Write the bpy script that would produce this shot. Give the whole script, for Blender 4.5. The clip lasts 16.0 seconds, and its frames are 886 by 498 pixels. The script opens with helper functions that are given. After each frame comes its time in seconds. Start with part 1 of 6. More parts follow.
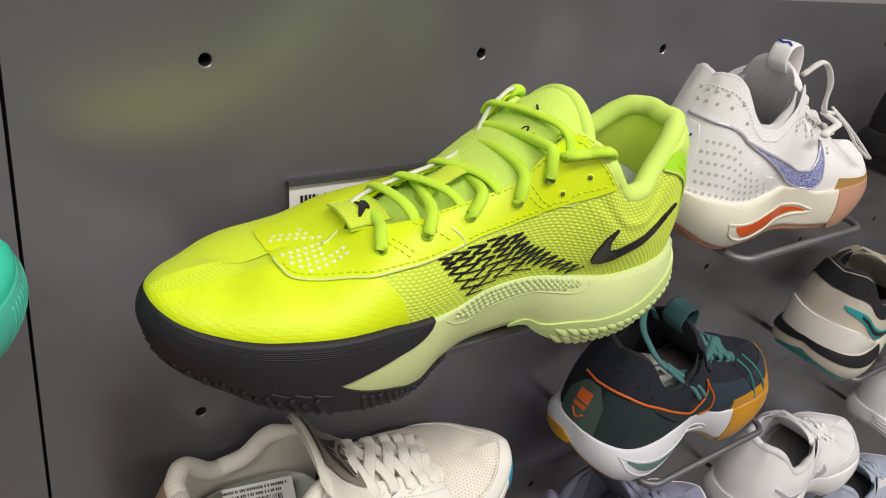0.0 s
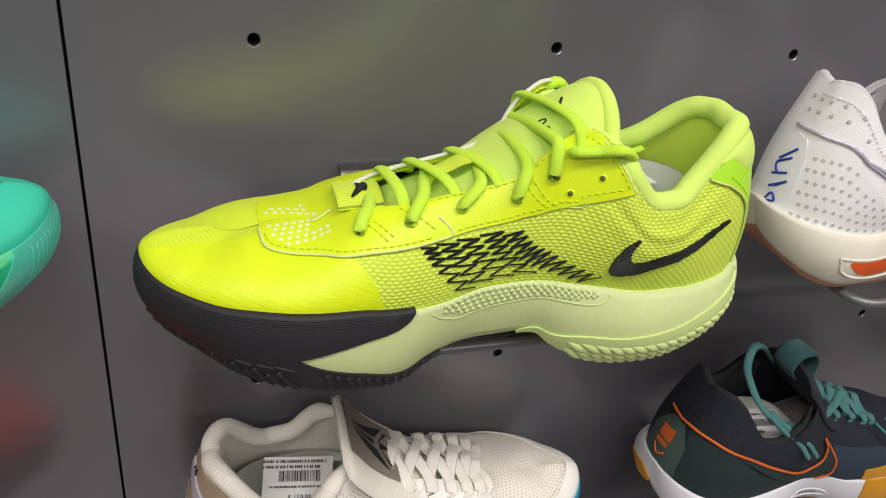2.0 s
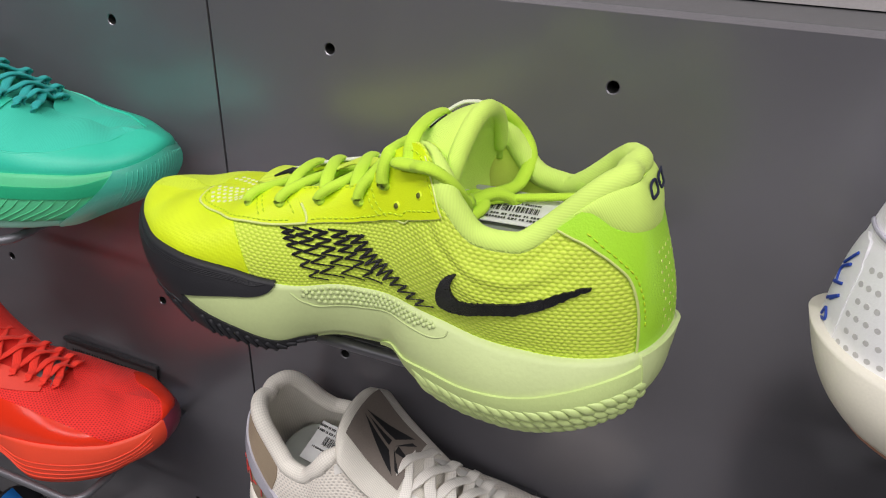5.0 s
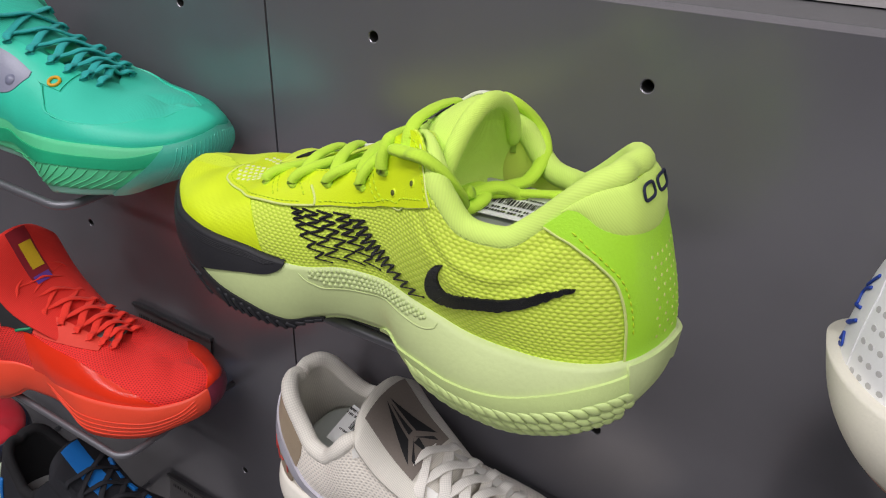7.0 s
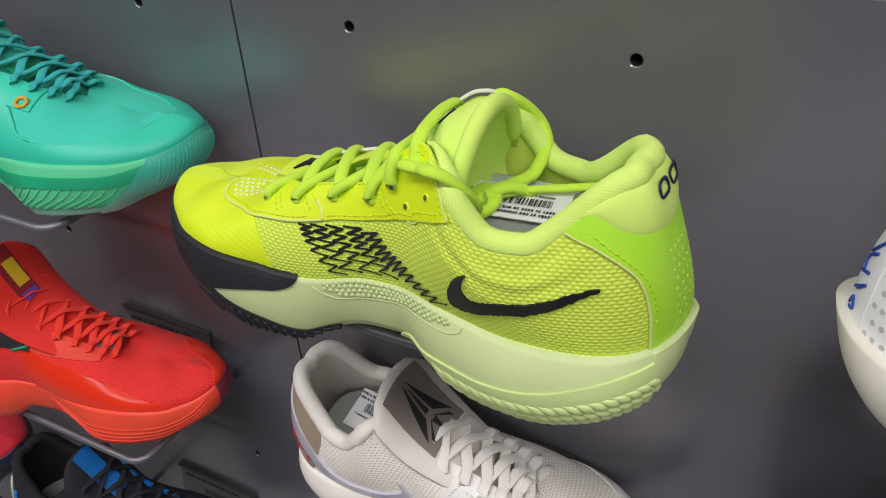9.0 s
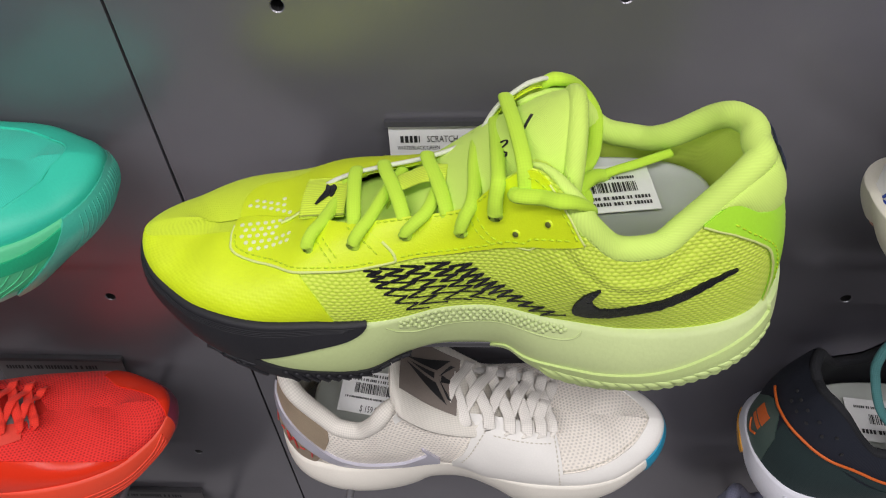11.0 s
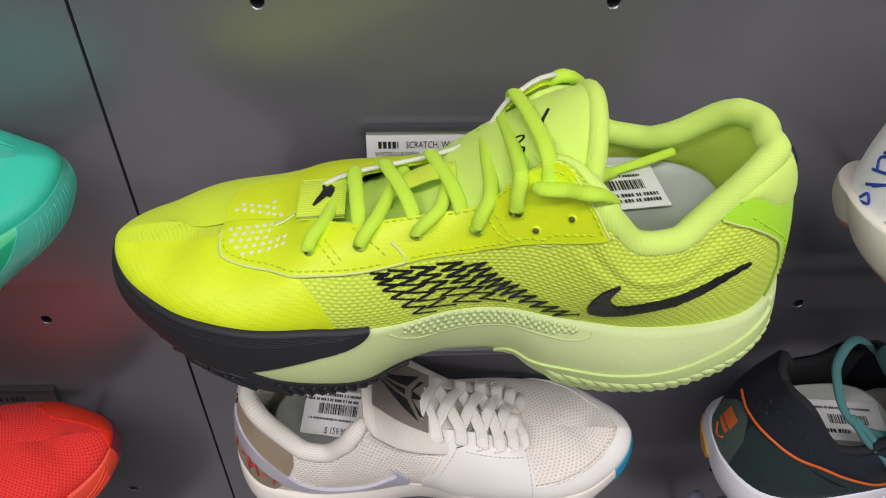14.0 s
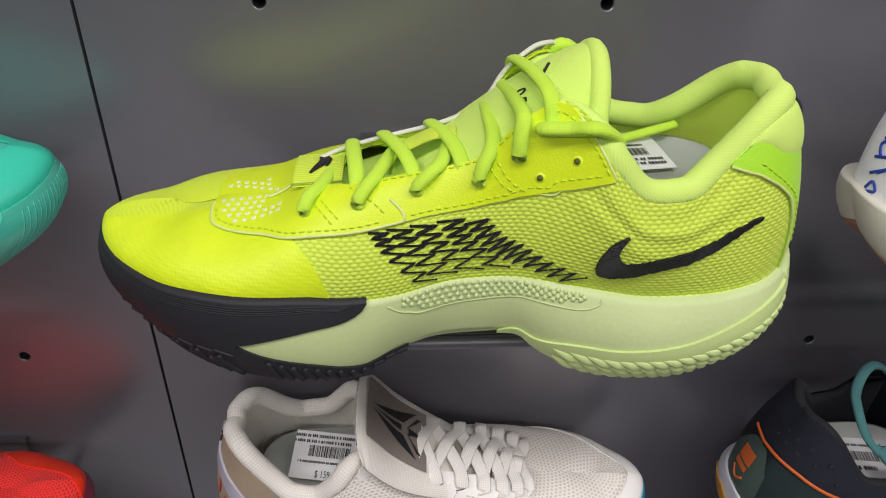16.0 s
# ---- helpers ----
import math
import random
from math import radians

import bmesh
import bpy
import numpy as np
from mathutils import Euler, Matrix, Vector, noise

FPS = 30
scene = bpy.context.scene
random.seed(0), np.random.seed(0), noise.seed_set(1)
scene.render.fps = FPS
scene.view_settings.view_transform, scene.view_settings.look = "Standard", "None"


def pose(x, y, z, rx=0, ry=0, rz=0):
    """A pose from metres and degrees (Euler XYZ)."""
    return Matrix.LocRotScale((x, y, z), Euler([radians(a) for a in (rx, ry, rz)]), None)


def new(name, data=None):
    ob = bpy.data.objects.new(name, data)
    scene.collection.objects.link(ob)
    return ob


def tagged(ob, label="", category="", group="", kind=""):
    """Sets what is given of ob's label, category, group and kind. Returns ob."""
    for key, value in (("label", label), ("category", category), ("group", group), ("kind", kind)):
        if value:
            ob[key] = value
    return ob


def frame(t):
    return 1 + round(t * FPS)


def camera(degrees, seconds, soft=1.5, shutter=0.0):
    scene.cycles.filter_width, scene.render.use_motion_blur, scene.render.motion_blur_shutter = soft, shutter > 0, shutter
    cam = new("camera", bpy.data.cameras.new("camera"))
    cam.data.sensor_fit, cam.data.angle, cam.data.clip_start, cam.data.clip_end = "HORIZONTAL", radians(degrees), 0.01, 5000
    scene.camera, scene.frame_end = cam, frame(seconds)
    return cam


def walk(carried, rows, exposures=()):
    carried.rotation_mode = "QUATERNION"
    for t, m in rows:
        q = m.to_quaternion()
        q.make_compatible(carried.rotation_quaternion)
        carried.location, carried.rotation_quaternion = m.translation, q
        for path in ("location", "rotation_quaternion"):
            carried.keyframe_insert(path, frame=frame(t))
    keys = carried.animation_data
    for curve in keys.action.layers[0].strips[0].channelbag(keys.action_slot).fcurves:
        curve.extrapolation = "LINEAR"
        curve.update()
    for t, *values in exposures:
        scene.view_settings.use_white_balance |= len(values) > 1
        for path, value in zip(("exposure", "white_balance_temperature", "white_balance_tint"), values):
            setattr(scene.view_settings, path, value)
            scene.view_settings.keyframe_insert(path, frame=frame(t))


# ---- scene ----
cam = camera(60.1, 16.0, soft=1.1)
METRES = 0.78
BASE = pose(-0.1314, -0.358, 1.5665, -29.127, -9.285, -34.95)
ROWS = [
    (0.0, 0.0, 0.0, 0.0, 0.0, 0.0, -0.0),
    (0.5, 0.0026, 0.002, -0.0011, 1.24, 0.03, -0.57),
    (1.0, 0.0217, 0.0081, -0.0053, 4.27, 0.01, -1.69),
    (1.5, 0.0629, 0.0161, -0.0073, 9.34, 0.13, -3.6),
    (2.0, 0.1235, 0.0347, -0.0067, 16.14, 0.23, -6.31),
    (2.5, 0.1973, 0.0618, -0.0035, 24.05, 0.29, -9.34),
    (3.0, 0.2652, 0.0911, 0.0026, 32.2, 0.04, -12.42),
    (3.5, 0.3226, 0.1254, 0.0108, 39.72, -0.74, -15.16),
    (4.0, 0.3687, 0.1706, 0.0249, 46.43, -1.99, -17.51),
    (6.5, 0.4379, 0.2936, 0.0697, 64.56, -7.93, -24.13),
    (7.0, 0.4414, 0.2954, 0.0697, 65.41, -8.31, -24.48),
    (7.5, 0.4441, 0.297, 0.0705, 65.77, -8.58, -24.52),
    (8.0, 0.4453, 0.2965, 0.0714, 65.68, -8.89, -24.19),
    (8.5, 0.4452, 0.2909, 0.0726, 64.96, -9.53, -22.86),
    (9.0, 0.4211, 0.2605, 0.0951, 61.43, -11.65, -18.81),
    (9.5, 0.3795, 0.2198, 0.1135, 55.23, -13.79, -14.17),
    (12.0, 0.2135, 0.129, 0.1355, 33.43, -18.0, -8.07),
    (12.5, 0.2092, 0.1309, 0.1318, 32.47, -17.78, -8.55),
    (13.0, 0.2056, 0.1306, 0.128, 31.99, -17.2, -8.93),
    (13.5, 0.2075, 0.1261, 0.1225, 31.88, -16.16, -9.1),
    (14.0, 0.2089, 0.1222, 0.1065, 31.84, -14.46, -9.16),
    (14.5, 0.2086, 0.1217, 0.0836, 31.85, -12.26, -9.11),
    (15.0, 0.2127, 0.1252, 0.0625, 31.77, -9.76, -9.04),
    (15.5, 0.2161, 0.1264, 0.0407, 31.56, -7.02, -9.0),
    (16.0, 0.2166, 0.1282, 0.0207, 31.26, -4.49, -8.93),
]
walk(cam, [(t, BASE @ pose(METRES * x, METRES * y, METRES * z, 90 + pitch, roll, yaw)) for t, x, y, z, yaw, pitch, roll in ROWS],
     exposures=[(0.0, 0.06, 6880, 9), (2.0, 0.05, 6800, 12), (4.0, 0.03, 6550, 13), (6.5, -0.08, 6370, 14), (9.5, -0.12, 6350, 14), (12.0, -0.17, 6380, 14), (16.0, -0.11, 6390, 15)])

# ---- light and room exposure ----
world = bpy.data.worlds.new("world")
world.use_nodes = True
world.node_tree.nodes["Background"].inputs[0].default_value = (0.9, 0.95, 1.0, 1)
world.node_tree.nodes["Background"].inputs[1].default_value = 0.01
scene.world = world


def area_lamp(name, x, y, z, sx, sy, watts, colour=(1.0, 0.975, 0.96)):
    data = bpy.data.lights.new(name, "AREA")
    data.shape, data.size, data.size_y, data.energy, data.color = "RECTANGLE", sx, sy, watts, colour
    ob = new(name, data)
    ob.matrix_world = pose(x, y, z)
    return ob


LAMPS = [(-1.2, -1.0), (0.2, -1.0), (1.6, -1.0), (-1.2, -2.6), (0.2, -2.6), (1.6, -2.6)]
for lx, ly in LAMPS:
    area_lamp("ceiling_lamp_light", lx, ly, 2.93, 1.1, 0.3, 17.5)


# ---- materials ----
class Mat:
    """A node material with short helpers."""

    def __init__(self, name, colour, rough=0.6, metal=0.0, **more):
        self.m = bpy.data.materials.new(name)
        self.m.use_nodes = True
        self.t = self.m.node_tree
        self.b = self.t.nodes["Principled BSDF"]
        self.b.inputs["Base Color"].default_value = (*colour, 1)
        self.b.inputs["Roughness"].default_value = rough
        self.b.inputs["Metallic"].default_value = metal
        for k, v in more.items():
            self.b.inputs[k.replace("_", " ")].default_value = v
        self.colour = colour
        self.height = None

    def node(self, kind, operation=""):
        n = self.t.nodes.new(kind)
        if operation:
            n.operation = operation
        return n

    def link(self, a, b):
        self.t.links.new(a, b)

    def coord(self, uv=True, scale=(1, 1, 1)):
        c = self.node("ShaderNodeTexCoord")
        mp = self.node("ShaderNodeMapping")
        mp.inputs["Scale"].default_value = scale
        self.link(c.outputs["UV" if uv else "Object"], mp.inputs[0])
        return mp.outputs[0]

    def math(self, op, a, b=None):
        n = self.node("ShaderNodeMath", operation=op)
        for i, v in enumerate((a, b)):
            if v is None:
                continue
            if isinstance(v, (int, float)):
                n.inputs[i].default_value = v
            else:
                self.link(v, n.inputs[i])
        return n.outputs[0]

    def noise(self, scale, detail=3, uv=False, vec=None):
        n = self.node("ShaderNodeTexNoise")
        n.inputs["Scale"].default_value, n.inputs["Detail"].default_value = scale, detail
        self.link(vec or self.coord(uv), n.inputs["Vector"])
        return n.outputs["Fac"]

    def vary(self, fac, dark, light, lo=0.35, hi=0.65):
        """Colour from dark to light by fac."""
        r = self.node("ShaderNodeValToRGB")
        r.color_ramp.elements[0].position, r.color_ramp.elements[1].position = lo, hi
        r.color_ramp.elements[0].color, r.color_ramp.elements[1].color = (*dark, 1), (*light, 1)
        self.link(fac, r.inputs[0])
        self.link(r.outputs[0], self.b.inputs["Base Color"])
        return r.outputs[0]

    def bump(self, height, distance, strength=1.0):
        n = self.node("ShaderNodeBump")
        n.inputs["Distance"].default_value, n.inputs["Strength"].default_value = distance, strength
        self.link(height, n.inputs["Height"])
        if self.b.inputs["Normal"].is_linked:
            self.link(self.b.inputs["Normal"].links[0].from_socket, n.inputs["Normal"])
        self.link(n.outputs[0], self.b.inputs["Normal"])
        return self

    def hexes(self, pitch, stretch=1.0, wobble=0.0):
        """A lattice of round cells, one every pitch metres: 0 between cells, 1 in their middles."""
        vec = self.coord(True, (1 / pitch, stretch / pitch, 0))
        if wobble:
            nz = self.node("ShaderNodeTexNoise")
            nz.inputs["Scale"].default_value = 1.3
            self.link(vec, nz.inputs["Vector"])
            add = self.node("ShaderNodeVectorMath", operation="MULTIPLY_ADD")
            self.link(nz.outputs["Color"], add.inputs[0])
            add.inputs[1].default_value = (wobble,) * 3
            self.link(vec, add.inputs[2])
            vec = add.outputs[0]
        total = None
        for k in range(3):
            a = math.pi * k / 3
            d = self.node("ShaderNodeVectorMath", operation="DOT_PRODUCT")
            self.link(vec, d.inputs[0])
            d.inputs[1].default_value = (math.sin(a) * 2 * math.pi * 1.1547, math.cos(a) * 2 * math.pi * 1.1547, 0)
            c = self.math("COSINE", d.outputs["Value"])
            total = c if total is None else self.math("ADD", total, c)
        return self.math("DIVIDE", self.math("ADD", total, 1.5), 4.5)

    def lines(self, pitch, angle=0.0):
        vec = self.coord(True, (1 / pitch, 1 / pitch, 0))
        d = self.node("ShaderNodeVectorMath", operation="DOT_PRODUCT")
        self.link(vec, d.inputs[0])
        d.inputs[1].default_value = (math.cos(angle) * 2 * math.pi, math.sin(angle) * 2 * math.pi, 0)
        return self.math("ADD", self.math("MULTIPLY", self.math("SINE", d.outputs["Value"]), 0.5), 0.5)

    def weave(self, pitch):
        return self.math("ADD", self.math("MULTIPLY", self.lines(pitch, 0), 0.5), self.math("MULTIPLY", self.lines(pitch, math.pi / 2), 0.5))


def shade(c, k):
    return tuple(min(1, max(0, v * k)) for v in c)


def plain(name, colour, rough=0.55, grain=900, bump=0.00015, spread=0.12, sheen=0.0, **more):
    """Foam, rubber, leather or film: soft colour change at two scales and a fine grain."""
    m = Mat(name, colour, rough, **more)
    f = m.math("ADD", m.math("MULTIPLY", m.noise(35, 4), 0.6), m.math("MULTIPLY", m.noise(grain, 2), 0.4))
    m.vary(f, shade(colour, 1 - spread), shade(colour, 1 + spread * 0.6), 0.3, 0.7)
    m.bump(m.noise(grain, 2), bump, 0.7)
    if sheen:
        m.b.inputs["Sheen Weight"].default_value = sheen
    return m.m


def fabric(name, colour, pitch=0.0012, rough=0.85, bump=0.0003, spread=0.15, angle=None):
    m = Mat(name, colour, rough)
    h = m.weave(pitch) if angle is None else m.lines(pitch, angle)
    f = m.math("ADD", m.math("MULTIPLY", m.noise(40, 4), 0.5), m.math("MULTIPLY", h, 0.5))
    m.vary(f, shade(colour, 1 - spread), shade(colour, 1 + spread * 0.5), 0.25, 0.75)
    m.bump(h, bump, 0.8)
    m.b.inputs["Sheen Weight"].default_value = 0.0 if max(colour) < 0.1 else 0.06
    return m.m


def mesh_cloth(name, colour, hole, pitch=0.004, stretch=1.25, rough=0.8, bump=0.0006, lo=0.25, hi=0.62, wobble=0.25):
    """Knitted mesh with a lattice of open cells."""
    m = Mat(name, colour, rough)
    h = m.hexes(pitch, stretch, wobble)
    f = m.math("ADD", h, m.math("MULTIPLY", m.math("SUBTRACT", m.noise(700, 2), 0.5), 0.5))
    m.vary(m.math("SUBTRACT", 1.0, f), hole, colour, lo, hi)
    m.bump(m.noise(900, 2), 0.0002, 0.6)
    m.bump(m.math("MULTIPLY", h, -1.0), bump, 0.9)
    m.b.inputs["Sheen Weight"].default_value = 0.05
    return m.m


def scale_cloth(name, colour, dark, pitch=0.0036, stretch=1.75, rough=0.75, bump=0.0005):
    """Knitted mesh of flat raised scales with thin sunk lines between them."""
    m = Mat(name, colour, rough)
    h = m.hexes(pitch, stretch, 0.10)
    fine = m.math("MULTIPLY", m.math("SUBTRACT", m.noise(1100, 2), 0.5), 0.35)
    wide = m.math("MULTIPLY", m.math("SUBTRACT", m.noise(45, 3), 0.5), 0.3)
    m.vary(m.math("ADD", m.math("ADD", h, fine), wide), dark, colour, 0.05, 0.42)
    m.bump(m.noise(1400, 2), 0.0002, 0.6)
    m.bump(m.math("POWER", m.math("MAXIMUM", h, 0.001), 0.6), bump, 0.9)
    m.b.inputs["Sheen Weight"].default_value = 0.05
    return m.m


def flecked(name, colour, fleck, density=0.5, scale=1500):
    m = Mat(name, colour, 0.7)
    m.vary(m.noise(scale, 2), fleck, colour, density - 0.03, density + 0.03)
    m.bump(m.noise(scale, 2), 0.0002)
    return m.m


# ---- mesh helpers ----
def mesh_object(name, verts, faces, material, parent=None, label="", uvs=None, smooth=True):
    me = bpy.data.meshes.new(name)
    me.from_pydata([tuple(map(float, v)) for v in verts], [], faces)
    me.materials.append(material)
    if smooth:
        me.polygons.foreach_set("use_smooth", [True] * len(me.polygons))
    if uvs is not None:
        layer = me.uv_layers.new(name="UVMap")
        idx = np.empty(len(me.loops), dtype=np.int32)
        me.loops.foreach_get("vertex_index", idx)
        layer.data.foreach_set("uv", np.asarray(uvs, dtype=np.float32)[idx].ravel())
    me.update()
    ob = new(name, me)
    if parent:
        ob.parent = parent
    if label:
        tagged(ob, label)
    return ob


def part(name, bm, material, parent, label="", smooth=True):
    me = bpy.data.meshes.new(name)
    bm.normal_update()
    bm.to_mesh(me)
    bm.free()
    me.materials.append(material)
    if smooth:
        me.polygons.foreach_set("use_smooth", [True] * len(me.polygons))
    ob = new(name, me)
    ob.parent = parent
    if label:
        tagged(ob, label)
    return ob


def grid_faces(n, m, wrap=False):
    """Quads of an n by m grid of vertices, rows of m."""
    out = []
    for i in range(n if wrap else n - 1):
        a, b = i * m, ((i + 1) % n) * m
        for j in range(m - 1):
            out.append((a + j, b + j, b + j + 1, a + j + 1))
    return out


def hermite(knots):
    """A smooth function through (place, value) knots."""
    kx, ky = np.array([k[0] for k in knots], float), np.array([k[1] for k in knots], float)
    d = np.diff(ky) / np.diff(kx)
    m = np.concatenate([[d[0]], (d[:-1] + d[1:]) / 2, [d[-1]]])
    for i in range(1, len(kx) - 1):
        if d[i - 1] * d[i] <= 0:
            m[i] = 0

    def f(x):
        x = np.clip(np.asarray(x, float), kx[0], kx[-1])
        i = np.clip(np.searchsorted(kx, x, side="right") - 1, 0, len(kx) - 2)
        h = kx[i + 1] - kx[i]
        u = (x - kx[i]) / h
        return ky[i] * (1 + 2 * u) * (1 - u) ** 2 + ky[i + 1] * u * u * (3 - 2 * u) + h * m[i] * u * (1 - u) ** 2 + h * m[i + 1] * u * u * (u - 1)
    return f


def polyline(points, n):
    """n smooth places along control points, by length."""
    p = np.array(points, float)
    s = np.concatenate([[0], np.cumsum(np.linalg.norm(np.diff(p, axis=0), axis=1))])
    u = np.linspace(0, s[-1], n)
    return np.stack([hermite(list(zip(s, p[:, k])))(u) for k in range(p.shape[1])], axis=1)


def tube_mesh(path, radius, sides=10, flat=1.0, normal=(0, 0, 1), taper=None, caps=True):
    """Vertices, faces and uvs of an oval tube along a path."""
    p = np.asarray(path, float)
    n = len(p)
    t = np.gradient(p, axis=0)
    t /= np.linalg.norm(t, axis=1)[:, None] + 1e-12
    nv = np.broadcast_to(np.asarray(normal, float), p.shape)
    side = np.cross(t, nv)
    side /= np.linalg.norm(side, axis=1)[:, None] + 1e-9
    up = np.cross(side, t)
    r = np.full(n, radius) if taper is None else radius * np.asarray(taper)
    a = np.linspace(0, 2 * np.pi, sides, endpoint=False)
    v = p[:, None] + r[:, None, None] * (np.cos(a)[None, :, None] * side[:, None] + flat * np.sin(a)[None, :, None] * up[:, None])
    faces = []
    for i in range(n - 1):
        for j in range(sides):
            k = (j + 1) % sides
            faces.append((i * sides + j, i * sides + k, (i + 1) * sides + k, (i + 1) * sides + j))
    if caps:
        faces.append(tuple(range(sides))[::-1])
        faces.append(tuple((n - 1) * sides + j for j in range(sides)))
    ln = np.concatenate([[0], np.cumsum(np.linalg.norm(np.diff(p, axis=0), axis=1))])
    uv = np.stack(np.broadcast_arrays(ln[:, None], (a * radius)[None]), axis=-1).reshape(-1, 2)
    return v.reshape(-1, 3), faces, uv


def joined(pieces):
    verts, faces, uvs, at = [], [], [], 0
    for v, f, *u in pieces:
        verts.append(np.asarray(v, float))
        faces += [tuple(i + at for i in face) for face in f]
        uvs.append(np.asarray(u[0]) if u else np.zeros((len(v), 2)))
        at += len(v)
    return np.concatenate(verts), faces, np.concatenate(uvs)


# ---- a shoe as two skins: an upper of ribs from sole to top line, and a sole round it ----
class Form:
    """q runs 0 at the toe along the +y side to 1 at the heel and back along the other side to 2; v runs 0 at the sole to 1 at the top line."""

    def __init__(self, length, **t):
        self.L = length
        self.t = {k: hermite(sorted((math.acos(min(1, max(-1, 2 * x - 1))) / math.pi, val) for x, val in v)) for k, v in t.items()}

    @staticmethod
    def fold(q):
        q = np.mod(np.asarray(q, float), 2)
        return np.where(q <= 1, q, 2 - q), np.where(q <= 1, 1.0, -1.0)

    @staticmethod
    def at(x, side=1):
        """The q of a place x (0 heel, 1 toe) of the length."""
        s = math.acos(2 * x - 1) / math.pi
        return s if side > 0 else 2 - s

    def base(self, q):
        s, side = self.fold(q)
        w = np.where(side > 0, self.t["near"](s), self.t["far"](s))
        return np.stack([self.L * (1 + np.cos(np.pi * s)) / 2, side * w, self.t["bite"](s)], -1)

    def out(self, q):
        d = self.base(np.asarray(q) + 1e-3) - self.base(np.asarray(q) - 1e-3)
        n = np.stack([-d[..., 1], d[..., 0], 0 * d[..., 0]], -1) * -1.0
        n = n / (np.linalg.norm(n, axis=-1, keepdims=True) + 1e-12)
        c = np.stack([self.base(q)[..., 0] - self.L * 0.5, self.base(q)[..., 1] * 3, 0 * n[..., 0]], -1)
        return np.where((n * c).sum(-1, keepdims=True) < 0, -n, n)

    def edge(self, q):
        s, side = self.fold(q)
        return np.stack([self.t["ex"](s) * self.L, side * self.t["ey"](s) + self.t["ec"](s), self.t["ez"](s)], -1)

    def upper(self, q, v, lift=0.0):
        q, v = np.broadcast_arrays(np.asarray(q, float), np.asarray(v, float))
        if np.any(lift):
            return self.upper(q, v) + self.normal(q, v) * np.asarray(lift)[..., None]
        s, _ = self.fold(q)
        b, e, n = self.base(q), self.edge(q), self.out(q)
        dz = (e - b)[..., 2:3]
        hor = (b - e) * (1, 1, 0)
        up = np.array([0, 0, 1.0])
        k = self.t["steep"](s)[..., None]
        p1 = b + n * self.t["bulge"](s)[..., None] + up * dz * self.t["rise"](s)[..., None]
        p2 = e + (1 - k) * hor * 0.55 + k * (n * self.t["top_bulge"](s)[..., None] - up * dz * 0.35)
        w = v[..., None]
        return b * (1 - w) ** 3 + 3 * p1 * w * (1 - w) ** 2 + 3 * p2 * w * w * (1 - w) + e * w ** 3

    def normal(self, q, v):
        h = 2e-3
        a = self.upper(q + h, v) - self.upper(q - h, v)
        c = self.upper(q, np.minimum(v + h, 1.0)) - self.upper(q, np.maximum(v - h, 0.0))
        n = np.cross(a, c)
        n /= np.linalg.norm(n, axis=-1, keepdims=True) + 1e-12
        ref = self.out(q) + np.array([0, 0, 0.8])
        return np.where((n * ref).sum(-1, keepdims=True) < 0, -n, n)

    def sole(self, q, w, lift=0.0):
        """The side of the sole: w 0 at its upper lip, 1 at its lower edge."""
        q, w = np.broadcast_arrays(np.asarray(q, float), np.asarray(w, float))
        s, _ = self.fold(q)
        b, n = self.base(q), self.out(q)
        z1 = self.t["bite"](s) + self.t["lip"](s)
        z0 = self.t["ground"](s)
        off = self.t["flare"](s) * (1 - w) + self.t["belly"](s) * 4 * w * (1 - w) + self.t["tuck"](s) * w * w + lift
        z = z1 + (z0 - z1) * w
        return np.stack([b[..., 0] + n[..., 0] * off, b[..., 1] + n[..., 1] * off, z], -1)


def wall_uv(p):
    """Metric uv of a grid of places."""
    du = np.linalg.norm(np.diff(p, axis=0), axis=-1).mean(1)
    dv = np.linalg.norm(np.diff(p, axis=1), axis=-1)
    u = np.concatenate([[0], np.cumsum(du)])
    v = np.concatenate([np.zeros((len(p), 1)), np.cumsum(dv, axis=1)], axis=1)
    return np.stack([np.broadcast_to(u[:, None], v.shape), v], -1).reshape(-1, 2)


def band(skin, low, high, n=40, m=6, lift=0.0008, edge=0.9):
    """A raised panel on a skin between two lines of (q, v); its rims fold down to the skin."""
    a, b = polyline(low, n), polyline(high, n)
    k = np.linspace(0, 1, m)
    qv = a[:, None] * (1 - k[None, :, None]) + b[:, None] * k[None, :, None]
    lifts = np.full(qv.shape[:2], lift)
    p = skin(qv[..., 0], qv[..., 1], lifts)
    under = skin(qv[..., 0], qv[..., 1], np.full(qv.shape[:2], -0.0006))
    verts, faces, uv = p.reshape(-1, 3), grid_faces(n, m), wall_uv(p)
    rim = [i * m for i in range(n)] + [(n - 1) * m + j for j in range(1, m)] + [i * m + m - 1 for i in range(n - 2, -1, -1)] + [j for j in range(m - 2, 0, -1)]
    low_v = under.reshape(-1, 3)[rim]
    c = len(verts)
    verts = np.concatenate([verts, p.reshape(-1, 3)[rim], low_v])
    r = len(rim)
    faces += [(c + i, c + (i + 1) % r, c + r + (i + 1) % r, c + r + i) for i in range(r)]
    return verts, faces, np.concatenate([uv, uv[rim], uv[rim]])


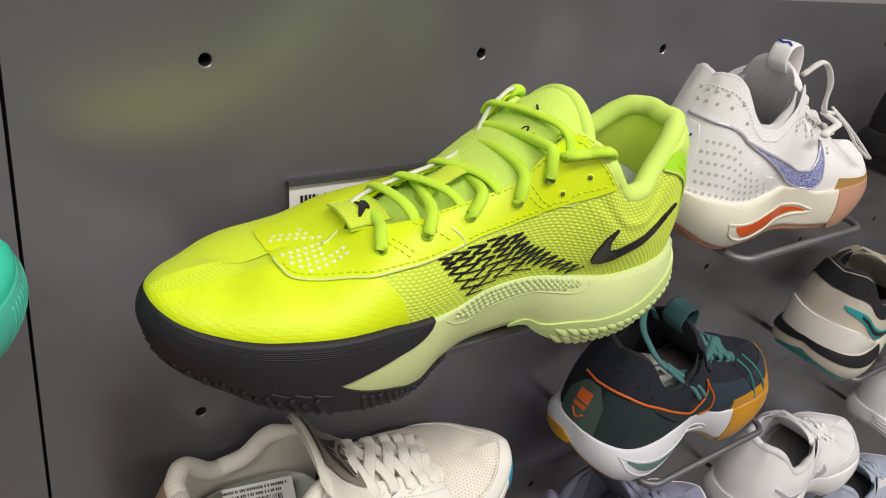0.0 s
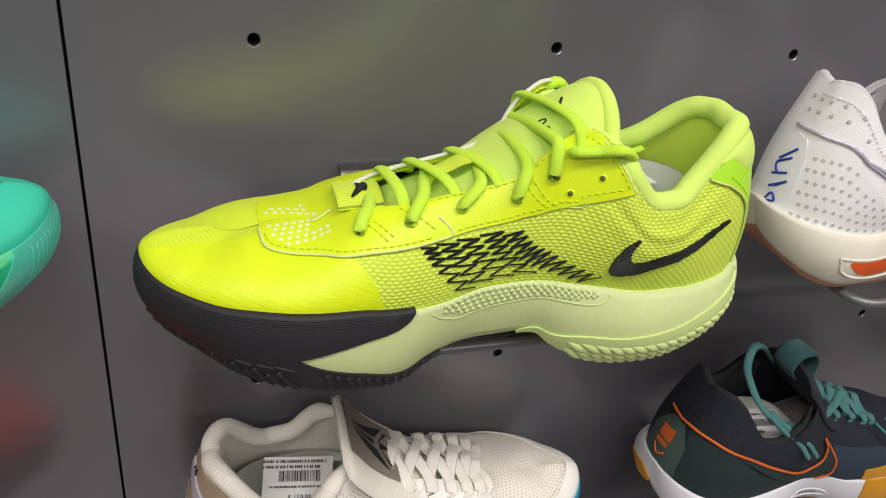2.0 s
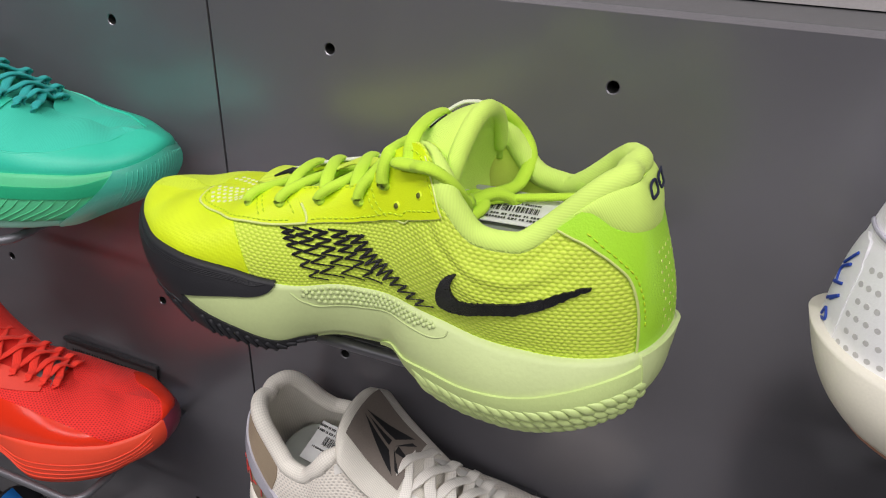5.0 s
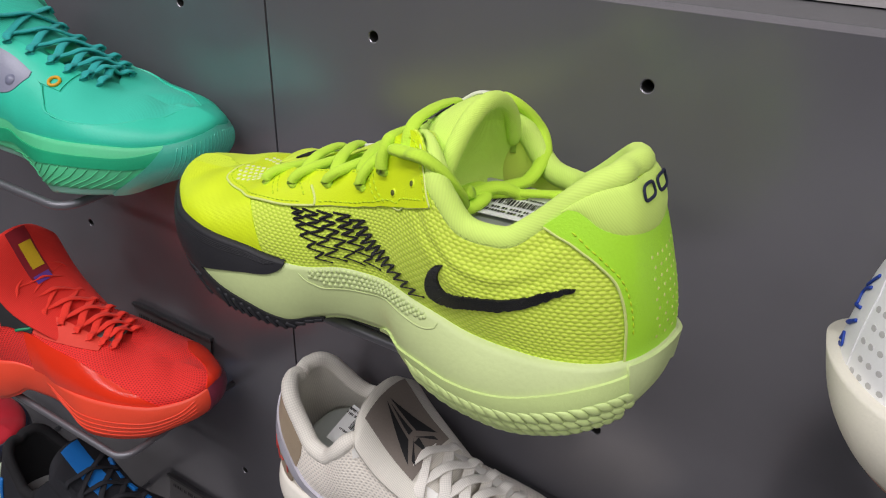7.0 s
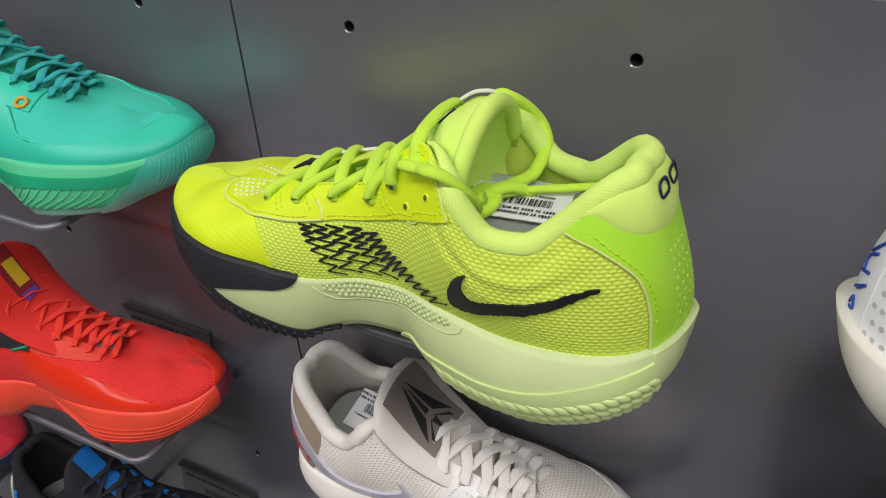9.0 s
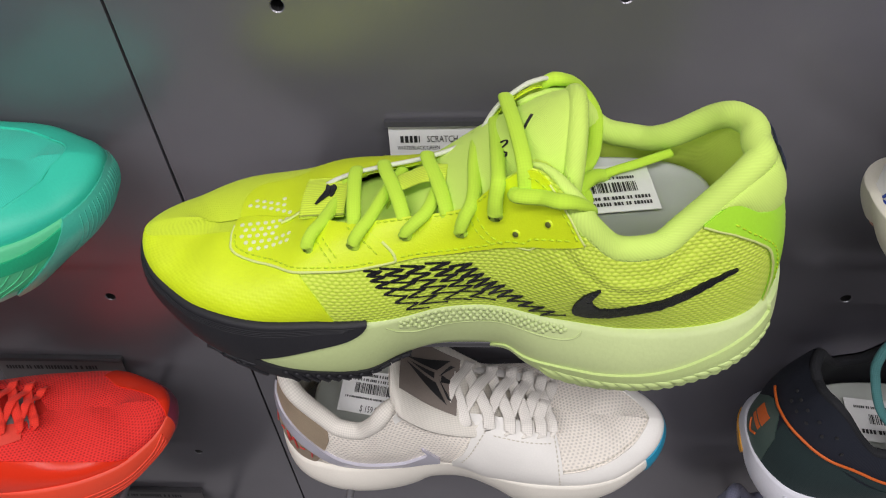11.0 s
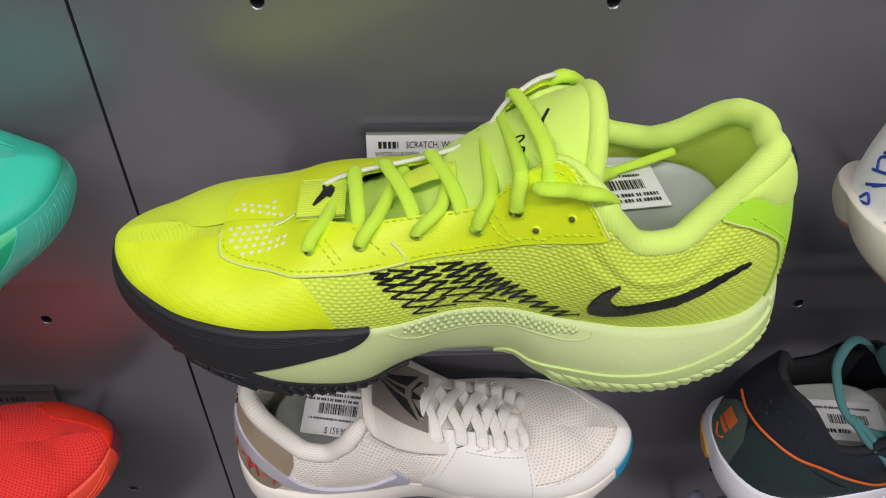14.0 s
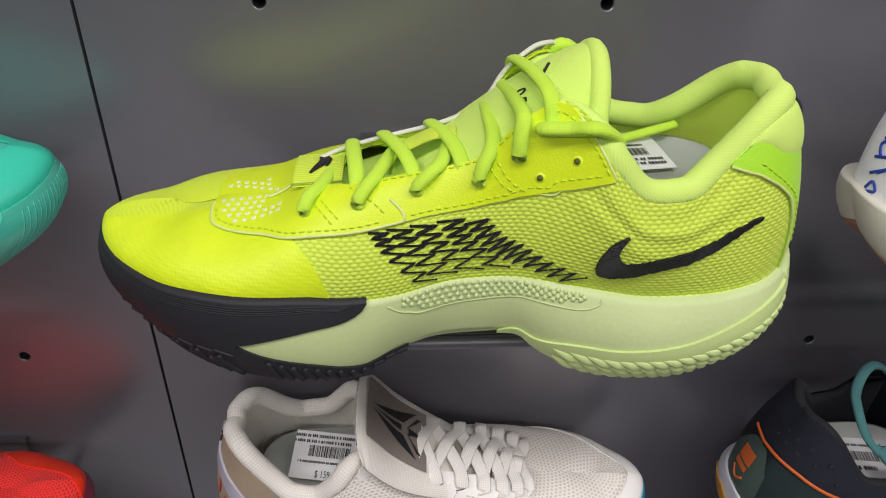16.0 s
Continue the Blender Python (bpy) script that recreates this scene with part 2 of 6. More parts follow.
def stitches(skin, line, pitch=0.0032, length=0.0021, radius=0.0004, lift=0.0012):
    """Short raised threads along a line of (q, v)."""
    fine = polyline(line, 400)
    p = skin(fine[:, 0], fine[:, 1], np.full(400, lift))
    s = np.concatenate([[0], np.cumsum(np.linalg.norm(np.diff(p, axis=0), axis=1))])
    out = []
    for k in range(int(s[-1] / pitch)):
        u = np.linspace(k * pitch, k * pitch + length, 4)
        path = np.stack([np.interp(u, s, p[:, i]) for i in range(3)], 1)
        qv = fine[min(399, np.searchsorted(s, u[1]))]
        c = skin(qv[0], qv[1], lift) - skin(qv[0], qv[1], 0.0)
        out.append(tube_mesh(path, radius, 5, 0.8, c / (np.linalg.norm(c) + 1e-9), taper=[0.5, 1, 1, 0.5]))
    return joined(out)


def thread(skin, line, radius=0.0006, n=60, lift=0.0008, sides=6, flat=0.7):
    """A raised cord along a line of (q, v)."""
    fine = polyline(line, n)
    p = skin(fine[:, 0], fine[:, 1], np.full(n, lift))
    nrm = p - skin(fine[:, 0], fine[:, 1], np.zeros(n))
    return tube_mesh(p, radius, sides, flat, nrm / (np.linalg.norm(nrm, axis=1)[:, None] + 1e-9))


def studs(places, normals, radius, height, sides=7):
    """Low round studs, or sunk dots if height is small."""
    out = []
    for p, n in zip(places, normals):
        n = np.asarray(n) / np.linalg.norm(n)
        a = np.cross(n, (0.3, 0.2, 0.9))
        a /= np.linalg.norm(a)
        b = np.cross(n, a)
        ang = np.linspace(0, 2 * np.pi, sides, endpoint=False)
        ring = [np.asarray(p) + radius * k * (np.cos(ang)[:, None] * a + np.sin(ang)[:, None] * b) + n * h for k, h in ((1, -0.0004), (0.85, height * 0.7))]
        v = np.concatenate([*ring, [np.asarray(p) + n * height]])
        f = [(i, (i + 1) % sides, sides + (i + 1) % sides, sides + i) for i in range(sides)] + [(sides + i, sides + (i + 1) % sides, 2 * sides) for i in range(sides)]
        out.append((v, f))
    return joined(out)


X = lambda *k: [(a / 0.289, b) for a, b in k]
TABLES = dict(
    near=X((0.289, 0), (0.28, 0.019), (0.27, 0.027), (0.25, 0.037), (0.22, 0.044), (0.19, 0.046), (0.16, 0.044), (0.13, 0.041), (0.10, 0.041), (0.07, 0.043), (0.04, 0.0415), (0.02, 0.034), (0.008, 0.025), (0, 0)),
    far=X((0.289, 0), (0.28, 0.020), (0.27, 0.029), (0.25, 0.041), (0.22, 0.049), (0.19, 0.049), (0.16, 0.044), (0.13, 0.038), (0.10, 0.037), (0.07, 0.038), (0.04, 0.036), (0.02, 0.030), (0.008, 0.022), (0, 0)),
    bite=X((0.289, 0.046), (0.26, 0.045), (0.235, 0.043), (0.2, 0.043), (0.185, 0.042), (0.165, 0.043), (0.146, 0.049), (0.13, 0.051), (0.11, 0.050), (0.09, 0.045), (0.07, 0.041), (0.045, 0.041), (0.02, 0.046), (0, 0.052)),
    ground=X((0.289, 0.034), (0.27, 0.018), (0.25, 0.010), (0.23, 0.006), (0.2, 0.004), (0.18, 0.005), (0.165, 0.011), (0.15, 0.021), (0.13, 0.024), (0.115, 0.023), (0.107, 0.016), (0.09, 0.007), (0.07, 0.002), (0.045, 0.002), (0.028, 0.008), (0.014, 0.020), (0, 0.036)),
    ex=[(1, 0.90), (0.95, 0.87), (0.9, 0.81), (0.8, 0.735), (0.69, 0.665), (0.6, 0.585), (0.5, 0.49), (0.4, 0.395), (0.3, 0.29), (0.2, 0.2), (0.1, 0.105), (0.03, 0.06), (0, 0.05)],
    ey=[(1, 0), (0.9, 0.0005), (0.8, 0.001), (0.72, 0.006), (0.65, 0.015), (0.55, 0.024), (0.45, 0.034), (0.39, 0.0395), (0.33, 0.0415), (0.28, 0.0425), (0.2, 0.040), (0.13, 0.034), (0.06, 0.020), (0.02, 0.011), (0, 0)],
    ec=[(1, 0), (0.5, 0.0), (0, 0.0)],
    ez=[(1, 0.062), (0.95, 0.064), (0.9, 0.067), (0.8, 0.070), (0.7, 0.072), (0.6, 0.083), (0.5, 0.099), (0.44, 0.112), (0.39, 0.1205), (0.35, 0.117), (0.3, 0.098), (0.255, 0.086), (0.225, 0.083), (0.19, 0.087), (0.14, 0.099), (0.08, 0.116), (0.03, 0.123), (0, 0.124)],
    bulge=[(1, 0.004), (0.8, 0.004), (0.5, 0.004), (0.3, 0.008), (0.1, 0.005), (0, 0.004)],
    rise=[(1, 0.7), (0.9, 0.65), (0.7, 0.55), (0.5, 0.4), (0.3, 0.4), (0, 0.35)],
    steep=[(1, 0), (0.8, 0.0), (0.65, 0.1), (0.5, 0.45), (0.4, 0.85), (0.3, 1), (0, 1)],
    top_bulge=[(1, 0), (0.5, 0.006), (0.3, 0.007), (0.15, 0.006), (0, 0.008)],
    lip=[(1, 0.003), (0.7, 0.002), (0.5, 0.002), (0.2, 0.002), (0, 0.004)],
    flare=[(1, 0.003), (0.7, 0.0025), (0.5, 0.002), (0.2, 0.003), (0, 0.004)],
    belly=[(1, 0.001), (0.7, 0.002), (0.5, 0.001), (0.2, 0.002), (0, 0.002)],
    tuck=[(1, -0.012), (0.9, -0.008), (0.7, -0.005), (0.55, -0.006), (0.4, -0.004), (0.2, -0.005), (0.1, -0.007), (0, -0.01)],
)


def form(length=0.289, **over):
    return Form(length, **{**TABLES, **over})


# ---- the wall and the room ----
WALL_GREY = Mat("wall_paint", (0.21, 0.205, 0.229), 0.26, 0.45, Specular_IOR_Level=0.8)
WALL_GREY.vary(WALL_GREY.noise(6, 5), (0.197, 0.192, 0.215), (0.223, 0.218, 0.243))
WALL_GREY.bump(WALL_GREY.noise(1400, 2), 0.00008, 0.5)
# Near-black paint puts the shade into hole walls and the backing behind them.
HOLE_SHADE = plain("hole_shade", (0.012, 0.012, 0.012), 0.8)
PITCH_X, PITCH_Z, HOLE_Z, SEAM = 0.1715, 0.2243, 1.4485, -0.0025


def wall_panel(name, k0, k1, m0, m1, top):
    """A steel panel of the wall with a round hole in each cell, from column k0 to k1 and row m0 to m1 below the top row."""
    verts, faces, shade_faces = [], [], []
    gap = 0.0009
    ang = np.linspace(0, 2 * np.pi, 24, endpoint=False)
    for k in range(k0, k1):
        for m in range(m0, m1):
            cx, cz = k * PITCH_X, HOLE_Z - m * PITCH_Z
            x0, x1 = cx - PITCH_X / 2 + (gap + SEAM if k == k0 else 0), cx + PITCH_X / 2 - (gap - SEAM if k == k1 - 1 else 0)
            z0, z1 = cz - PITCH_Z / 2, (top if m == m0 else cz + PITCH_Z / 2)
            c = len(verts)
            for a in ang:
                d = np.array([np.cos(a), np.sin(a)])
                sx = ((x1 - cx) if d[0] > 0 else (cx - x0)) / max(1e-9, abs(d[0]))
                sz = ((z1 - cz) if d[1] > 0 else (cz - z0)) / max(1e-9, abs(d[1]))
                r = min(sx, sz)
                verts.append((cx + d[0] * r, 0, cz + d[1] * r))
            for radius, y in ((0.0039, 0), (0.0033, 0.0006), (0.0033, 0.012)):
                for a in ang:
                    verts.append((cx + radius * np.cos(a), y, cz + radius * np.sin(a)))
            for r in range(3):
                for i in range(24):
                    j = (i + 1) % 24
                    shade_faces += [len(faces)] * (r == 2)
                    faces.append((c + r * 24 + i, c + r * 24 + j, c + (r + 1) * 24 + j, c + (r + 1) * 24 + i))
            # corners of the cell that the fan leaves open
            for px, pz in ((x0, z0), (x1, z0), (x1, z1), (x0, z1)):
                a = math.atan2(pz - cz, px - cx) % (2 * math.pi)
                i = int(a / (2 * math.pi) * 24) % 24
                verts.append((px, 0, pz))
                faces.append((c + i, len(verts) - 1, c + (i + 1) % 24))
    x0, x1 = (k0 - 0.5) * PITCH_X + gap + SEAM, (k1 - 0.5) * PITCH_X - gap + SEAM
    z0 = HOLE_Z - (m1 - 0.5) * PITCH_Z
    c = len(verts)
    verts += [(x, y, z) for x in (x0, x1) for y in (0, 0.018) for z in (z0, top)]
    faces += [(c, c + 1, c + 3, c + 2), (c + 4, c + 6, c + 7, c + 5), (c + 1, c + 5, c + 7, c + 3), (c, c + 2, c + 6, c + 4)]
    ob = mesh_object(name, verts, faces, WALL_GREY.m, smooth=False)
    # Hole walls take the painted shade in place of the satin paint.
    ob.data.materials.append(HOLE_SHADE)
    for i in shade_faces:
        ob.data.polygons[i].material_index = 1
    return tagged(ob, "dark grey satin steel display panel with round holes", "wall panel", kind="structure")


def box(name, x0, x1, y0, y1, z0, z1, material, bevel=0.0, label="", category="", kind="", parent=None):
    bm = bmesh.new()
    bmesh.ops.create_cube(bm, size=1)
    for v in bm.verts:
        v.co = ((x0 + x1) / 2 + v.co.x * (x1 - x0), (y0 + y1) / 2 + v.co.y * (y1 - y0), (z0 + z1) / 2 + v.co.z * (z1 - z0))
    if bevel:
        bmesh.ops.bevel(bm, geom=bm.edges[:], offset=bevel, segments=3, profile=0.5, affect="EDGES")
    ob = part(name, bm, material, parent, smooth=False)
    return tagged(ob, label, category, kind=kind)


TOP_Z = 1.4865
wall_panel("wall_panel_1", -7, 0, 0, 6, TOP_Z)
wall_panel("wall_panel_2", 0, 7, 0, 6, TOP_Z)
wall_panel("wall_panel_3", 7, 14, 0, 6, TOP_Z)
# Backing behind holes and seams, its shade put into a near-black colour.
box("wall_back", -3.2, 3.6, 0.0195, 0.12, 0, 1.478, HOLE_SHADE, kind="structure", label="wall behind the display panels, painted near black as shade", category="wall")
PALE = plain("pale_paint", (0.7, 0.7, 0.7), 0.6, grain=200)
SIDE = plain("side_paint", (0.10, 0.10, 0.105), 0.7, grain=200)
FLOOR = plain("floor_vinyl", (0.33, 0.32, 0.315), 0.45, grain=60)
box("floor", -3.2, 3.6, -4.6, 0.12, -0.1, 0, FLOOR, kind="structure", label="grey vinyl shop floor", category="floor")
box("ceiling", -3.2, 3.6, -4.6, 0.12, 3.0, 3.1, PALE, kind="structure", label="white shop ceiling", category="ceiling")
box("wall_south", -3.2, 3.6, -4.7, -4.6, 0, 3.0, SIDE, kind="structure", label="plain grey shop wall", category="wall")
box("wall_west", -3.3, -3.2, -4.6, 0.12, 0, 3.0, SIDE, kind="structure", label="plain grey shop wall", category="wall")
box("wall_east", 3.6, 3.7, -4.6, 0.12, 0, 3.0, SIDE, kind="structure", label="plain grey shop wall", category="wall")
LEDGE = plain("ledge_paint", (0.13, 0.13, 0.135), 0.4)
UPPER = plain("upper_wall_paint", (0.42, 0.40, 0.40), 0.6)
box("display_ledge", -3.2, 3.6, 0.0195, 0.12, 1.4785, TOP_Z, LEDGE, 0.001, "grey steel top of the display wall", "ledge", "structure")
box("wall_north", -3.2, 3.6, 0.066, 0.119, TOP_Z + 0.001, 3.0, UPPER, kind="structure", label="pale grey upper shop wall", category="wall")


# ---- shoe parts ----
def skin_mesh(f, q0, q1, n, v0=0.0, v1=1.0, m=22, wrap=False):
    q = np.linspace(q0, q1, n, endpoint=not wrap)
    v = np.linspace(v0, v1, m)
    p = f.upper(q[:, None], v[None])
    return p.reshape(-1, 3), grid_faces(n, m, wrap), wall_uv(p)


def sole_mesh(f, n=220, m=14, w0=0.0, w1=1.0, lift=0.0):
    """The whole sole: its side, an inner ledge on top and the bottom."""
    q = np.linspace(0, 2, n, endpoint=False)
    w = np.linspace(w0, w1, m)
    p = f.sole(q[:, None], w[None], lift)
    inner = f.sole(q, 0 * q + w0, -0.012) + (0, 0, -0.002)
    low = f.sole(q, 0 * q + w1, -0.012 + lift) + (0, 0, -0.0015)
    p = np.concatenate([inner[:, None], p, low[:, None]], 1)
    mm = m + 2
    faces = grid_faces(n, mm, True)
    h = n // 2
    for i in range(1, h):
        a, b = i, i + 1
        faces.append((a * mm + mm - 1, b * mm + mm - 1, ((n - b) % n) * mm + mm - 1, ((n - a) % n) * mm + mm - 1))
    return p.reshape(-1, 3), faces, wall_uv(p)


def collar_roll(f, q0, radius, n=120, sides=14, inward=0.004, drop=0.002):
    """The padded roll along the top line, from q0 round the heel."""
    q = np.linspace(q0, 2 - q0, n)
    s, _ = f.fold(q)
    e = f.edge(q) - f.out(q) * inward - np.array([0, 0, drop])
    k = np.clip(np.minimum(q - q0, 2 - q0 - q) / 0.06, 0.25, 1)
    return tube_mesh(e, radius, sides, 1.0, (0, 0, 1), taper=k)


def lining_mesh(f, q0, n=110, m=12, inward=0.0075, floor_lift=0.004):
    q = np.linspace(q0, 2 - q0, n)
    k = np.linspace(0, 1, m)
    e, b, o = f.edge(q), f.base(q), f.out(q)
    top = e - o * inward - np.array([0, 0, 0.002])
    bottom = b - o * (inward + 0.001) + np.array([0, 0, floor_lift])
    mid = (top + bottom) / 2 + o * 0.003
    p = top[:, None] * ((1 - k) ** 2)[None, :, None] + mid[:, None] * (2 * k * (1 - k))[None, :, None] + bottom[:, None] * (k ** 2)[None, :, None]
    return p.reshape(-1, 3), grid_faces(n, m), wall_uv(p)


def insole_mesh(f, n=60, lift=0.006):
    q = np.linspace(0.02, 0.98, n)
    a, b = f.base(q) - f.out(q) * 0.005, f.base(2 - q) - f.out(2 - q) * 0.005
    k = np.linspace(0, 1, 8)
    p = a[:, None] * (1 - k)[None, :, None] + b[:, None] * k[None, :, None]
    p[..., 2] += lift - 0.003 * (4 * k * (1 - k))[None]
    return p.reshape(-1, 3), grid_faces(n, 8), wall_uv(p)


def tongue_mesh(line, widths, arch, thick=0.006, n=48, m=26, lean=0.0, toward=0.1):
    """A padded tongue along a line of (x, z), with half widths and the drop of its sides."""
    u = np.sin(np.linspace(0, np.pi / 2, n)) ** 0.9
    fine = polyline(line, 400)
    c = np.stack([np.interp(u, np.linspace(0, 1, 400), fine[:, i]) for i in range(2)], 1)
    hw, ar = hermite(widths)(u), hermite(arch)(u)
    t = np.gradient(c, axis=0)
    t /= np.linalg.norm(t, axis=1)[:, None]
    nr = np.stack([-t[:, 1], t[:, 0]], 1)
    nr *= np.sign(nr[:, 1:2] + 1e-9)
    k = np.sin(np.linspace(-np.pi / 2, np.pi / 2, m))
    rows = []
    for skin_side in (1, -1):
        pad = thick / 2 * (1 - np.abs(k) ** 3) ** 0.5
        off = np.broadcast_to(skin_side * pad[None], (n, m))
        fall = ar[:, None] * (1 - np.sqrt(1 - 0.97 * k ** 2))[None]
        tip = np.sqrt(np.clip(1 - (np.clip(u - 0.88, 0, 1) / 0.121) ** 2, 0.01, 1))[:, None]
        off = off * tip
        x = c[:, 0:1] + nr[:, 0:1] * off + toward * fall
        z = c[:, 1:2] + nr[:, 1:2] * off - fall
        y = hw[:, None] * k[None] + lean * u[:, None]
        rows.append(np.stack([x, y, z], -1))
    p = np.concatenate([rows[0], rows[1][:, ::-1]], 1)
    mm = 2 * m
    faces = []
    for i in range(n - 1):
        for j in range(mm):
            jj = (j + 1) % mm
            faces.append((i * mm + j, (i + 1) * mm + j, (i + 1) * mm + jj, i * mm + jj))
    for i in (0, n - 1):
        for j in range(m - 1):
            faces.append((i * mm + j, i * mm + j + 1, i * mm + mm - 2 - j, i * mm + mm - 1 - j))
    return p.reshape(-1, 3), faces, wall_uv(p)


def lace(points, radius=0.003, flat=0.55, n=40, normal=(0, 0, 1)):
    return tube_mesh(polyline(points, n), radius, 12, flat, normal)


def shoe_base(name, label, f, mats, place, group="shoes on the display wall", q0=None, roll=0.0052, tongue=None, laces=None):
    """The parts that all shoes have. mats: upper, lining, insole, midsole, outsole, tongue, lace."""
    top = new(name)
    top.matrix_world = place
    tagged(top, label, "shoe", group)
    q0 = q0 or f.at(0.37)
    v, fc, uv = skin_mesh(f, 0, 2, 260, wrap=True)
    mesh_object("upper", v, fc, mats["upper"], top, uvs=uv)
    v, fc, uv = sole_mesh(f, w1=mats.get("split", 0.86))
    mesh_object("midsole", v, fc, mats["midsole"], top, uvs=uv)
    v, fc, uv = sole_mesh(f, m=5, w0=mats.get("split", 0.86), lift=-0.0008)
    mesh_object("outsole", v, fc, mats["outsole"], top, uvs=uv)
    v, fc, uv = lining_mesh(f, q0)
    mesh_object("lining", v, fc, mats["lining"], top, uvs=uv)
    v, fc, uv = collar_roll(f, q0, roll)
    mesh_object("collar", v, fc, mats.get("collar", mats["lining"]), top, uvs=uv)
    v, fc, uv = insole_mesh(f)
    mesh_object("insole", v, fc, mats["insole"], top, uvs=uv)
    tg = tongue or dict(line=[(0.205, 0.064), (0.18, 0.070), (0.15, 0.086), (0.115, 0.110), (0.09, 0.1275)], widths=[(0, 0.012), (0.3, 0.022), (0.7, 0.032), (0.92, 0.034), (1, 0.022)], arch=[(0, 0.001), (0.4, 0.003), (0.8, 0.012), (1, 0.016)])
    v, fc, uv = tongue_mesh(**tg)
    mesh_object("tongue", v, fc, mats["tongue"], top, uvs=uv)
    return top


def lace_rows(f, xs, radius=0.0028, lift=0.004, flat=0.4, v=0.88):
    """Crossing laces: from each eyelet over the throat to under the other edge."""
    out = []
    rise = np.array([0, 0, 1.0])
    for i, x in enumerate(xs[:-1]):
        for side in (1, -1):
            qa, qb = f.at(x, side), f.at(xs[i + 1], -side)
            n = f.normal(qa, np.float64(v))
            a = f.upper(qa, v, np.float64(0.001))
            ea, eb = f.edge(qa) + rise * 0.003, f.edge(qb) + rise * 0.0015
            mid = (ea + eb) / 2 + rise * (lift + (0.0022 if side > 0 else 0.0))
            out.append(lace([a - n * 0.003, a + n * 0.0012, (a + ea) / 2 + n * 0.0025, ea, ea * 0.45 + mid * 0.55 + rise * 0.001, mid, eb * 0.5 + mid * 0.5, eb, eb - rise * 0.004 + (eb - mid) * 0.1], radius, flat, 44))
    return joined(out)


def shelf(x0, x1, z, depth, plate=True):
    """A rod loop on the wall with a thin steel plate."""
    top = new("shoe_shelf")
    top.matrix_world = pose((x0 + x1) / 2, 0, z)
    tagged(top, "grey steel rod shelf loop fixed to the display panel", "shelf", "shoe shelves")
    h, r, c = (x1 - x0) / 2, 0.003, 0.014
    path = [(-h, 0.002, 0), (-h, -depth + c, 0)]
    path += [(-h + c - c * math.cos(a), -depth + c - c * math.sin(a), 0) for a in np.linspace(0.2, math.pi / 2, 6)]
    path += [(h - c + c * math.cos(a), -depth + c - c * math.sin(a), 0) for a in np.linspace(math.pi / 2, 0.2, 6)]
    path += [(h, -depth + c, 0), (h, 0.002, 0)]
    v, fc, uv = tube_mesh(path, r, 12)
    mesh_object("rod", v, fc, STEEL, top, uvs=uv)
    if plate:
        ob = box("plate", -h + 0.002, h - 0.002, -depth + 0.003, -0.002, 0.0005, 0.0025, SHELF_GREY, 0.0005, parent=top)
    return top


STEEL = Mat("shelf_steel", (0.20, 0.20, 0.22), 0.45, 0.6)
STEEL.bump(STEEL.noise(500, 2), 0.0001)
STEEL = STEEL.m
SHELF_GREY = plain("shelf_paint", (0.06, 0.06, 0.065), 0.45)

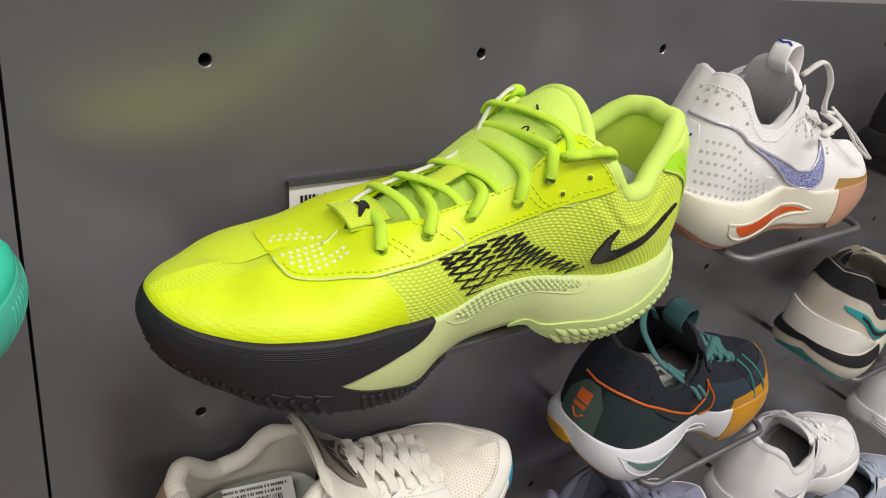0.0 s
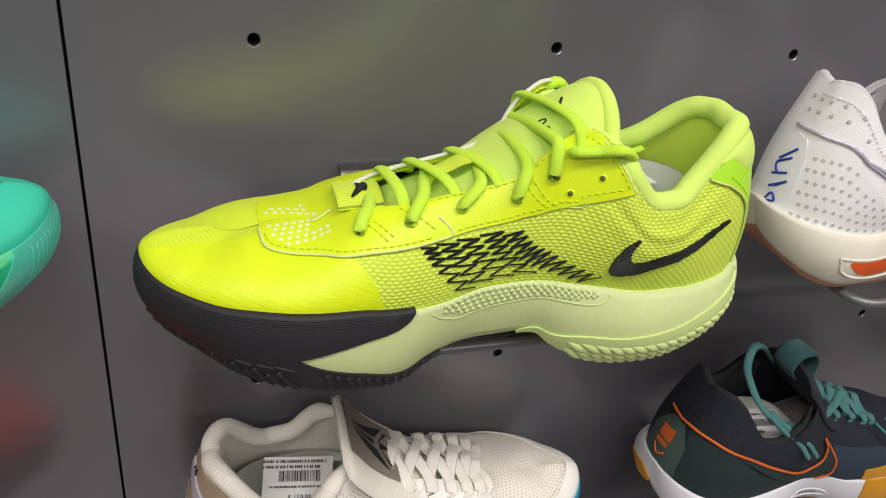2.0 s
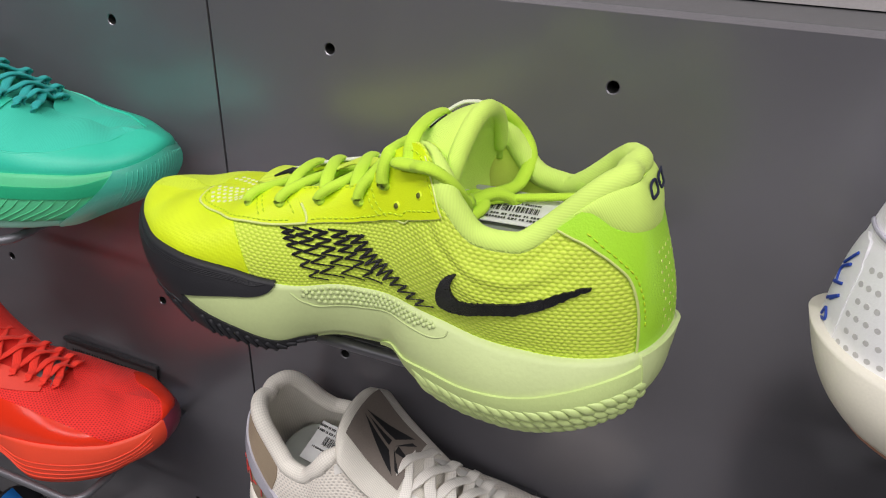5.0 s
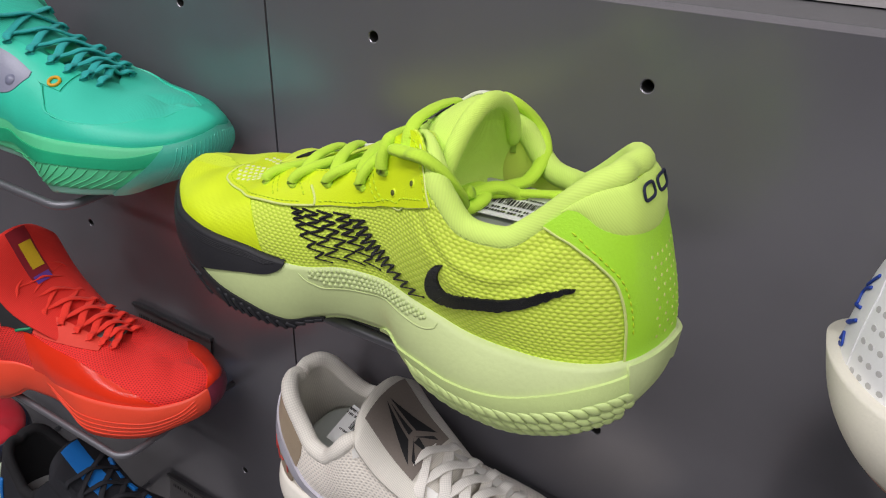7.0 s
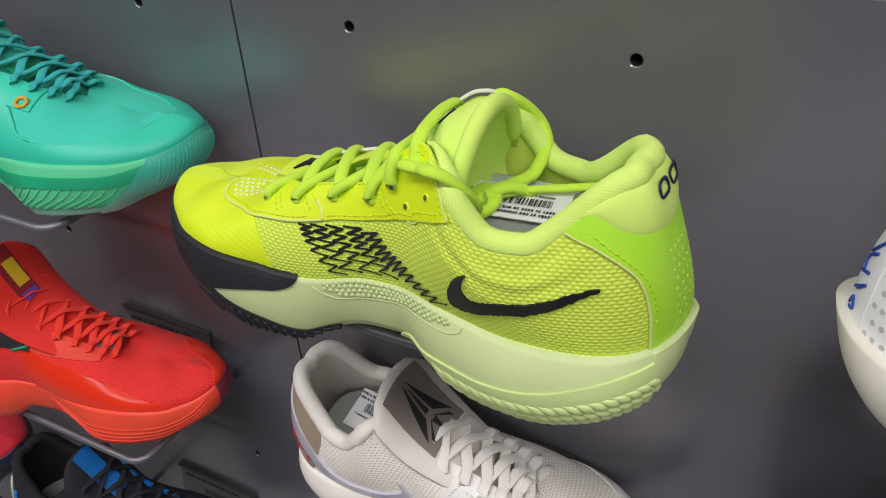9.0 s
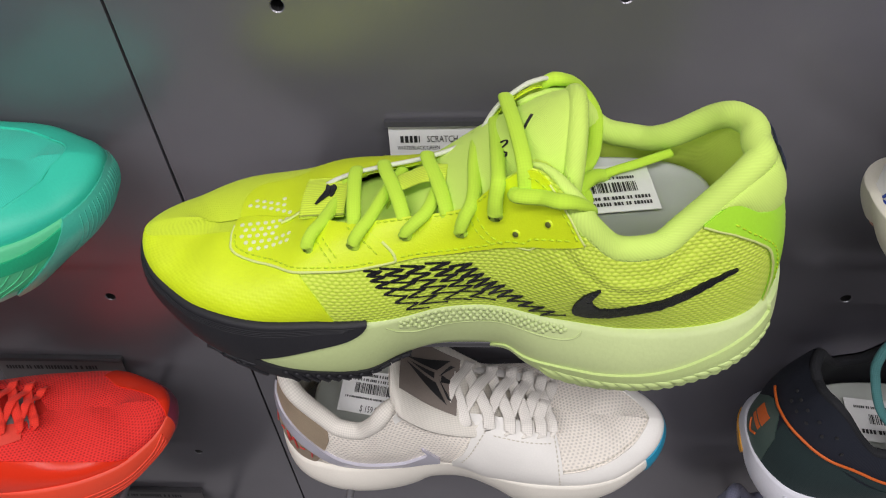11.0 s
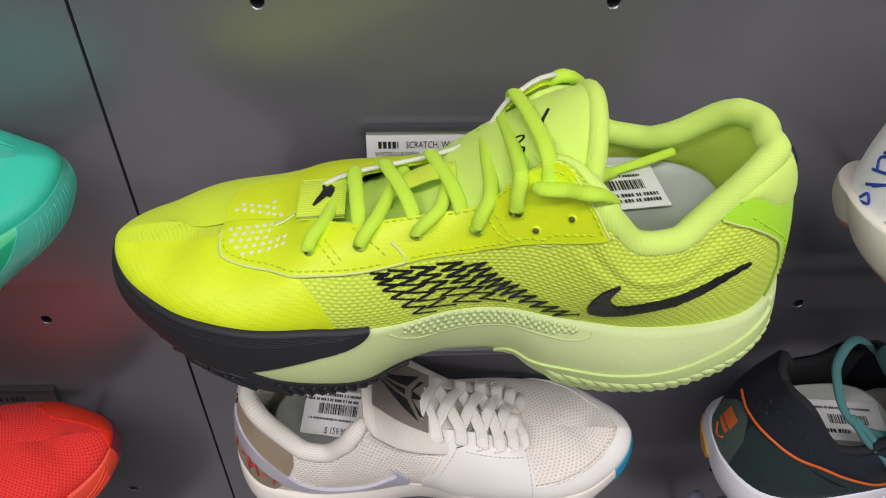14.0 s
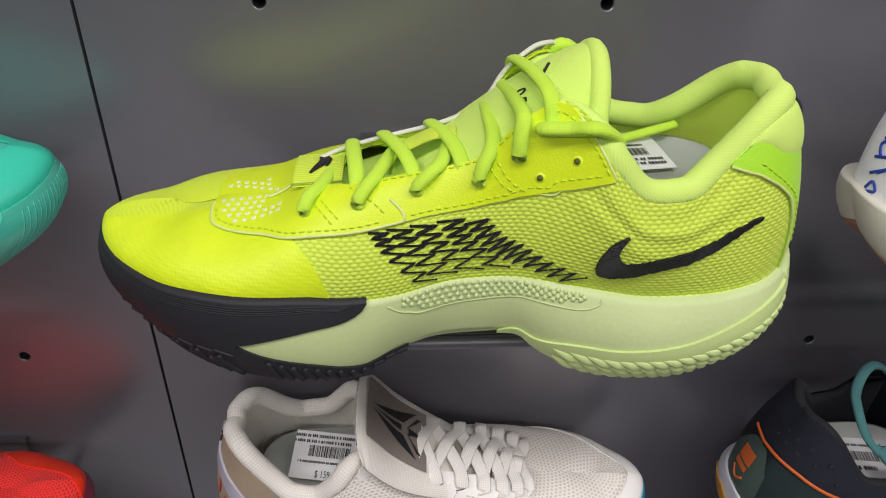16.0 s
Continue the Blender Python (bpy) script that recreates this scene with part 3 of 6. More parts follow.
VOLT = (0.62, 0.85, 0.012)
GROUND = 1.336
X = lambda *k: [(a / 0.289, b) for a, b in k]
MAIN = form(0.2852,
    near=[(1, 0), (0.969, 0.02), (0.934, 0.0285), (0.865, 0.0405), (0.761, 0.0469), (0.657, 0.0435), (0.554, 0.0398), (0.45, 0.036), (0.346, 0.0425), (0.242, 0.0432), (0.138, 0.0422), (0.0692, 0.038), (0.0277, 0.0288), (0, 0)],
    far=[(1, 0), (0.969, 0.021), (0.934, 0.03), (0.865, 0.0425), (0.761, 0.0475), (0.657, 0.0495), (0.554, 0.044), (0.45, 0.038), (0.346, 0.037), (0.242, 0.0379), (0.138, 0.0377), (0.0692, 0.0323), (0.0277, 0.014), (0, 0)],
    bite=[(1, 0.0503), (0.9, 0.0428), (0.813, 0.0436), (0.692, 0.0422), (0.64, 0.04), (0.571, 0.0415), (0.505, 0.0462), (0.45, 0.0475), (0.381, 0.0499), (0.311, 0.048), (0.242, 0.0443), (0.156, 0.0442), (0.0692, 0.0463), (0, 0.0484)],
    ground=[(1, 0.0246), (0.934, 0.0172), (0.865, 0.0115), (0.796, 0.0105), (0.692, 0.0075), (0.623, 0.0035), (0.571, 0.0104), (0.519, 0.016), (0.45, 0.0189), (0.398, 0.0225), (0.37, 0.0173), (0.311, 0.0095), (0.242, 0.0057), (0.156, 0.0064), (0.0969, 0.011), (0.0484, 0.0179), (0, 0.0311)],
    ex=[(1, 0.9), (0.95, 0.868), (0.9, 0.81), (0.8, 0.735), (0.69, 0.6825), (0.6, 0.5959), (0.5, 0.4552), (0.44, 0.4112), (0.4, 0.3643), (0.36, 0.3278), (0.3, 0.2943), (0.25, 0.2572), (0.2, 0.2045), (0.15, 0.165), (0.1, 0.110), (0.03, 0.070), (0, 0.066)],
    ey=[(1, 0), (0.9, 0.0005), (0.8, 0.0005), (0.755, 0.0012), (0.72, 0.0075), (0.65, 0.0148), (0.55, 0.0165), (0.45, 0.0229), (0.4, 0.0255), (0.35, 0.0355), (0.3, 0.0405), (0.25, 0.0403), (0.2, 0.0374), (0.13, 0.0285), (0.06, 0.0185), (0.02, 0.0115), (0, 0)],
    ec=[(1, -0.0005), (0.7, 0.005), (0.5, 0.0087), (0.35, 0.0062), (0.2, 0.0068), (0, 0.0135)],
    ez=[(1, 0.063), (0.95, 0.0615), (0.9, 0.0655), (0.8, 0.0678), (0.7, 0.0755), (0.6, 0.0848), (0.5, 0.0986), (0.44, 0.1143), (0.4, 0.1226), (0.36, 0.1172), (0.3, 0.1050), (0.25, 0.0943), (0.2, 0.0928), (0.15, 0.099), (0.1, 0.1145), (0.03, 0.1212), (0, 0.1216)],
    bulge=[(1, 0.0053), (0.8, 0.0041), (0.5, 0.004), (0.3, 0.0081), (0.1, 0.0037), (0, 0.001)],
    rise=[(1, 0.684), (0.9, 0.563), (0.7, 0.566), (0.5, 0.4035), (0.3, 0.4165), (0, 0.2871)],
    top_bulge=[(1, 0), (0.5, 0.006), (0.3, 0.0068), (0.15, 0.0080), (0, 0.0112)],
    lip=[(1, 0.0032), (0.9, 0.0030), (0.75, 0.0028), (0.65, 0.0028), (0.58, 0.002), (0.5, 0.002), (0.2, 0.002), (0, 0.004)],
    flare=[(1, 0.0007), (0.7, 0.0027), (0.5, 0.0006), (0.2, 0.002), (0, 0.0026)],
    belly=[(1, 0.0039), (0.7, 0.0047), (0.5, 0.0009), (0.2, 0.0091), (0, -0.0005)],
    tuck=[(1, -0.007), (0.9, -0.0061), (0.7, 0.0037), (0.55, -0.0046), (0.4, -0.0007), (0.2, 0.0014), (0.1, -0.0005), (0, 0.0004)],
)


def band_q(skin, q0, q1, low, high, n=60, m=8, lift=0.0009, puff=0.0):
    """A raised panel on a skin from q0 to q1, between two heights that are functions of q."""
    lo, hi = hermite(low), hermite(high)
    q = np.linspace(q0, q1, n)
    k = np.linspace(0, 1, m)
    a, b = lo(q), np.maximum(hi(q), lo(q) + 1e-4)
    v = a[:, None] * (1 - k)[None] + b[:, None] * k[None]
    qq = np.broadcast_to(q[:, None], v.shape)
    lifts = np.full(v.shape, lift) + puff * (np.sin(np.pi * k) ** 0.6)[None] * (np.sin(np.pi * np.linspace(0, 1, n)) ** 0.35)[:, None]
    p = skin(qq, v, lifts)
    under = skin(qq, v, np.full(v.shape, -0.0006))
    rim = [i * m for i in range(n)] + [(n - 1) * m + j for j in range(1, m)] + [i * m + m - 1 for i in range(n - 2, -1, -1)] + [j for j in range(m - 2, 0, -1)]
    c, r = n * m, len(rim)
    verts = np.concatenate([p.reshape(-1, 3), p.reshape(-1, 3)[rim], under.reshape(-1, 3)[rim]])
    faces = grid_faces(n, m) + [(c + i, c + (i + 1) % r, c + r + (i + 1) % r, c + r + i) for i in range(r)]
    uv = wall_uv(p)
    return verts, faces, np.concatenate([uv, uv[rim], uv[rim]])


def flip(line):
    """The same line on the other side of the shoe."""
    return [(2 - q, v) for q, v in line][::-1]


FINE = {"perforations", "heel_perforations", "stitching", "heel_stitching", "dots", "toe_tread", "heel_tread", "toe_ribs", "side_studs", "sole_waves", "rubber_ribs", "sole_lines"}


FLAT = {"perforations", "heel_perforations", "dots"}


def put(name, made, material, parent, label=""):
    v, fc, uv = made
    ob = mesh_object(name, v, fc, material, parent, label, uv, name not in FLAT)
    return tagged(ob, kind="stuff") if name in FINE else ob


def price_tag(name, parent, w, h, rows, place, writing=(), paper=None):
    """A white paper label with bars of print, flat in its own xy plane."""
    top = new(name)
    if parent:
        top.parent = parent
    top.matrix_basis = place
    bm = bmesh.new()
    bmesh.ops.create_cube(bm, size=1)
    for v in bm.verts:
        v.co = (v.co.x * w, v.co.y * h, v.co.z * 0.0004)
    part("paper", bm, paper or PAPER, top, smooth=False)
    rng = random.Random(7)
    bm = bmesh.new()

    def bar(x0, x1, y0, y1):
        vs = [bm.verts.new((x, y, 0.0006)) for x, y in ((x0, y0), (x1, y0), (x1, y1), (x0, y1))]
        bm.faces.new(vs)
    for kind, x0, x1, y, size in rows:
        if kind == "code":
            x = x0
            while x < x1:
                wd = rng.choice((0.0003, 0.0003, 0.0006, 0.0009))
                bar(x, min(x + wd, x1), y, y + size)
                x += wd + rng.choice((0.0003, 0.0005, 0.0008))
        else:
            x = x0
            while x < x1:
                wd = size * rng.uniform(0.35, 0.6)
                bar(x, min(x + wd, x1), y, y + size)
                x += wd + size * rng.choice((0.2, 0.2, 0.2, 0.6))
    part("print", bm, INK, top, smooth=False)
    for text, x, y, size in writing:
        words(text, x, y, size, INK, top, 0.0006)
    return top


def words(text, x, y, size, material, parent, z, name="writing", m=None, narrow=0.68):
    """Words in the built-in font as a flat mesh."""
    cu = bpy.data.curves.new(name, "FONT")
    cu.body, cu.size, cu.resolution_u = text, size, 2
    tmp = bpy.data.objects.new(name, cu)
    scene.collection.objects.link(tmp)
    me = bpy.data.meshes.new_from_object(tmp.evaluated_get(bpy.context.evaluated_depsgraph_get()))
    bpy.data.objects.remove(tmp)
    for w in me.vertices:
        w.co.x *= narrow
    me.materials.clear()
    me.materials.append(material)
    ob = new(name, me)
    ob.parent = parent
    ob.matrix_basis = m if m is not None else pose(x, y, z)
    return ob


PAPER = plain("label_paper", (0.78, 0.78, 0.77), 0.5, grain=300, spread=0.04)
INK = plain("label_ink", (0.02, 0.02, 0.022), 0.5)

# ---- the neon shoe ----
LIME, PALE_LIME, BLACK_RUBBER = (0.69, 0.86, 0.010), (0.57, 0.67, 0.31), (0.017, 0.017, 0.021)
M_MESH = scale_cloth("lime_mesh", (0.70, 0.86, 0.10), (0.53, 0.71, 0.045), pitch=0.0034, stretch=1.75, bump=0.00036)
M_FINE = mesh_cloth("lime_fine_mesh", (0.66, 0.84, 0.03), (0.56, 0.74, 0.018), pitch=0.0015, stretch=1.3, bump=0.0001)
M_FILM = Mat("lime_film", LIME, 0.5)
M_FILM.vary(M_FILM.noise(60, 3), shade(LIME, 0.95), shade(LIME, 1.04))
M_FILM.bump(M_FILM.lines(0.0027, 1.25), 0.00012, 0.35)
M_FILM.bump(M_FILM.hexes(0.0018), 0.0001, 0.5)
M_FILM = M_FILM.m
M_SKIN = plain("lime_leather", LIME, 0.42, grain=1300, bump=0.00018, spread=0.05)
M_HEEL = plain("lime_heel_leather", (0.45, 0.86, 0.04), 0.42, grain=1100, bump=0.00025, spread=0.05)
M_LINING = fabric("lime_lining", (0.74, 0.92, 0.13), 0.0008, angle=0.9, bump=0.00006, spread=0.04)
M_ROLL = fabric("lime_collar_cloth", (0.64, 0.86, 0.17), 0.0011, angle=0.8, bump=0.00007, spread=0.03)
M_TONGUE = fabric("lime_tongue_cloth", (0.65, 0.89, 0.15), 0.0008, angle=0.9, bump=0.00012, spread=0.035)
M_LACE = fabric("lime_lace", (0.54, 0.82, 0.05), 0.0011, bump=0.00008, spread=0.04)
M_FOAM = plain("pale_lime_foam", PALE_LIME, 0.5, grain=500, bump=0.0002, spread=0.05)
M_PALE_RUBBER = plain("pale_lime_rubber", (0.60, 0.74, 0.29), 0.45, grain=700, bump=0.0002, spread=0.05)
M_RUBBER = plain("black_rubber", BLACK_RUBBER, 0.58, grain=900, spread=0.2, Specular_IOR_Level=0.4)
M_THREAD = Mat("black_thread", (0.012, 0.012, 0.016), 0.55)
M_THREAD.bump(M_THREAD.lines(0.0005, 0.0), 0.0004, 0.9)
M_THREAD = M_THREAD.m
M_STITCH = plain("lime_thread", (0.56, 0.76, 0.02), 0.7)
M_CREAM = plain("cream_trim", (0.70, 0.80, 0.26), 0.6)
# Dark olive stands in for the shade inside the open eyelets.
M_HOLE = plain("eyelet_shade", (0.10, 0.12, 0.02), 0.8)
M_DOT = plain("perforation", (0.78, 0.84, 0.50), 0.6)
M_FROST = Mat("frosted_plastic", (0.72, 0.76, 0.70), 0.35, Transmission_Weight=0.45)
M_FROST.bump(M_FROST.noise(80, 2), 0.0003)
M_FROST = M_FROST.m

T_WIDE = [(0, 0.012), (0.25, 0.020), (0.6, 0.029), (0.85, 0.0310), (1, 0.0285)]
T_DROP = [(0, 0.001), (0.4, 0.004), (0.7, 0.015), (1, 0.040)]
shoe = shoe_base("basketball_shoe", "neon yellow-green low basketball shoe with black toe rubber and black swoosh", MAIN,
    dict(upper=M_MESH, lining=M_LINING, collar=M_ROLL, insole=M_LINING, midsole=M_FOAM, outsole=M_PALE_RUBBER, tongue=M_TONGUE, split=0.93),
    pose(0.2281, -0.1043, 1.3321, 0, 0, 178.18), q0=0.552, roll=0.0054,
    tongue=dict(line=[(0.228, 0.058), (0.205, 0.0625), (0.18, 0.069), (0.15, 0.082), (0.118, 0.1075), (0.0862, 0.1312)], widths=T_WIDE, arch=T_DROP, thick=0.0125, lean=0.004))
U, S = MAIN.upper, MAIN.sole


def folded_upper():
    """The soft mesh bunches into shallow folds between the lace panel and the heel, under the collar."""
    n, m = 300, 70
    q, v = np.linspace(0, 2, n, endpoint=False)[:, None], np.linspace(0, 1, m)[None]
    s, _ = MAIN.fold(q)
    line = hermite([(0, 0.9), (0.56, 0.80), (0.63, 0.72), (0.70, 0.64), (0.78, 0.68), (1, 0.75)])(s)
    window = np.clip((s - 0.575) / 0.05, 0, 1) * np.clip((0.815 - s) / 0.07, 0, 1) * np.clip((v - 0.42) / 0.14, 0, 1) * np.clip((0.93 - v) / 0.12, 0, 1)
    off = window * (0.0004 * np.sin((v - line) * 2 * np.pi / 0.25 + 3 * (s - 0.6)) + 0.0001 * np.sin((v + 0.5 * s) * 50))
    p = MAIN.upper(q, v, off + 1e-7)
    return p.reshape(-1, 3), grid_faces(n, m, True), wall_uv(p)


for child in list(shoe.children):
    if child.name.startswith("upper"):
        bpy.data.objects.remove(child)
put("upper", folded_upper(), M_MESH, shoe)
FILM_TOP = [(-0.22, 0.02), (-0.15, 0.08), (-0.08, 0.18), (0, 0.29), (0.034, 0.36), (0.074, 0.61), (0.147, 0.811), (0.209, 0.843), (0.25, 0.72), (0.303, 0.63), (0.355, 0.566), (0.374, 0.415), (0.388, 0.233), (0.398, 0.04)]
put("toe_mesh", band_q(U, -0.36, 0.36, [(-0.36, 0.0), (-0.25, 0.0)] + FILM_TOP[:11] + [(0.36, 0.56)], [(-0.36, 1), (0.36, 1)], n=150, m=18, lift=0.0002), M_FINE, shoe, "fine lime mesh over the toes")
put("toe_film", band_q(U, -0.22, 0.398, [(-0.22, 0), (0.398, 0)], FILM_TOP, n=140, m=16, lift=0.0004), M_FILM, shoe, "smooth glossy lime film")
STRAP_LOW = [(0.19, 0.97), (0.2, 0.9), (0.221, 0.774), (0.247, 0.673), (0.303, 0.616), (0.374, 0.541), (0.417, 0.541), (0.445, 0.553), (0.458, 0.57)]
STRAP_TOP = [(0.19, 1.0), (0.30, 1.0), (0.422, 0.985), (0.438, 0.85), (0.452, 0.66), (0.458, 0.58)]
STAY_LOW = [(0.43, 0.545), (0.457, 0.56), (0.474, 0.575), (0.493, 0.566), (0.517, 0.535), (0.543, 0.503), (0.564, 0.505), (0.581, 0.585), (0.6, 0.711), (0.626, 0.887)]
STAY_TOP = [(0.43, 0.985), (0.555, 0.99), (0.576, 0.975), (0.597, 0.935), (0.612, 0.918), (0.626, 0.893)]
put("lace_strap", joined([band_q(U, 0.19, 0.458, STRAP_LOW, STRAP_TOP, n=90, m=14, lift=0.0015), band_q(U, 1.542, 1.81, flip(STRAP_LOW), flip(STRAP_TOP), n=60, m=12, lift=0.0009)]), M_SKIN, shoe, "perforated smooth lime strap")
put("eyestay", joined([band_q(U, 0.43, 0.626, STAY_LOW, STAY_TOP, n=80, m=14, lift=0.0012), band_q(U, 1.374, 1.57, flip(STAY_LOW), flip(STAY_TOP), n=60, m=12, lift=0.0012)]), M_SKIN, shoe, "smooth lime lace panel")
put("trim", joined([thread(U, STRAP_LOW[1:] + [(0.456, 0.63), (0.447, 0.75)], 0.0007, 90, 0.0012), thread(U, STAY_LOW[1:], 0.0004, 90, 0.0007), thread(U, [(0.626, 0.89), (0.612, 0.918), (0.597, 0.935), (0.578, 0.972)], 0.0005, 30, 0.0011)]), M_CREAM, shoe, "pale cut edge of the overlays")
# the raw white edge of the far lace panel
far_edge = [tuple(MAIN.edge(2 - q) + np.array([0, 0, 0.0028])) for q in np.linspace(0.375, 0.58, 20)]
put("far_trim", tube_mesh(polyline(far_edge, 60), 0.0012, 8, 0.8), plain("white_trim", (0.72, 0.74, 0.6), 0.6), shoe, "white cut edge of the lace panel")
STITCH = [
    [(q, v + 0.035) for q, v in STRAP_LOW[2:-1]],
    [(0.416, 0.95), (0.43, 0.80), (0.446, 0.62)],
    [(0.389, 0.84), (0.412, 0.59)], [(0.383, 0.80), (0.404, 0.58)],
    [(0.462, 0.60), (0.474, 0.61), (0.493, 0.60), (0.517, 0.57), (0.541, 0.54), (0.56, 0.54), (0.576, 0.615), (0.594, 0.73), (0.616, 0.87)],
    [(0.616, 0.87), (0.604, 0.895), (0.59, 0.91), (0.572, 0.94), (0.555, 0.945)],
    [(0.512, 0.90), (0.541, 0.604), (0.559, 0.49)], [(0.505, 0.89), (0.533, 0.61), (0.55, 0.51)],
    [(0.43, 0.955), (0.50, 0.95), (0.55, 0.955)],
]
put("stitching", joined([stitches(U, s, lift=0.0017 if i < 4 else 0.0014) for i, s in enumerate(STITCH)]), M_STITCH, shoe, "lime thread stitching")
dots_q = [(0.215 + 0.012 * i + 0.004 * j, 0.90 - 0.055 * j + 0.012 * i) for i in range(9) for j in range(5)]
dots_q = [(q, v) for q, v in dots_q if v < 0.985 and v > hermite(STRAP_LOW)(q) + 0.07 and not (0.29 < q < 0.34 and v > 0.86)]
far_dots = [(2 - q, v) for q, v in dots_q if v > 0.84]
dots_q += far_dots
put("perforations", studs([U(q, v, np.float64(0.0015 if q < 1 else 0.0009)) for q, v in dots_q], [MAIN.normal(np.float64(q), np.float64(v)) for q, v in dots_q], 0.00125, 0.0003), M_DOT, shoe, "pale punched dots")
for q, v in ((0.584, 0.767), (0.562, 0.591)):
    n = MAIN.normal(np.float64(q), np.float64(v))
    eye = put("eyelet", studs([U(q, v, np.float64(0.0014))], [n], 0.0021, 0.0001, 14), M_SKIN, shoe, "punched open lace hole")
    # Flat disc on the ring; the depth of the hole is only painted.
    put("hole", studs([U(q, v, np.float64(0.0016)) + n * 0.0001], [n], 0.0013, 0.00005, 14), M_HOLE, eye)

SW_LOW = [(0.65, 0.595), (0.637, 0.47), (0.628, 0.315), (0.626, 0.214), (0.633, 0.16), (0.656, 0.223), (0.695, 0.362), (0.755, 0.43), (0.806, 0.475)]
SW_TOP = [(0.6515, 0.595), (0.644, 0.42), (0.652, 0.342), (0.670, 0.406), (0.704, 0.49), (0.755, 0.505), (0.807, 0.485)]
jag = random.Random(3)


def ragged(line, n=150, size=0.008):
    """A smooth line with the uneven edge of satin stitching."""
    return [(q, v + jag.uniform(-size, size)) for q, v in polyline(line, n)]


put("side_logo", band(U, ragged(SW_LOW), ragged(SW_TOP), n=150, m=9, lift=0.0012), M_THREAD, shoe, "black embroidered curved tick")


ZIGZAGS = (
    (7, ((0, 0.438, 0.520), (0.5, 0.4505, 0.356), (1, 0.482, 0.080)), 0.0085, 0.0100),
    (6, ((0, 0.4535, 0.522), (0.5, 0.468, 0.348), (1, 0.497, 0.100)), 0.0098, 0.0135),
    (6, ((0, 0.4700, 0.522), (0.5, 0.487, 0.330), (1, 0.521, 0.090)), 0.0095, 0.0130),
    (7, ((0, 0.4900, 0.512), (0.5, 0.509, 0.305), (1, 0.545, 0.085)), 0.0110, 0.0120),
    (12, ((0, 0.5130, 0.440), (0.3, 0.538, 0.248), (0.6, 0.565, 0.150), (1, 0.612, 0.080)), 0.0120, 0.0110),
)


def zigzag_columns():
    """Five columns of zigzag embroidery that lean back and close up towards the sole."""
    for zigs, centre, w0, w1 in ZIGZAGS:
        cq, cv = hermite([(g, q) for g, q, v in centre]), hermite([(g, v) for g, q, v in centre])
        pts = []
        for i in range(2 * zigs):
            g = i / (2 * zigs - 1)
            side = 1 if i % 2 else -1
            pts.append((float(cq(g)) + side * (0.84 * (w0 + (w1 - w0) * g)), max(0.045, float(cv(g)) + side * 0.040 * min(1, 2 * g) * (zigs > 9))))
        fine = []
        for a, b in zip(pts, pts[1:]):
            fine += [(a[0] + (b[0] - a[0]) * w, a[1] + (b[1] - a[1]) * w) for w in np.linspace(0, 1, 10)[:-1]]
        fq = np.array(fine + [pts[-1]])
        p = U(fq[:, 0], fq[:, 1], np.full(len(fq), 0.0006))
        nr = MAIN.normal(fq[:, 0], fq[:, 1])
        thick = np.where((np.arange(len(fq)) // 9) % 2 == 1, 1.25, 0.95) * np.array([jag.uniform(0.75, 1.2) for _ in fq])
        put("zigzag_thread", tube_mesh(p, 0.00056, 6, 0.6, nr, taper=thick * np.linspace(1.1, 0.75, len(fq))), M_THREAD, shoe, "black embroidered zigzag row")


zigzag_columns()
HEEL_LOW = [(0.762, 0.945), (0.783, 0.805), (0.807, 0.70), (0.834, 0.615), (0.864, 0.522), (0.879, 0.409), (0.886, 0.283), (0.889, 0.151), (0.893, 0.0), (1.0, 0.0)]
HEEL_TOP = [(0.762, 0.955), (0.783, 0.955), (0.805, 0.88), (0.83, 0.80), (0.866, 0.755), (0.917, 0.735), (1.0, 0.72)]
put("heel_counter", band_q(U, 0.762, 1.238, HEEL_LOW[:-1] + [(1.0, 0.0)] + flip(HEEL_LOW[:-1]), HEEL_TOP[:-1] + [(1.0, 0.73)] + flip(HEEL_TOP[:-1]), n=150, m=14, lift=0.0014), M_HEEL, shoe, "smooth green-yellow heel panel")
put("heel_pad", band_q(U, 0.776, 1.224, [(0.776, 0.965), (0.805, 0.87), (0.83, 0.79), (0.866, 0.74), (0.917, 0.715), (1, 0.70), (1.083, 0.715), (1.134, 0.74), (1.17, 0.79), (1.195, 0.87), (1.224, 0.965)], [(0.776, 0.975), (0.88, 0.965), (1, 0.96), (1.12, 0.965), (1.224, 0.975)], n=110, m=16, lift=0.0006, puff=0.0022), M_ROLL, shoe, "padded cloth heel pad")
put("heel_trim", thread(U, HEEL_LOW[:9], 0.0007, 90, 0.0010), M_CREAM, shoe)
put("heel_stitching", stitches(U, [(q + 0.010, v + 0.012) for q, v in HEEL_LOW[1:8]], lift=0.0016), M_STITCH, shoe)


def ring(q, v, dq, dv, lift=0.0030):
    a = np.linspace(0, 2 * np.pi, 33)
    qq, vv = q + dq * np.sign(np.cos(a)) * np.abs(np.cos(a)) ** 0.55, v + dv * np.sign(np.sin(a)) * np.abs(np.sin(a)) ** 0.55
    return tube_mesh(U(qq, vv, np.full(33, lift)), 0.0007, 8, 0.7, MAIN.normal(qq, vv), caps=False)


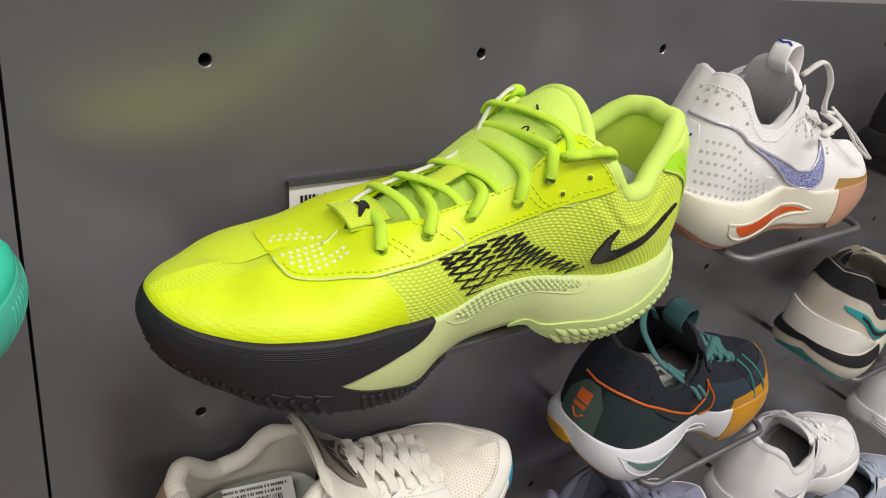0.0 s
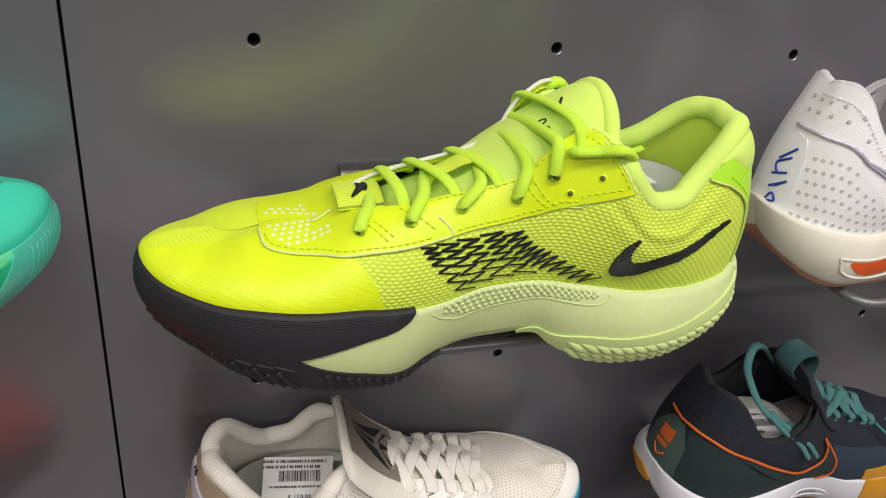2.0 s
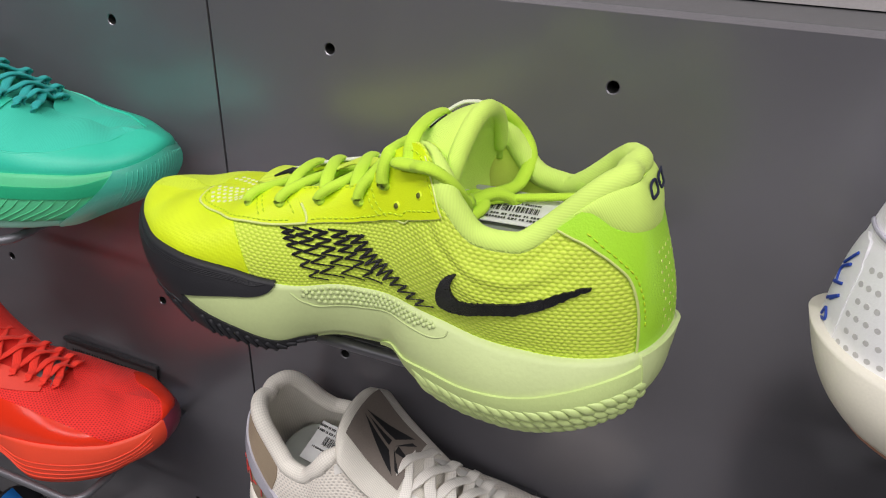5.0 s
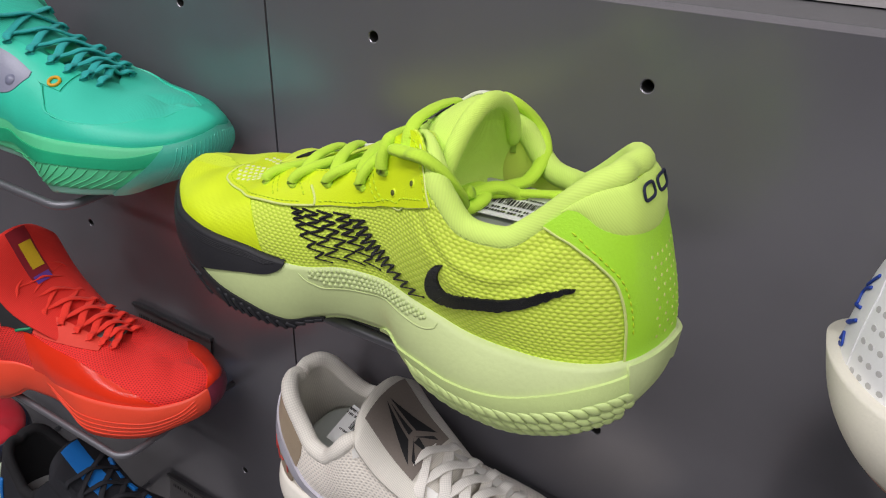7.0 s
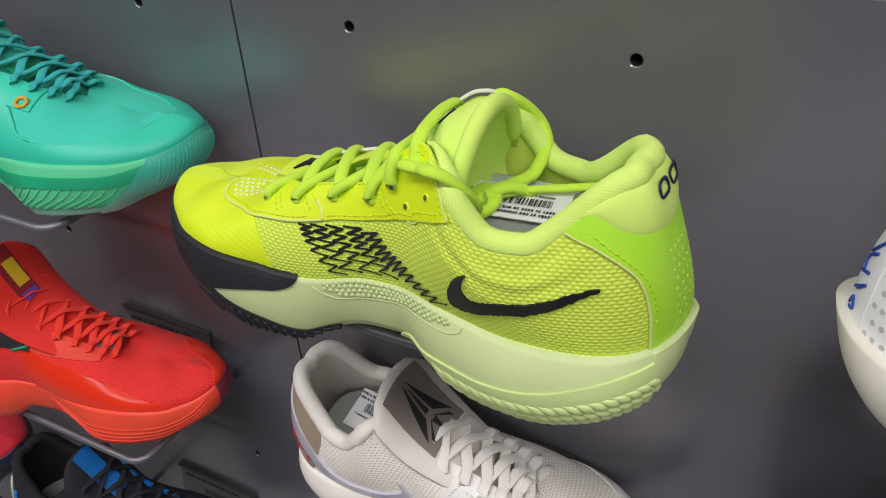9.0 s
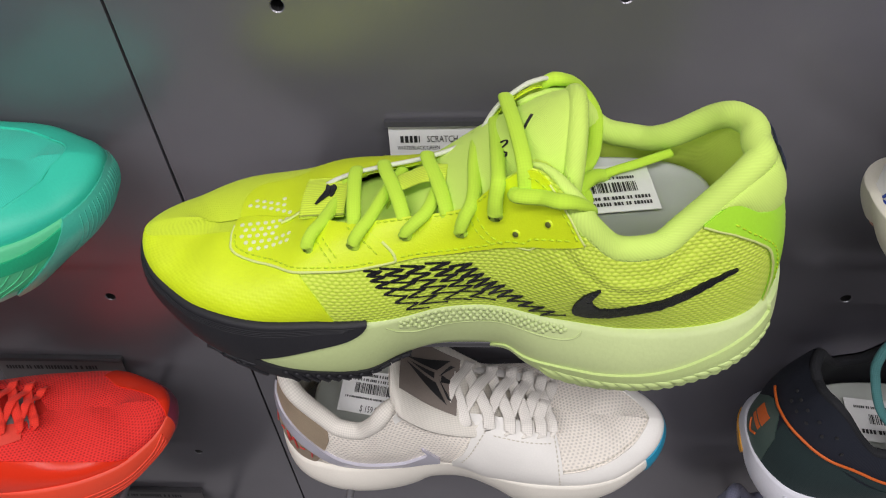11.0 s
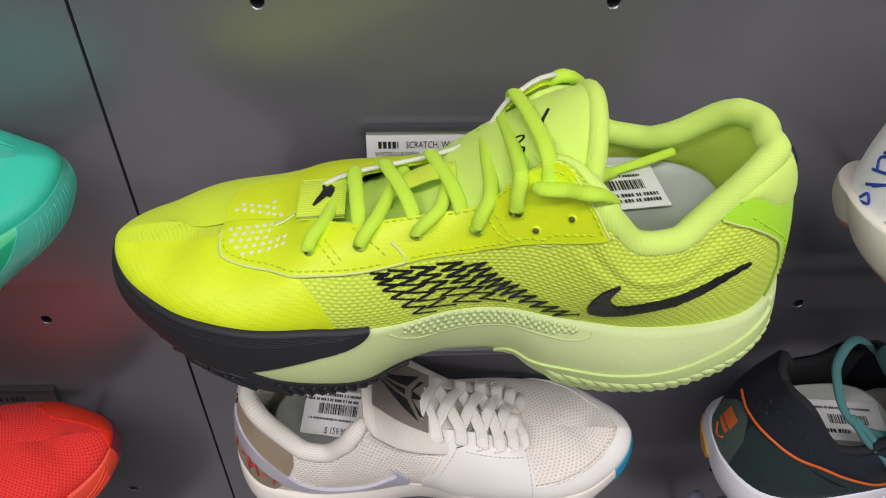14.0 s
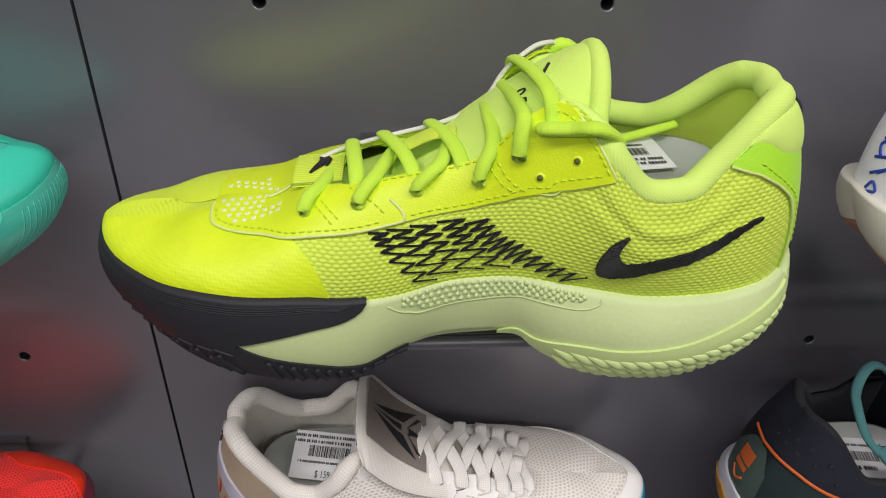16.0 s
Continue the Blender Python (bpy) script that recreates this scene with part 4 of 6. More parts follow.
put("heel_number", joined([ring(0.978, 0.895, 0.034, 0.035), ring(1.068, 0.885, 0.034, 0.037)]), plain("navy_thread", (0.01, 0.015, 0.05), 0.7), shoe, "two dark embroidered zeros")
hd = [(0.945 + 0.021 * j + (0.006 if i % 2 else 0), 0.13 + 0.058 * i) for i in range(9) for j in range(6)]
# Pale colour paints the highlights of what are small indents in the heel.
put("heel_perforations", studs([U(q, v, np.float64(0.0014)) for q, v in hd], [MAIN.normal(np.float64(q), np.float64(v)) for q, v in hd], 0.0008, 0.00015), M_CREAM, shoe)

# sole pieces
edge_line = [(0.307, 0.50), (0.34, 0.39), (0.371, 0.30), (0.400, 0.21), (0.416, 0.14), (0.425, 0.07), (0.429, 0.004)]
tread_line = [(0.307, 0.505), (0.335, 0.645), (0.389, 0.777), (0.434, 0.86), (0.468, 0.957)]
one, nil = [(-2, 1.0), (3, 1.0)], [(-2, 0.0), (3, 0.0)]
rub = [band_q(S, -0.307, 0.307, nil, one, n=120, m=12, lift=0.0011)]
for side in (0, 1):
    e, t = (flip(edge_line), flip(tread_line)) if side else (edge_line, tread_line)
    rub.append(band_q(S, e[0][0], e[-1][0], nil, e, n=40, m=8, lift=0.0011))
    rub.append(band_q(S, t[0][0], t[-1][0], t, one, n=50, m=6, lift=0.0011))
lip_q = np.linspace(-0.429, 0.429, 160)
lip = np.stack([S(lip_q, 0 * lip_q, np.full(160, a)) + (0, 0, b) for a, b in ((0.0011, 0.0), (0.0006, 0.0008), (-0.0015, 0.0016), (-0.006, 0.0008))], 1)
rub.append((lip.reshape(-1, 3), grid_faces(160, 4), wall_uv(lip)))
put("toe_rubber", joined(rub), M_RUBBER, shoe, "black rubber wrapped round the toe")
ribs = [thread(S, [(0.06, 0.02 + k * 0.022), (0.2, 0.02 + k * 0.022), (0.33, 0.015 + k * 0.022), (0.422 - 0.004 * k, 0.004 + k * 0.013)], 0.0004, 70, 0.0011, 5) for k in (1, 2, 3, 4)]
put("toe_ribs", joined(ribs), M_RUBBER, shoe, "ridged black rubber band")
lugs = [thread(S, [(q, 0.80 - 0.10 * (k % 2)), (q + 0.012, 0.90), (q + 0.022, 1.0)], 0.0016, 8, 0.0012, 6) for k, q in enumerate(np.arange(-0.12, 0.29, 0.014))]
lugs += [thread(S, [(q, hermite(tread_line)(q) + 0.06), (q + 0.010, 1.0)], 0.0013, 6, 0.0012, 6) for q in np.arange(0.335, 0.46, 0.011)]
lugs += [thread(S, [(q, 0.62), (q + 0.022, 0.66)], 0.0009, 6, 0.0011, 5) for q in (0.235, 0.262, 0.282)]
put("toe_tread", joined(lugs), M_RUBBER, shoe, "black rubber tread lugs")
GROOVE = [(0.548, 0.95), (0.556, 0.90), (0.582, 0.80), (0.613, 0.63), (0.66, 0.535), (0.722, 0.44), (0.785, 0.31), (0.84, 0.21), (0.893, 0.15)]
put("heel_rubber", joined([band_q(S, 0.548, 0.893, GROOVE, one, n=90, m=10, lift=0.0012), band_q(S, 1.107, 1.452, flip(GROOVE), one, n=60, m=8, lift=0.0012)]), M_PALE_RUBBER, shoe, "pale lime rubber heel tread")
leaf = []
for q in np.arange(0.60, 0.88, 0.0155):
    for row in (0, 1, 2):
        g = float(hermite(GROOVE)(q))
        h = 1 - g
        w0 = g + h * (0.30 + 0.24 * row)
        a = q + 0.0078 * (row % 2)
        ln = polyline([(a, w0), (a + 0.012, w0 + 0.06 * h), (a + 0.028, min(1.0, w0 + 0.24 * h))], 9)
        p = S(ln[:, 0], ln[:, 1], np.full(9, 0.0012))
        leaf.append(tube_mesh(p, 0.0024, 6, 0.45, MAIN.out(ln[:, 0]), taper=[0.15, 0.6, 0.9, 1, 0.95, 0.8, 0.6, 0.35, 0.1]))
put("heel_tread", joined(leaf), M_PALE_RUBBER, shoe, "pale lime leaf-shaped tread lugs")
put("heel_clip", band_q(S, 0.893, 1.107, [(0.893, 0.02), (1.107, 0.02)], [(0.893, 0.62), (1, 0.68), (1.107, 0.62)], n=50, m=8, lift=0.0016), M_FOAM, shoe)
NUB_LOW = [(0.447, 0.10), (0.465, 0.27), (0.488, 0.37), (0.524, 0.33), (0.553, 0.29), (0.584, 0.235), (0.614, 0.205), (0.634, 0.13), (0.638, 0.06)]
nubs = []
for q in np.arange(0.462, 0.625, 0.0068):
    hi = float(hermite(NUB_LOW)(q)) - 0.07
    for r in range(4):
        w = 0.055 + (hi - 0.055) * r / 3
        if hi > 0.1 and (r < 3 or 0.472 < q < 0.60):
            nubs.append((q + 0.0034 * (r % 2), w))
put("side_studs", joined([studs([S(q, w, 0.0003) for q, w in nubs], [MAIN.out(q) + (0, 0, 0.2) for q, w in nubs], 0.0011, 0.0006), thread(S, NUB_LOW, 0.0004, 80, 0.0002)]), M_FOAM, shoe, "field of raised studs")

# laces
near_holes = [(0.372, 0.735), (0.423, 0.752), (0.463, 0.785), (0.505, 0.735), (0.542, 0.752), (0.556, 0.849)]
near_pts = [U(q, v, np.float64(0.0018)) for q, v in near_holes]
near_nrm = [MAIN.normal(np.float64(q), np.float64(v)) for q, v in near_holes]
up = np.array([0, 0, 1.0])


def far_at(q):
    return MAIN.edge(2 - q)


def near_at(q):
    return MAIN.edge(q)


runs = []
for i in range(5):
    a, n = near_pts[i], near_nrm[i]
    q = near_holes[i][0]
    e = near_at(q + (0.012, 0.012, 0.010, 0.002, -0.003)[i]) + up * 0.0012
    far = far_at((0.402, 0.452, 0.486, 0.505, 0.530)[i]) + up * (0.001, 0, 0, 0.004, 0)[i]
    mid = (e + far) / 2 + up * (-0.001, 0.0005, 0.0005, 0.003, 0.0005)[i]
    runs.append(lace([a - n * 0.004, a + n * 0.001 + (e - a) * 0.04, a * 0.5 + e * 0.5 + n * 0.0026, e + n * 0.001, mid, far - up * 0.002 + (far - mid) * 0.05], 0.0029, 0.8, 46))
for q, q_near in ((0.412, 0.421), (0.438, 0.459), (0.468, 0.486), (0.541, 0.557)):
    far = far_at(q) + up * 0.0032
    over = far - up * 0.006 + MAIN.out(2 - q) * 0.005
    b = near_at(q_near) - up * 0.001
    mid = (far + b) / 2 + up * 0.0042
    runs.append(lace([over, far + MAIN.out(2 - q) * 0.002, far * 0.72 + mid * 0.28 + up * 0.0012, mid, b * 0.6 + mid * 0.4 + up * 0.0022, b + up * 0.0005, b * 1.15 - mid * 0.15 - up * 0.006], 0.0031, 0.5, 50))
# the top lace of the near side runs back over the collar into the shoe, to a knot with two ends
a, n = near_pts[5], near_nrm[5]
runs.append(lace([a - n * 0.004, a + n * 0.002 + up * 0.001, a + n * 0.0050 + np.array([-0.010, 0, 0.0015]), (0.0945, 0.0445, 0.1175), (0.0862, 0.0405, 0.1120), (0.0835, 0.033, 0.101), (0.087, 0.024, 0.091), (0.092, 0.018, 0.087)], 0.0035, 0.7, 70))
runs.append(lace([(0.095, 0.020, 0.086), (0.087, 0.022, 0.088), (0.083, 0.014, 0.091), (0.089, 0.006, 0.092), (0.096, 0.012, 0.089), (0.091, 0.021, 0.092), (0.085, 0.019, 0.096)], 0.0034, 0.8, 60))
runs.append(lace([(0.089, 0.016, 0.092), (0.082, 0.006, 0.094), (0.075, -0.003, 0.089), (0.074, -0.006, 0.0855), (0.080, -0.002, 0.0855)], 0.0034, 0.8, 50))
runs.append(lace([(0.086, 0.008, 0.090), (0.074, -0.002, 0.0905), (0.060, -0.008, 0.0915), (0.046, -0.014, 0.0925)], 0.0022, 0.8, 40))
fa = far_at(0.575)
runs.append(lace([(0.089, 0.006, 0.090), (0.079, -0.014, 0.090), (0.077, -0.028, 0.098), (0.083, -0.034, 0.109), fa + np.array([-0.003, -0.001, 0.002]), fa + np.array([0.006, -0.003, -0.006])], 0.0033, 0.8, 60))
put("laces", joined(runs), M_LACE, shoe, "round lime laces tied inside the collar")
M_RIBBON = fabric("lime_ribbon", (0.62, 0.80, 0.05), 0.0012, angle=1.57, bump=0.00015)


def tab_skin(a, b, lift=0.0):
    """The woven tab that holds the first lace: a along the shoe, b across it."""
    a, b = np.broadcast_arrays(np.asarray(a, float), np.asarray(b, float))
    return np.stack([0.184 + 0.020 * a, -0.011 + 0.024 * b, 0.0815 - 14 * (-0.011 + 0.024 * b) ** 2 - 0.10 * (0.020 * a) + lift], -1)


tab_a, tab_b = np.linspace(0, 1, 12)[:, None], np.linspace(0, 1, 16)[None]
tab = [tab_skin(tab_a, tab_b, h) for h in (0.0, -0.0012)]
tab_rim = [i * 16 for i in range(12)] + [11 * 16 + j for j in range(1, 16)] + [i * 16 + 15 for i in range(10, -1, -1)] + list(range(14, 0, -1))
tab_faces = grid_faces(12, 16) + [tuple(192 + k for k in f_[::-1]) for f_ in grid_faces(12, 16)] + [(tab_rim[i], tab_rim[(i + 1) % len(tab_rim)], 192 + tab_rim[(i + 1) % len(tab_rim)], 192 + tab_rim[i]) for i in range(len(tab_rim))]
lp = put("lace_loop", (np.concatenate([t_.reshape(-1, 3) for t_ in tab]), tab_faces, np.concatenate([wall_uv(t_) for t_ in tab])), M_RIBBON, shoe, "woven lime lace loop with a small black tick")
tick = [tube_mesh(tab_skin(np.array(a_), np.array(b_), 0.0006), 0.0014, 8, 0.5, (0, 0, 1), taper=[0.4, 1.2, 1.2, 0.9, 0.4][:len(a_)]) for a_, b_ in (((0.50, 0.42, 0.46, 0.56, 0.66), (0.30, 0.42, 0.55, 0.66, 0.78)), ((0.34, 0.34, 0.34, 0.34, 0.34), (0.30, 0.38, 0.46, 0.54, 0.62)))]
put("loop_logo", joined(tick), M_THREAD, lp)
put("vamp_line", thread(U, [(0.285, 0.93), (0.305, 0.965), (0.325, 1.0)], 0.0009, 20, 0.0022), M_CREAM, shoe, "pale raised line")
# marks on the tongue
T_LINE = polyline([(0.228, 0.058), (0.205, 0.0625), (0.18, 0.069), (0.15, 0.082), (0.118, 0.1075), (0.0862, 0.1312)], 200)
T_ARCH, T_HALF = hermite(T_DROP), hermite(T_WIDE)


def on_tongue(u, y, lift=0.0066):
    p, d = T_LINE[int(u * 199)], T_LINE[min(199, int(u * 199) + 2)] - T_LINE[int(u * 199) - 2]
    n = np.array([-d[1], d[0]]) / np.linalg.norm(d)
    n = n * np.sign(n[1])
    fall = float(T_ARCH(u)) * (1 - math.sqrt(max(0.03, 1 - 0.97 * (y / float(T_HALF(u))) ** 2)))
    return np.array([p[0] + n[0] * lift + 0.1 * fall, y + 0.004 * u, p[1] + n[1] * lift - fall])


put("tongue_binding", tube_mesh([on_tongue(0.985, y, 0.0) for y in 0.0282 * np.sin(np.linspace(-1.45, 1.45, 40))], 0.0040, 12, 1.0, taper=np.sqrt(1.02 - np.linspace(-1, 1, 40) ** 8)), M_TONGUE, shoe, "padded rim of the tongue")
back_k, back_w = np.linspace(-1, 1, 30), np.linspace(0, 1, 14)
back_rim = np.array([on_tongue(0.97, 0.0275 * math.sin(1.45 * k), -0.003) for k in back_k])
back_low = np.stack([0.099 - 0.006 * back_k ** 2, 0.027 * back_k + 0.004, np.full(30, 0.081)], 1)
back = back_rim[:, None] * (1 - back_w)[None, :, None] + back_low[:, None] * back_w[None, :, None]
back[..., 0] += 0.006 * np.sin(np.pi * back_w)[None] * (1 - 0.5 * back_k ** 2)[:, None]
put("tongue_lining", (back.reshape(-1, 3), grid_faces(30, 14), wall_uv(back)), M_TONGUE, shoe, "padded back of the tongue")
put("tongue_loop", tube_mesh(polyline([tuple(on_tongue(u, 0.004, h)) for u, h in ((0.42, 0.006), (0.46, 0.012), (0.52, 0.0125), (0.58, 0.011), (0.62, 0.006))], 30), 0.0058, 12, 0.16), M_RIBBON, shoe, "woven lime loop on the tongue")
put("tongue_logo", tube_mesh([on_tongue(u, y) for u, y in ((0.885, 0.0005), (0.872, 0.004), (0.857, 0.0085))], 0.0006, 6, 0.5), M_THREAD, shoe, "small black mark on the tongue")
for y0 in (0.008, 0.0135):
    put("tongue_number", tube_mesh([on_tongue(0.80 + 0.016 * math.sin(a), y0 + 0.0015 * math.cos(a)) for a in np.linspace(0, 2 * math.pi, 17)], 0.00045, 6, 0.6, caps=False), M_THREAD, shoe, "small black zero on the tongue")


def heel_filler(f, parent, x0, x1, y0, hw, z0, z1, tag_pose):
    """A frosted plastic block that holds the heel open, with a price label on top."""
    top = new("heel_filler")
    top.parent = parent
    tagged(top, "frosted clear plastic filler with a white price label")
    a = np.linspace(0, 2 * np.pi, 40, endpoint=False)
    cx, lx = (x0 + x1) / 2, (x1 - x0) / 2
    rx, ry = np.sign(np.cos(a)) * np.abs(np.cos(a)) ** 0.7, np.sign(np.sin(a)) * np.abs(np.sin(a)) ** 0.8
    rings = []
    for k, z in ((0.92, z0), (0.98, z0 + 0.3 * (z1 - z0)), (1.0, z1 - 0.003), (0.985, z1), (0.93, z1), (0.92, z1 - 0.002), (0.0, z1 - 0.002)):
        rings.append(np.stack([cx + lx * k * rx, y0 + hw * k * ry, np.full(40, z)], 1))
    v = np.stack(rings)
    n = 40
    faces = [(r * n + i, r * n + (i + 1) % n, (r + 1) * n + (i + 1) % n, (r + 1) * n + i) for r in range(len(rings) - 1) for i in range(n)]
    mesh_object("block", v.reshape(-1, 3), faces, M_FROST, top)
    return top


fill = heel_filler(MAIN, shoe, 0.030, 0.12, 0.008, 0.026, 0.05, 0.087, None)
price_tag("price_label", fill, 0.054, 0.028, [("text", -0.024, 0.012, 0.009, 0.002), ("text", -0.024, 0.004, 0.0055, 0.002), ("code", -0.02, 0.012, -0.003, 0.006), ("text", -0.02, 0.020, -0.0065, 0.0016)], pose(0.081, 0.005, 0.0876, 0, 0, 8), [("$ 139.99", -0.004, -0.0125, 0.006)])

# a price label on the wall behind the neon shoe
wall_tag = price_tag("shelf_label", None, 0.105, 0.042, [("text", -0.046, -0.035, 0.010, 0.0042), ("code", -0.02, 0.012, -0.006, 0.008), ("text", -0.046, 0.03, -0.012, 0.0018), ("text", -0.046, 0.03, -0.016, 0.0018)], pose(0.1005, -0.006, 1.3555, 80, 0, 0), [("SCRATCH, WHITE/BLACK", -0.031, 0.0102, 0.0058), ("WHITE/BLACK/GREEN", -0.048, 0.0055, 0.0036)])
tagged(wall_tag, "white printed price label in a clear holder on the wall", "price label", "wall price labels")
bm = bmesh.new()
bmesh.ops.create_cube(bm, size=1)
for v in bm.verts:
    v.co = (v.co.x * 0.108, 0.0225 + v.co.y * 0.003, 0.001 + v.co.z * 0.004)
part("holder", bm, SHELF_GREY, wall_tag, "dark plastic holder edge", smooth=False)

# ---- the other shoes ----
GEN = dict(
    near=[(1, 0), (0.969, 0.0205), (0.934, 0.0293), (0.865, 0.0415), (0.761, 0.0472), (0.657, 0.046), (0.554, 0.042), (0.45, 0.0362), (0.346, 0.0399), (0.242, 0.0405), (0.138, 0.04), (0.0692, 0.0351), (0.0277, 0.024), (0, 0)],
    bite=[(1, 0.0503), (0.9, 0.0428), (0.813, 0.0438), (0.692, 0.0422), (0.571, 0.0415), (0.505, 0.0463), (0.45, 0.0467), (0.381, 0.0499), (0.311, 0.048), (0.242, 0.0443), (0.156, 0.0442), (0.0692, 0.0463), (0, 0.0484)],
    ground=[(1, 0.0246), (0.934, 0.0172), (0.865, 0.0115), (0.796, 0.0105), (0.692, 0.0075), (0.623, 0.0035), (0.571, 0.0104), (0.519, 0.016), (0.45, 0.0189), (0.398, 0.0225), (0.37, 0.0173), (0.311, 0.0095), (0.242, 0.0057), (0.156, 0.0064), (0.0969, 0.011), (0.0484, 0.0179), (0, 0.0311)],
    ex=[(1, 0.9), (0.95, 0.868), (0.9, 0.81), (0.8, 0.735), (0.69, 0.6825), (0.6, 0.5959), (0.5, 0.4552), (0.44, 0.4112), (0.4, 0.3643), (0.36, 0.3278), (0.3, 0.2943), (0.25, 0.2572), (0.2, 0.2045), (0.15, 0.165), (0.1, 0.108), (0.03, 0.066), (0, 0.06)],
    ey=[(1, 0), (0.9, 0.0), (0.8, 0.0), (0.76, 0.0012), (0.72, 0.0085), (0.65, 0.0148), (0.55, 0.0165), (0.45, 0.0229), (0.4, 0.027), (0.35, 0.0355), (0.3, 0.039), (0.25, 0.039), (0.2, 0.0374), (0.13, 0.031), (0.06, 0.019), (0.02, 0.01), (0, 0)],
    ez=[(1, 0.063), (0.95, 0.0615), (0.9, 0.0655), (0.8, 0.0678), (0.7, 0.0755), (0.6, 0.0848), (0.5, 0.0986), (0.44, 0.1143), (0.4, 0.1226), (0.36, 0.1178), (0.3, 0.1067), (0.25, 0.0965), (0.2, 0.0955), (0.15, 0.102), (0.1, 0.121), (0.03, 0.1256), (0, 0.1232)],
    bulge=[(1, 0.0053), (0.8, 0.0041), (0.5, 0.004), (0.3, 0.0081), (0.1, 0.0037), (0, 0.001)],
    rise=[(1, 0.684), (0.9, 0.563), (0.7, 0.566), (0.5, 0.4035), (0.3, 0.4165), (0, 0.2871)],
    top_bulge=[(1, 0), (0.5, 0.006), (0.3, 0.0068), (0.15, 0.0083), (0, 0.0123)],
    flare=[(1, 0.0007), (0.7, 0.0027), (0.5, 0.0006), (0.2, 0.002), (0, 0.0026)],
    belly=[(1, 0.0039), (0.7, 0.0047), (0.5, 0.0009), (0.2, 0.0091), (0, -0.0005)],
    tuck=[(1, -0.007), (0.9, -0.0061), (0.7, 0.0037), (0.55, -0.0046), (0.4, -0.0007), (0.2, 0.0014), (0.1, -0.0005), (0, 0.0004)],
)
GEN["far"] = GEN["near"]
WIDE, HIGH = ("near", "far", "ey", "bulge", "top_bulge", "flare", "belly", "tuck"), ("bite", "ground", "ez")


def sized(sx=0.95, sy=0.95, sz=1.0, **over):
    """A common shoe form, longer or shorter, wider or slimmer, higher or lower."""
    t = {**GEN, **over}
    return form(0.2852 * sx, **{k: [(a, b * (sy if k in WIDE else sz if k in HIGH else 1)) for a, b in v] for k, v in t.items()})


def placed(x, y, z, roll=0.0, pitch=0.0, yaw=0.0):
    c = Matrix.Translation((0.1426, 0, 0))
    return pose(x, y, z) @ c @ pose(0, 0, 0, roll, pitch, yaw) @ c.inverted()


def tongue_for(f, sz=1.0, rise=0.0, lean=0.0, wide=1.0, shift=0.0):
    k, g = f.L / 0.2852, shift
    return dict(line=[(0.228 * k, 0.058 * sz), (0.205 * k, 0.0635 * sz), (0.18 * k, 0.0715 * sz), (0.15 * k + 0.4 * g, 0.085 * sz), (0.115 * k + 0.8 * g, 0.111 * sz), (0.092 * k + g, (0.1295 + rise) * sz)], widths=[(0, 0.012), (0.3, 0.020 * wide), (0.7, 0.030 * wide), (0.93, 0.031 * wide), (1, 0.024 * wide)], arch=[(0, 0.002), (0.4, 0.005), (0.75, 0.012), (1, 0.018)], thick=0.008, lean=lean)


def kit(n, upper, lining, midsole, outsole, tongue=None, lace_c=None, insole=(0.3, 0.3, 0.3), split=0.86, mesh=0.0, hole=None, rough=0.8):
    up_m = mesh_cloth(n + "_mesh", upper, hole or shade(upper, 0.6), pitch=mesh, stretch=1.3, bump=0.0004) if mesh else fabric(n + "_upper", upper, 0.0009, bump=0.00012, spread=0.08, rough=rough)
    return dict(upper=up_m, lining=fabric(n + "_lining", lining, 0.0016, bump=0.0002), midsole=plain(n + "_midsole", midsole, 0.5, spread=0.06), outsole=plain(n + "_outsole", outsole, 0.45, spread=0.08), tongue=fabric(n + "_tongue", tongue or upper, 0.0012, bump=0.00015), lace=fabric(n + "_lace", lace_c or upper, 0.0012, bump=0.0002), insole=plain(n + "_insole", insole, 0.8), split=split)


def dotted(f, pts, radius, height=0.0003, lift=0.0006):
    return studs([f.upper(q, v, np.float64(lift)) for q, v in pts], [f.normal(np.float64(q), np.float64(v)) for q, v in pts], radius, height, 9)


def scribble(f, strokes, radius, material, parent, name="marking", label=""):
    put(name, joined([thread(f.upper, s, radius, 16, 0.0016, 5) for s in strokes]), material, parent, label)


ROWS_Q = [0.70, 0.645, 0.59, 0.535, 0.48, 0.43]

# cream shoe under the neon one
CREAM, WHITE = (0.90, 0.84, 0.75), (0.74, 0.74, 0.76)
M_TAN = fabric("tan_suede", (0.36, 0.28, 0.19), 0.0006, spread=0.12, bump=0.0001)
M_BLUE_RUBBER = plain("blue_rubber", (0.02, 0.30, 0.48), 0.4)
M_WHITE_SKIN = plain("white_leather", (0.88, 0.86, 0.81), 0.42, grain=900, spread=0.05)
M_SILVER = plain("silver_film", (0.62, 0.61, 0.70), 0.25, metal=0.3, spread=0.05)
M_RED_INK = plain("red_ink", (0.65, 0.06, 0.05), 0.5)
f = sized(0.959, 0.934, 1.015)
k = kit("cream", CREAM, (0.84, 0.80, 0.72), (0.86, 0.82, 0.73), (0.82, 0.78, 0.68), tongue=(0.86, 0.82, 0.73), lace_c=(0.91, 0.87, 0.80), mesh=0.0034, hole=(0.68, 0.64, 0.58), split=0.9)
cream = shoe_base("basketball_shoe", "cream mesh basketball shoe with tan heel and blue toe rubber", f, k, placed(-0.0482, -0.0426, 1.0961, 7.1, -1.5, -2.4), q0=f.at(0.45), roll=0.006, tongue=tongue_for(f, 1.015, 0.013, wide=1.1, shift=0.005))
